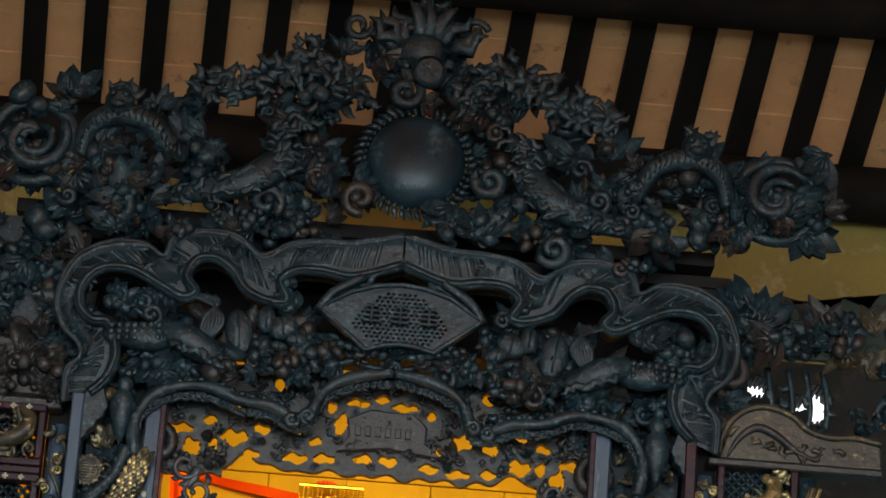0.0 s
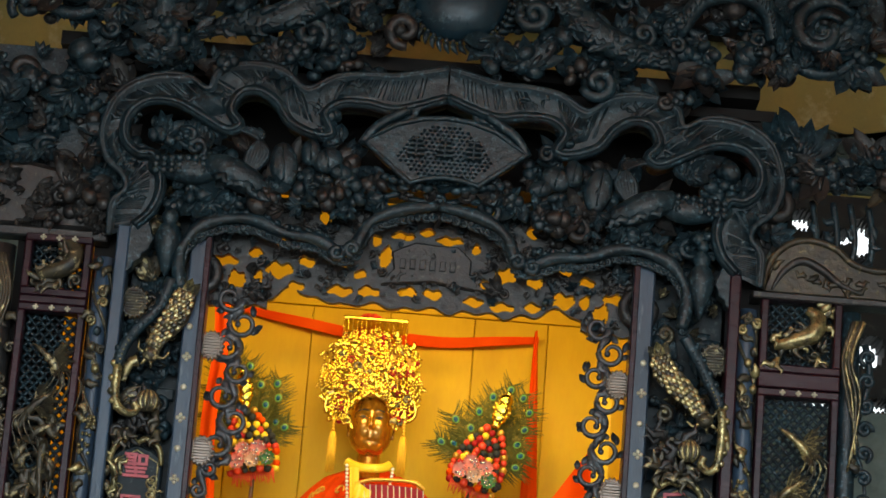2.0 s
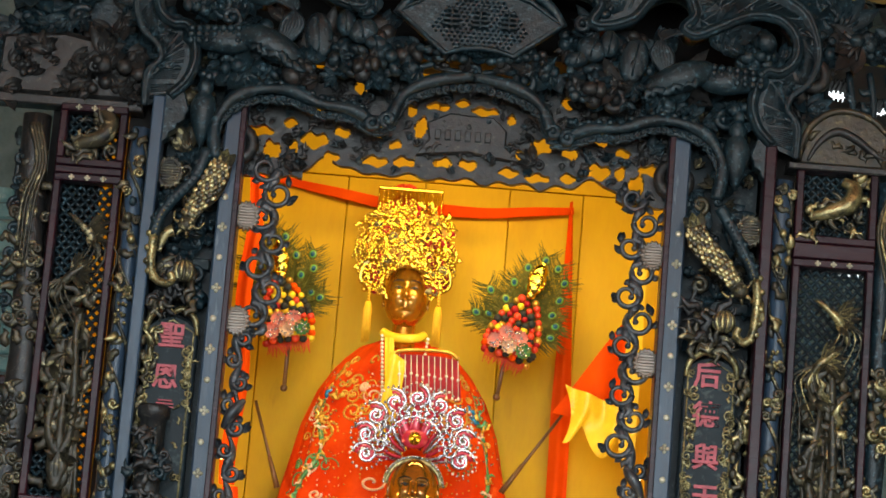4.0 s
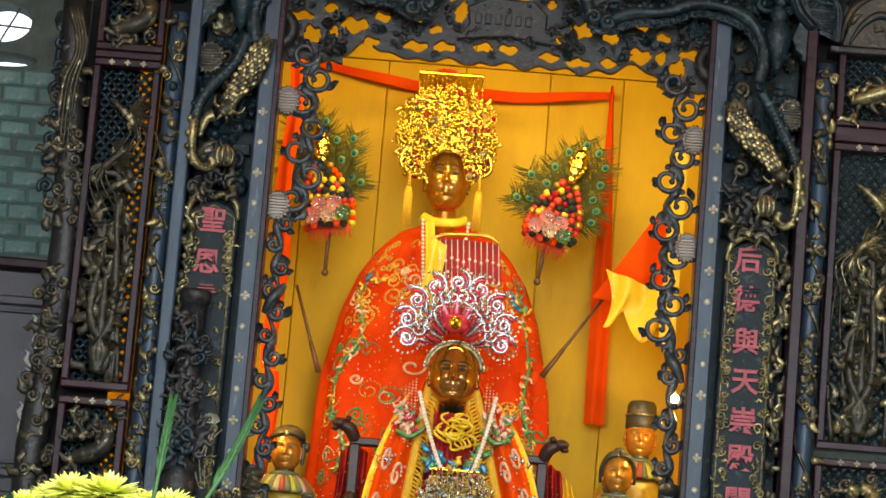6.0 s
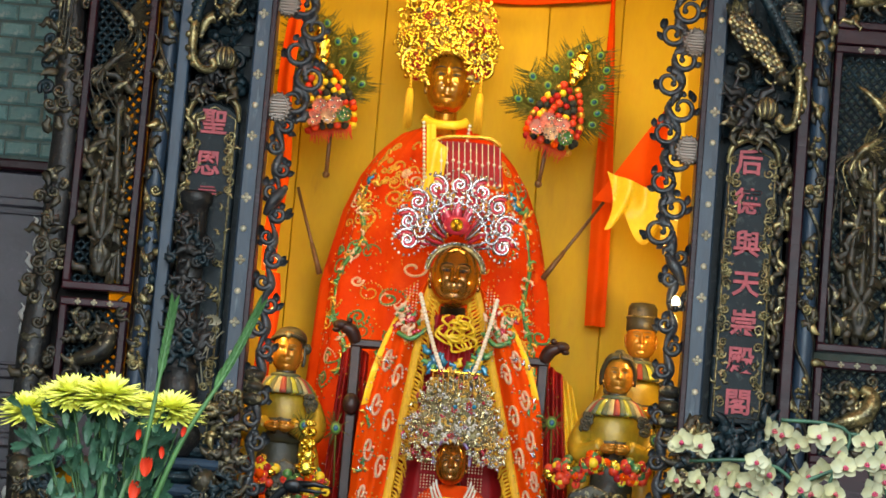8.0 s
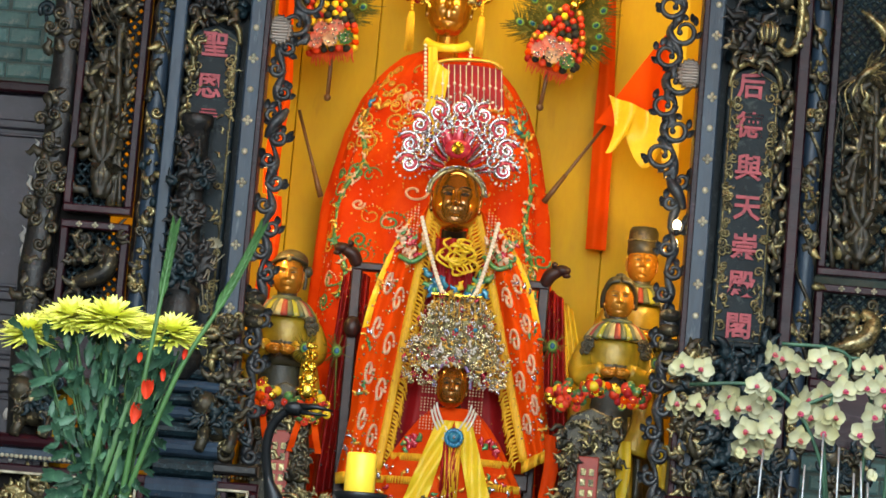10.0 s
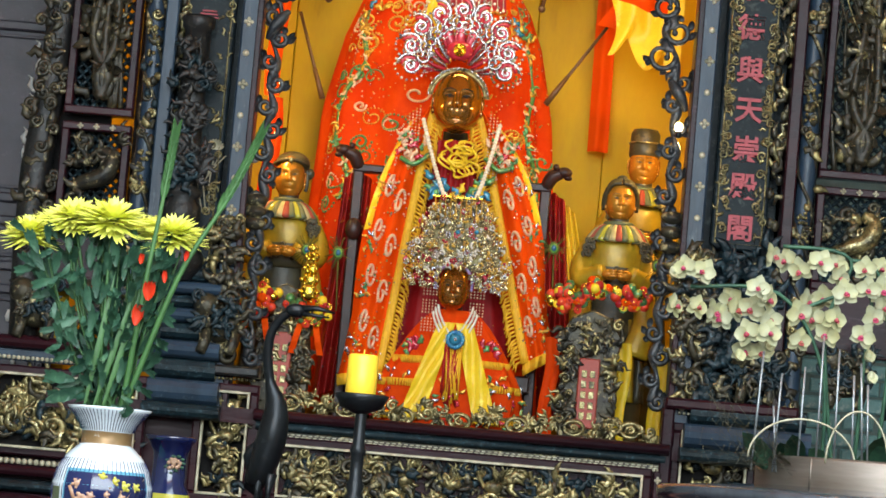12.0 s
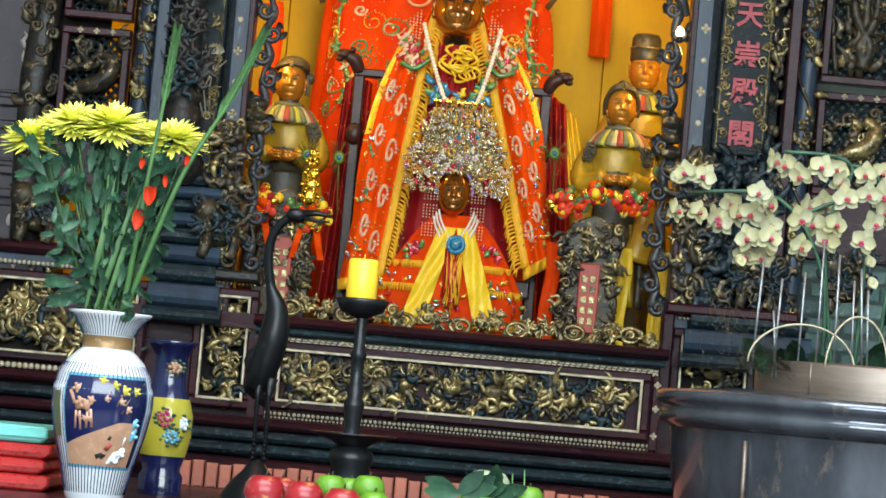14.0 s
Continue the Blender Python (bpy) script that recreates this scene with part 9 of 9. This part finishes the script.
for i in range(300):
    t = R.random() ** 0.8
    z = 1.745 + 0.37 * t
    w = 0.03 + 0.155 * t ** 0.8
    x = VX - 0.055 * t + R.uniform(-w, w)
    out = (x - VX + 0.055 * t) / w
    g = Geo()
    droop = R.random() < 0.25
    lobed_leaf(g, (x, VY + R.uniform(-0.08, 0.05), z), (0.55 * out + R.uniform(-0.5, 0.5), R.uniform(-0.6, 0.2), -0.3 if droop else R.uniform(0.5, 1.3)), R.uniform(0.034, 0.066), 0)
    part("leaf", g, LEAF, bq)
for i in range(26):
    x1 = R.uniform(-0.97, -0.62)
    g = Geo().tube(smooth_path([(VX + R.uniform(-0.04, 0.04), VY + R.uniform(-0.03, 0.03), 1.71), (VX * 0.4 + x1 * 0.6, VY + R.uniform(-0.05, 0.03), 1.92), (x1, VY, 2.1)], 5), 0.0027, 5)
    part("stem", g, STEM, bq)
for tip, mid, n in (((-0.665, 2.34), (-0.7, 2.0), 9), ((-0.482, 2.352), (-0.63, 2.03), 11)):
    g = Geo()
    p = smooth_path([(VX + 0.03, VY - 0.05, 1.72), (mid[0], VY - 0.09, mid[1]), (tip[0] - (tip[0] - mid[0]) * 0.35, VY - 0.09, mid[1] + (tip[1] - mid[1]) * 0.6), (tip[0], VY - 0.08, tip[1])], 8)
    g.tube(p, [0.0075 - 0.00018 * i for i in range(len(p))], 7)
    gl = part("gladiolus_spike", g, STEM, bq)
    for j in range(n):
        q = p[-1 - j]
        d = (p[-1] - p[-3]).normalized()
        for e in (-1, 1):
            g = Geo().leaf(q, d + Vector((e * 0.16, -0.1, 0.0)), 0.055, 0.01, 0, 0.1, thick=0.003)
            part("bud", g, STEM, gl)
for x, z, s in ((-0.689, 2.0, 0.026), (-0.655, 2.035, 0.016), (-0.711, 1.945, 0.028), (-0.712, 2.07, 0.014), (-0.615, 2.085, 0.014)):
    g = Geo()
    for j in range(5):
        g.leaf((x, VY - 0.1, z - s * 0.7), (R.uniform(-0.25, 0.35), R.uniform(-0.3, 0.1), 1), s * 1.7, s * 0.62, 0, 0.05, thick=0.004)
    part("red_bud", g, RED_PETAL, bq, "half-open red gladiolus bud")
for i in range(3):
    a = R.uniform(-0.5, 0.5)
    g = Geo().leaf((VX + 0.02 * i - 0.05, VY - 0.06, 1.74), (0.25 * a + 0.2, -0.1, 1), R.uniform(0.2, 0.34), 0.013, 0, 0.12, side=(1, 0.2, 0))
    part("blade_leaf", g, STEM, bq)
for i, (dx, dz) in enumerate(((-0.19, 0.12), (0.06, -0.05), (-0.17, 0.0))):
    g = Geo()
    lobed_leaf(g, (VX + dx * 0.4, VY - 0.06, 1.76 + dz * 0.3), (dx, -0.1, dz * 0.2 - 0.02), 0.085, 0)
    part("leaf", g, LEAF, bq)

# second vase, cobalt and yellow
V2X, V2Y = -0.672, 7.2
v2 = thing("porcelain_vase", (V2X, V2Y, TZ), "cobalt and yellow porcelain vase with painted peonies", "vase", "vases")
pr2 = [(0.052, TZ), (0.054, 1.37), (0.045, 1.385), (0.055, 1.42), (0.066, 1.47), (0.066, 1.52), (0.055, 1.56), (0.042, 1.585), (0.04, 1.63), (0.042, 1.66), (0.055, 1.685), (0.066, 1.697), (0.06, 1.7), (0.036, 1.66)]
g = Geo().lathe(pr2, (V2X, V2Y, 0), 36, 0, [0, 0, 0, 1, 1, 1, 0, 0, 0, 0, 0, 0, 0])
b2 = part("body", g, [BLUE_GLAZE, YELLOW_GLAZE], v2)
for k, (a0, z0, m1) in enumerate(((0.35, 1.47, SKY_GLAZE), (0.75, 1.5, WHITE_GLAZE), (0.05, 1.51, ORCHID_LIP), (0.35, 1.635, TAN_GLAZE))):
    g = Geo()
    for j in range(14):
        a = 0.4488 * j
        rr = 0.066 if z0 < 1.6 else 0.041
        q = R.uniform(0.1, 1.0)
        x, z = V2X + rr * math.sin(a0) + 0.018 * q * math.cos(a), z0 + 0.018 * q * math.sin(a)
        g.ball((x, V2Y - rr * math.cos(a0) - 0.002, z), (0.0055, 0.003, 0.0055), 0, 7, 4)
        g.ball((x * 1.0 + 0.012 * math.cos(a + 1), V2Y - rr * math.cos(a0), z + 0.012 * math.sin(a + 1)), (0.006, 0.003, 0.004), 1, 6, 4)
    part("painted_peony", g, [m1, LEAF], b2)

# bronze crane
cr = thing("bronze_crane", (-0.46, 7.4, TZ), "dark bronze crane with a long curved neck on thin legs", "sculpture")
g = Geo()
p = smooth_path([(-0.395, 7.36, 2.035), (-0.43, 7.37, 2.03), (-0.463, 7.38, 1.99), (-0.472, 7.39, 1.93), (-0.46, 7.4, 1.86), (-0.44, 7.4, 1.8), (-0.442, 7.4, 1.73), (-0.46, 7.41, 1.65), (-0.475, 7.42, 1.6)], 6)
k = len(p)
rad = [0.014 if i < 5 else 0.0105 + 0.004 * (i / k) if i < k * 0.5 else 0.013 + 0.025 * math.sin(math.pi * min(1, (i / k - 0.5) * 1.8)) for i in range(k)]
g.tube(p, rad, 12, 0)
g.ball((-0.41, 7.36, 2.04), (0.026, 0.015, 0.017), 0, 12, 8)
body = part("body", g, BLACK_BRONZE, cr)
g = Geo().tube([(-0.4, 7.36, 2.045), (-0.355, 7.355, 2.048), (-0.312, 7.35, 2.04)], [0.01, 0.007, 0.002], 8)
g.tube([(-0.4, 7.36, 2.034), (-0.36, 7.355, 2.03), (-0.325, 7.35, 2.028)], [0.008, 0.005, 0.002], 8)
part("beak", g, BLACK_BRONZE, body)
g = Geo()
for j in range(9):
    p = smooth_path([(-0.45, 7.41, 1.76 - 0.008 * j), (-0.478 - 0.002 * j, 7.42, 1.67), (-0.5 + 0.006 * j, 7.43, 1.59 - 0.004 * j)], 4)
    g.tube(p, [0.019] * 5 + [0.017, 0.013, 0.009, 0.004], 7)
part("wing", g, BLACK_BRONZE, body)
for x in (-0.468, -0.44):
    g = Geo()
    g.tube([(x + 0.004, 7.4, 1.63), (x, 7.4, 1.58), (x + 0.002, 7.4, 1.42)], [0.016, 0.006, 0.0048], 8)
    for j in range(14):
        g.ball((x + 0.001, 7.4, 1.43 + 0.011 * j), 0.0062, 0, 6, 4)
    part("leg", g, BLACK_BRONZE, cr)
g = Geo().lathe([(0.085, TZ), (0.08, 1.34), (0.06, 1.37), (0.035, 1.395), (0.018, 1.42), (0.0, 1.425)], (-0.455, 7.4, 0), 12)
part("rock_base", g, BLACK_BRONZE, cr)

# tall pricket candlestick
cs = thing("candlestick", (-0.207, 6.9, TZ), "tall dark bronze candlestick with two drip dishes", "candlestick")
g = Geo().lathe([(0.06, TZ), (0.062, 1.345), (0.055, 1.37), (0.048, 1.4), (0.045, 1.44), (0.052, 1.455), (0.05, 1.475), (0.03, 1.49)], (-0.207, 6.9, 0), 26)
part("base", g, BLACK_BRONZE, cs)
g = Geo().lathe([(0.03, 1.485), (0.05, 1.497), (0.1, 1.513), (0.103, 1.517), (0.05, 1.51), (0.015, 1.508)], (-0.207, 6.9, 0), 30)
part("lower_dish", g, BLACK_BRONZE, cs)
g = Geo().lathe([(0.02, 1.508), (0.019, 1.54), (0.024, 1.58), (0.024, 1.59), (0.016, 1.6), (0.022, 1.62), (0.015, 1.632), (0.015, 1.69), (0.02, 1.7), (0.014, 1.712), (0.013, 1.79)], (-0.211, 6.9, 0), 20)
part("stem", g, BLACK_BRONZE, cs)
g = Geo().lathe([(0.014, 1.785), (0.05, 1.8), (0.056, 1.815), (0.064, 1.828), (0.06, 1.831), (0.02, 1.826), (0.0, 1.826)], (-0.213, 6.9, 0), 28)
part("upper_dish", g, BLACK_BRONZE, cs)

# round incense burner with orchids, rods and wire hoops
BX, BY = 1.12, 7.4
bn = thing("incense_burner", (BX, BY, TZ), "large round dark lacquered incense tub", "incense burner")
g = Geo().lathe([(0.5, TZ), (0.52, 1.36), (0.545, 1.48), (0.553, 1.585), (0.556, 1.6)], (BX, BY, 0), 72)
body = part("body", g, TUB, bn)
g = Geo().lathe([(0.556, 1.6), (0.585, 1.615), (0.588, 1.64), (0.575, 1.652), (0.596, 1.662), (0.598, 1.685), (0.585, 1.692), (0.37, 1.71), (0.36, 1.7)], (BX, BY, 0), 72)
part("rim", g, TUB, bn)
for i in range(3):
    a = 3.9 + 0.75 * i
    g = Geo().tube([(BX + 0.553 * math.cos(a), BY + 0.553 * math.sin(a), 1.36), (BX + 0.558 * math.cos(a), BY + 0.558 * math.sin(a), 1.58)], 0.006, 6)
    part("rib", g, STEEL, body)
tub = thing("metal_liner", (BX, BY, 1.7), "worn brass-coloured metal pot in the tub", "pot")
g = Geo().lathe([(0.355, 1.7), (0.356, 1.775), (0.352, 1.783), (0.345, 1.778), (0.34, 1.72), (0.0, 1.72)], (BX, BY, 0), 64)
part("pot", g, STEEL, tub)
g = Geo().tube([(BX - 0.25, BY - 0.252, 1.7), (BX - 0.25, BY - 0.254, 1.78)], 0.003, 5)
part("seam", g, STEEL, tub)
orc = thing("orchid_plant", (BX, BY - 0.1, 1.72), "cream moth orchids with magenta lips in a metal pot", "orchid")


def orchid(c, r, turn, nod):
    g = Geo()
    c = Vector(c)
    q = Euler((nod, R.uniform(-0.5, 0.5), turn)).to_matrix()
    for a, ln, wd in ((1.57, 1.08, 0.85), (3.85, 1.05, 0.8), (5.58, 1.05, 0.8), (0.22, 1.0, 1.05), (2.92, 1.0, 1.05)):
        d = q @ Vector((math.cos(a), -0.12, math.sin(a)))
        s = q @ Vector((-math.sin(a), 0, math.cos(a)))
        b = c + q @ Vector((0, 0.004 if wd < 1 else -0.002, 0))
        g.leaf(b, d, r * ln, r * wd, 0, -0.12, side=s, n=5)
    for a in (4.3, 4.71, 5.1):
        d = q @ Vector((math.cos(a), -0.9, math.sin(a)))
        g.leaf(c + q @ Vector((0, -0.006, 0)), d, r * 0.5, r * 0.34, 1, 0.2, n=3)
    g.ball(c + q @ Vector((0, -0.011, -0.002)), r * 0.15, 1, 7, 5)
    return g


# blossoms spread over two arching sprays
for x, z in ((0.536, 2.219), (0.586, 2.217), (0.518, 2.124), (0.574, 2.126), (0.617, 2.12), (0.673, 2.131), (0.712, 2.138), (0.718, 2.184), (0.746, 2.161), (0.766, 2.116), (0.704, 2.074),
             (0.753, 2.076), (0.704, 2.035), (0.747, 2.035), (0.757, 2.275), (0.791, 2.265), (0.822, 2.241), (0.873, 2.265), (0.916, 2.266), (0.922, 2.233), (0.983, 2.258), (1.025, 2.265),
             (0.932, 2.191), (0.851, 2.17), (0.893, 2.181), (0.831, 2.135), (0.871, 2.126), (0.914, 2.126), (0.833, 2.066), (0.901, 2.089), (0.983, 2.089), (1.009, 2.138), (1.033, 2.167),
             (0.987, 2.206), (1.03, 2.209), (0.638, 2.105), (0.663, 2.164), (1.07, 2.24), (1.08, 2.12)):
    part("blossom", orchid((x, BY - 0.12 + R.uniform(-0.06, 0.06), z), R.uniform(0.031, 0.037), R.uniform(-0.9, 0.9), R.uniform(-0.15, 0.35)), [ORCHID, ORCHID_LIP], orc, "cream orchid blossom with magenta lip")
for x, z in ((1.017, 1.993), (1.007, 2.045), (0.512, 2.21), (0.69, 2.02), (0.76, 2.05)):
    g = Geo().ball((x, BY - 0.12, z), (0.011, 0.011, 0.016), 0, 9, 6)
    g.leaf((x, BY - 0.125, z + 0.012), (0.3, -0.3, -1), 0.032, 0.024, 0, 0.2)
    part("orchid_bud", g, ORCHID, orc)
for x0, pts in ((0.92, [(0.9, 2.0), (0.78, 2.18), (0.56, 2.18)]), (0.95, [(0.9, 2.1), (0.95, 2.28), (0.78, 2.3)]), (1.0, [(1.0, 2.0), (1.0, 2.2), (0.84, 2.15)]), (1.05, [(1.06, 2.05), (1.02, 2.25), (0.95, 2.28)])):
    g = Geo().tube(smooth_path([(x0, BY - 0.05, 1.74)] + [(a, BY - 0.09, b) for a, b in pts], 6), 0.005, 6)
    part("spray_stem", g, LEAF, orc)
for i in range(12):
    a = R.uniform(-1.2, 1.2)
    g = Geo().leaf((0.93 + R.uniform(-0.15, 0.15), BY - 0.1, 1.75), (math.sin(a), -0.4, 0.6), R.uniform(0.1, 0.2), 0.05, 0, 0.5)
    part("strap_leaf", g, LEAF, orc)
g = Geo()
for i in range(60):
    x = R.uniform(0.6, 0.8)
    z = R.uniform(1.77, 1.95)
    g.tube([(R.uniform(0.7, 0.84), BY - 0.2, 1.76), (x + R.uniform(-0.03, 0.05), BY - 0.25, z - 0.04), (x, BY - 0.25, z)], 0.0005, 3)
    g.ball((x, BY - 0.25, z), 0.0022, 0, 5, 4)
part("dry_sprig", g, [HAIR_PAINT], orc, "dry brown twigs with tiny buds")
for i, (x, z) in enumerate(((0.742, 2.03), (0.79, 1.98), (0.845, 2.0), (0.885, 2.08), (0.925, 2.05), (0.965, 1.99), (1.0, 1.97), (0.775, 1.9), (0.98, 2.02))):
    g = Geo().tube([(x - 0.01 + 0.004 * i, BY - 0.2, 1.74), (x, BY - 0.2, z)], 0.0028, 6)
    solo("incense_rod", g, SILVER_STICK, (x, BY - 0.2, 1.74), "thin silver-foil incense rod standing in the pot", "incense stick", "incense rods")
for x0, x1, h in ((0.714, 0.97, 0.1), (0.9, 1.05, 0.13)):
    g = Geo().tube([((x0 + x1) / 2 + (x1 - x0) / 2 * math.cos(t), BY - 0.28, 1.77 + h * math.sin(t)) for t in [math.pi * i / 20 for i in range(21)]], 0.0026, 6)
    solo("wire_hoop", g, GILT_PALE, ((x0 + x1) / 2, BY - 0.28, 1.77), "thin pale wire hoop over the pot", "hoop", "wire hoops")

# fruit at the table's front edge
fz = TZ


def fruit(kind, x, y, z, r, label, mat):
    f = thing(kind, (x, y, z - r), label, "fruit", "offering fruit")
    g = Geo().lathe([(0.0, -0.86 * r), (0.3 * r, -0.95 * r), (0.75 * r, -0.7 * r), (r, -0.05 * r), (0.93 * r, 0.45 * r), (0.6 * r, 0.82 * r), (0.25 * r, 0.86 * r), (0.0, 0.7 * r)], (x, y, z), 22)
    part("flesh", g, mat, f)
    g = Geo().tube([(x, y, z + 0.7 * r), (x + 0.1 * r, y, z + 1.1 * r)], 0.0022, 5)
    part("stalk", g, BROWN_WOOD, f)


dish = thing("fruit_plate", (-0.2, 6.25, TZ), "low pale plate under the fruit", "plate")
g = Geo().lathe([(0.1, TZ), (0.12, TZ + 0.006), (0.27, TZ + 0.02), (0.272, TZ + 0.024), (0.12, TZ + 0.012), (0.0, TZ + 0.012)], (-0.2, 6.25, 0), 36)
part("plate", g, WHITE_GLAZE, dish)
for x, y, z, r in ((-0.36, 6.2, 1.386, 0.043), (-0.275, 6.18, 1.383, 0.041), (-0.195, 6.16, 1.375, 0.042), (-0.33, 6.28, 1.385, 0.04)):
    fruit("apple", x, y, z, r, "shiny red apple on the offering plate", APPLE)
for x, y, z, r in ((-0.225, 6.24, 1.405, 0.034), (-0.185, 6.28, 1.402, 0.033), (-0.145, 6.24, 1.41, 0.035), (-0.13, 6.18, 1.38, 0.034), (0.19, 6.2, 1.42, 0.032), (0.11, 6.18, 1.39, 0.033), (0.07, 6.22, 1.388, 0.034)):
    fruit("lime", x, y, z, r, "green citrus fruit among the offerings", LIME)
g = Geo()
for j in range(18):
    a = 0.349 * j
    g.ball((0.105 + 0.02 * math.cos(a), 6.25 + 0.02 * math.sin(a), 1.435), (0.028, 0.028, 0.038), 0, 9, 6)
for j in range(9):
    a = R.uniform(-0.5, 3.6)
    g.leaf((0.08 + R.uniform(-0.04, 0.04), 6.2, 1.42), (math.cos(a), -0.3, 0.5 * math.sin(a) + 0.15), 0.085, 0.035, 1, 0.2)
solo("custard_apple", g, [PALE_GREEN, LEAF], (0.105, 6.25, 1.39), "knobbly pale green custard apple with leaves", "fruit", "offering fruit")
g = Geo()
for x, z in ((0.02, 1.45), (0.165, 1.47), (0.19, 1.48)):
    g.tube([(x, 6.3, 1.33), (x - 0.01, 6.3, z)], 0.002, 5)
solo("incense_rod", g, STEM, (0.1, 6.3, TZ), "thin green stalks standing behind the fruit", "incense stick", "incense rods")

# turquoise and red plastic trays
for i, (z0, z1, m, lb) in enumerate(((1.435, 1.472, TURQUOISE, "flat turquoise plastic tray on a stack"), (1.4, 1.432, RED_PLASTIC, "red plastic tray in a stack"), (1.365, 1.398, RED_PLASTIC, "red plastic tray in a stack"), (1.327, 1.362, RED_PLASTIC, "red plastic tray in a stack"))):
    w = 0.0 if i == 0 else 0.012 * (i % 2)
    g = Geo().prism([(-1.4, z0 + 0.006), (-1.39, z0), (-0.905 + w, z0), (-0.89 + w, z0 + 0.012), (-0.89 + w, z1 - 0.006), (-0.9 + w, z1), (-1.4, z1)], 6.72, 7.1, 0, 0.005)
    g.box((-1.4, 6.713, z0 + 0.012), (-0.9, 6.72, z0 + 0.016))
    solo("plastic_tray", g, m, (-1.15, 6.9, z0), lb, "tray", "stacked trays")

# ---- bricks of the back wall, nearest to the openings beside the shrine ----
shared = {}
for zone, (xa, xb, za, zb) in enumerate(((-2.75, -1.45, 3.0, 4.6), (1.2, 2.6, 1.9, 2.6))):
    j = 0
    z = za
    while z < zb:
        x = xa + (0.075 if j % 2 else 0.0)
        while x < xb:
            w = 0.143
            key = "full"
            if key not in shared:
                g = Geo().box((0, 0, 0), (w, 0.03, 0.066), 0, 0.008)
                shared[key] = mesh_of("brick", g, BRICK)
            if not (-2.33 < x + w and x < -1.9 and z > 4.42) or zone:
                ob = new("brick", shared[key])
                ob.rotation_euler = (0, R.uniform(-0.02, 0.02), 0)
                ob.scale = (R.uniform(0.9, 1.02), 1, R.uniform(0.86, 1.02))
                ob.location = (x - wall_back.location.x + R.uniform(-0.002, 0.002), 12.585 - wall_back.location.y + R.uniform(-0.004, 0.004), z)
                ob.parent = wall_back
            x += 0.151
        z += 0.0745
        j += 1
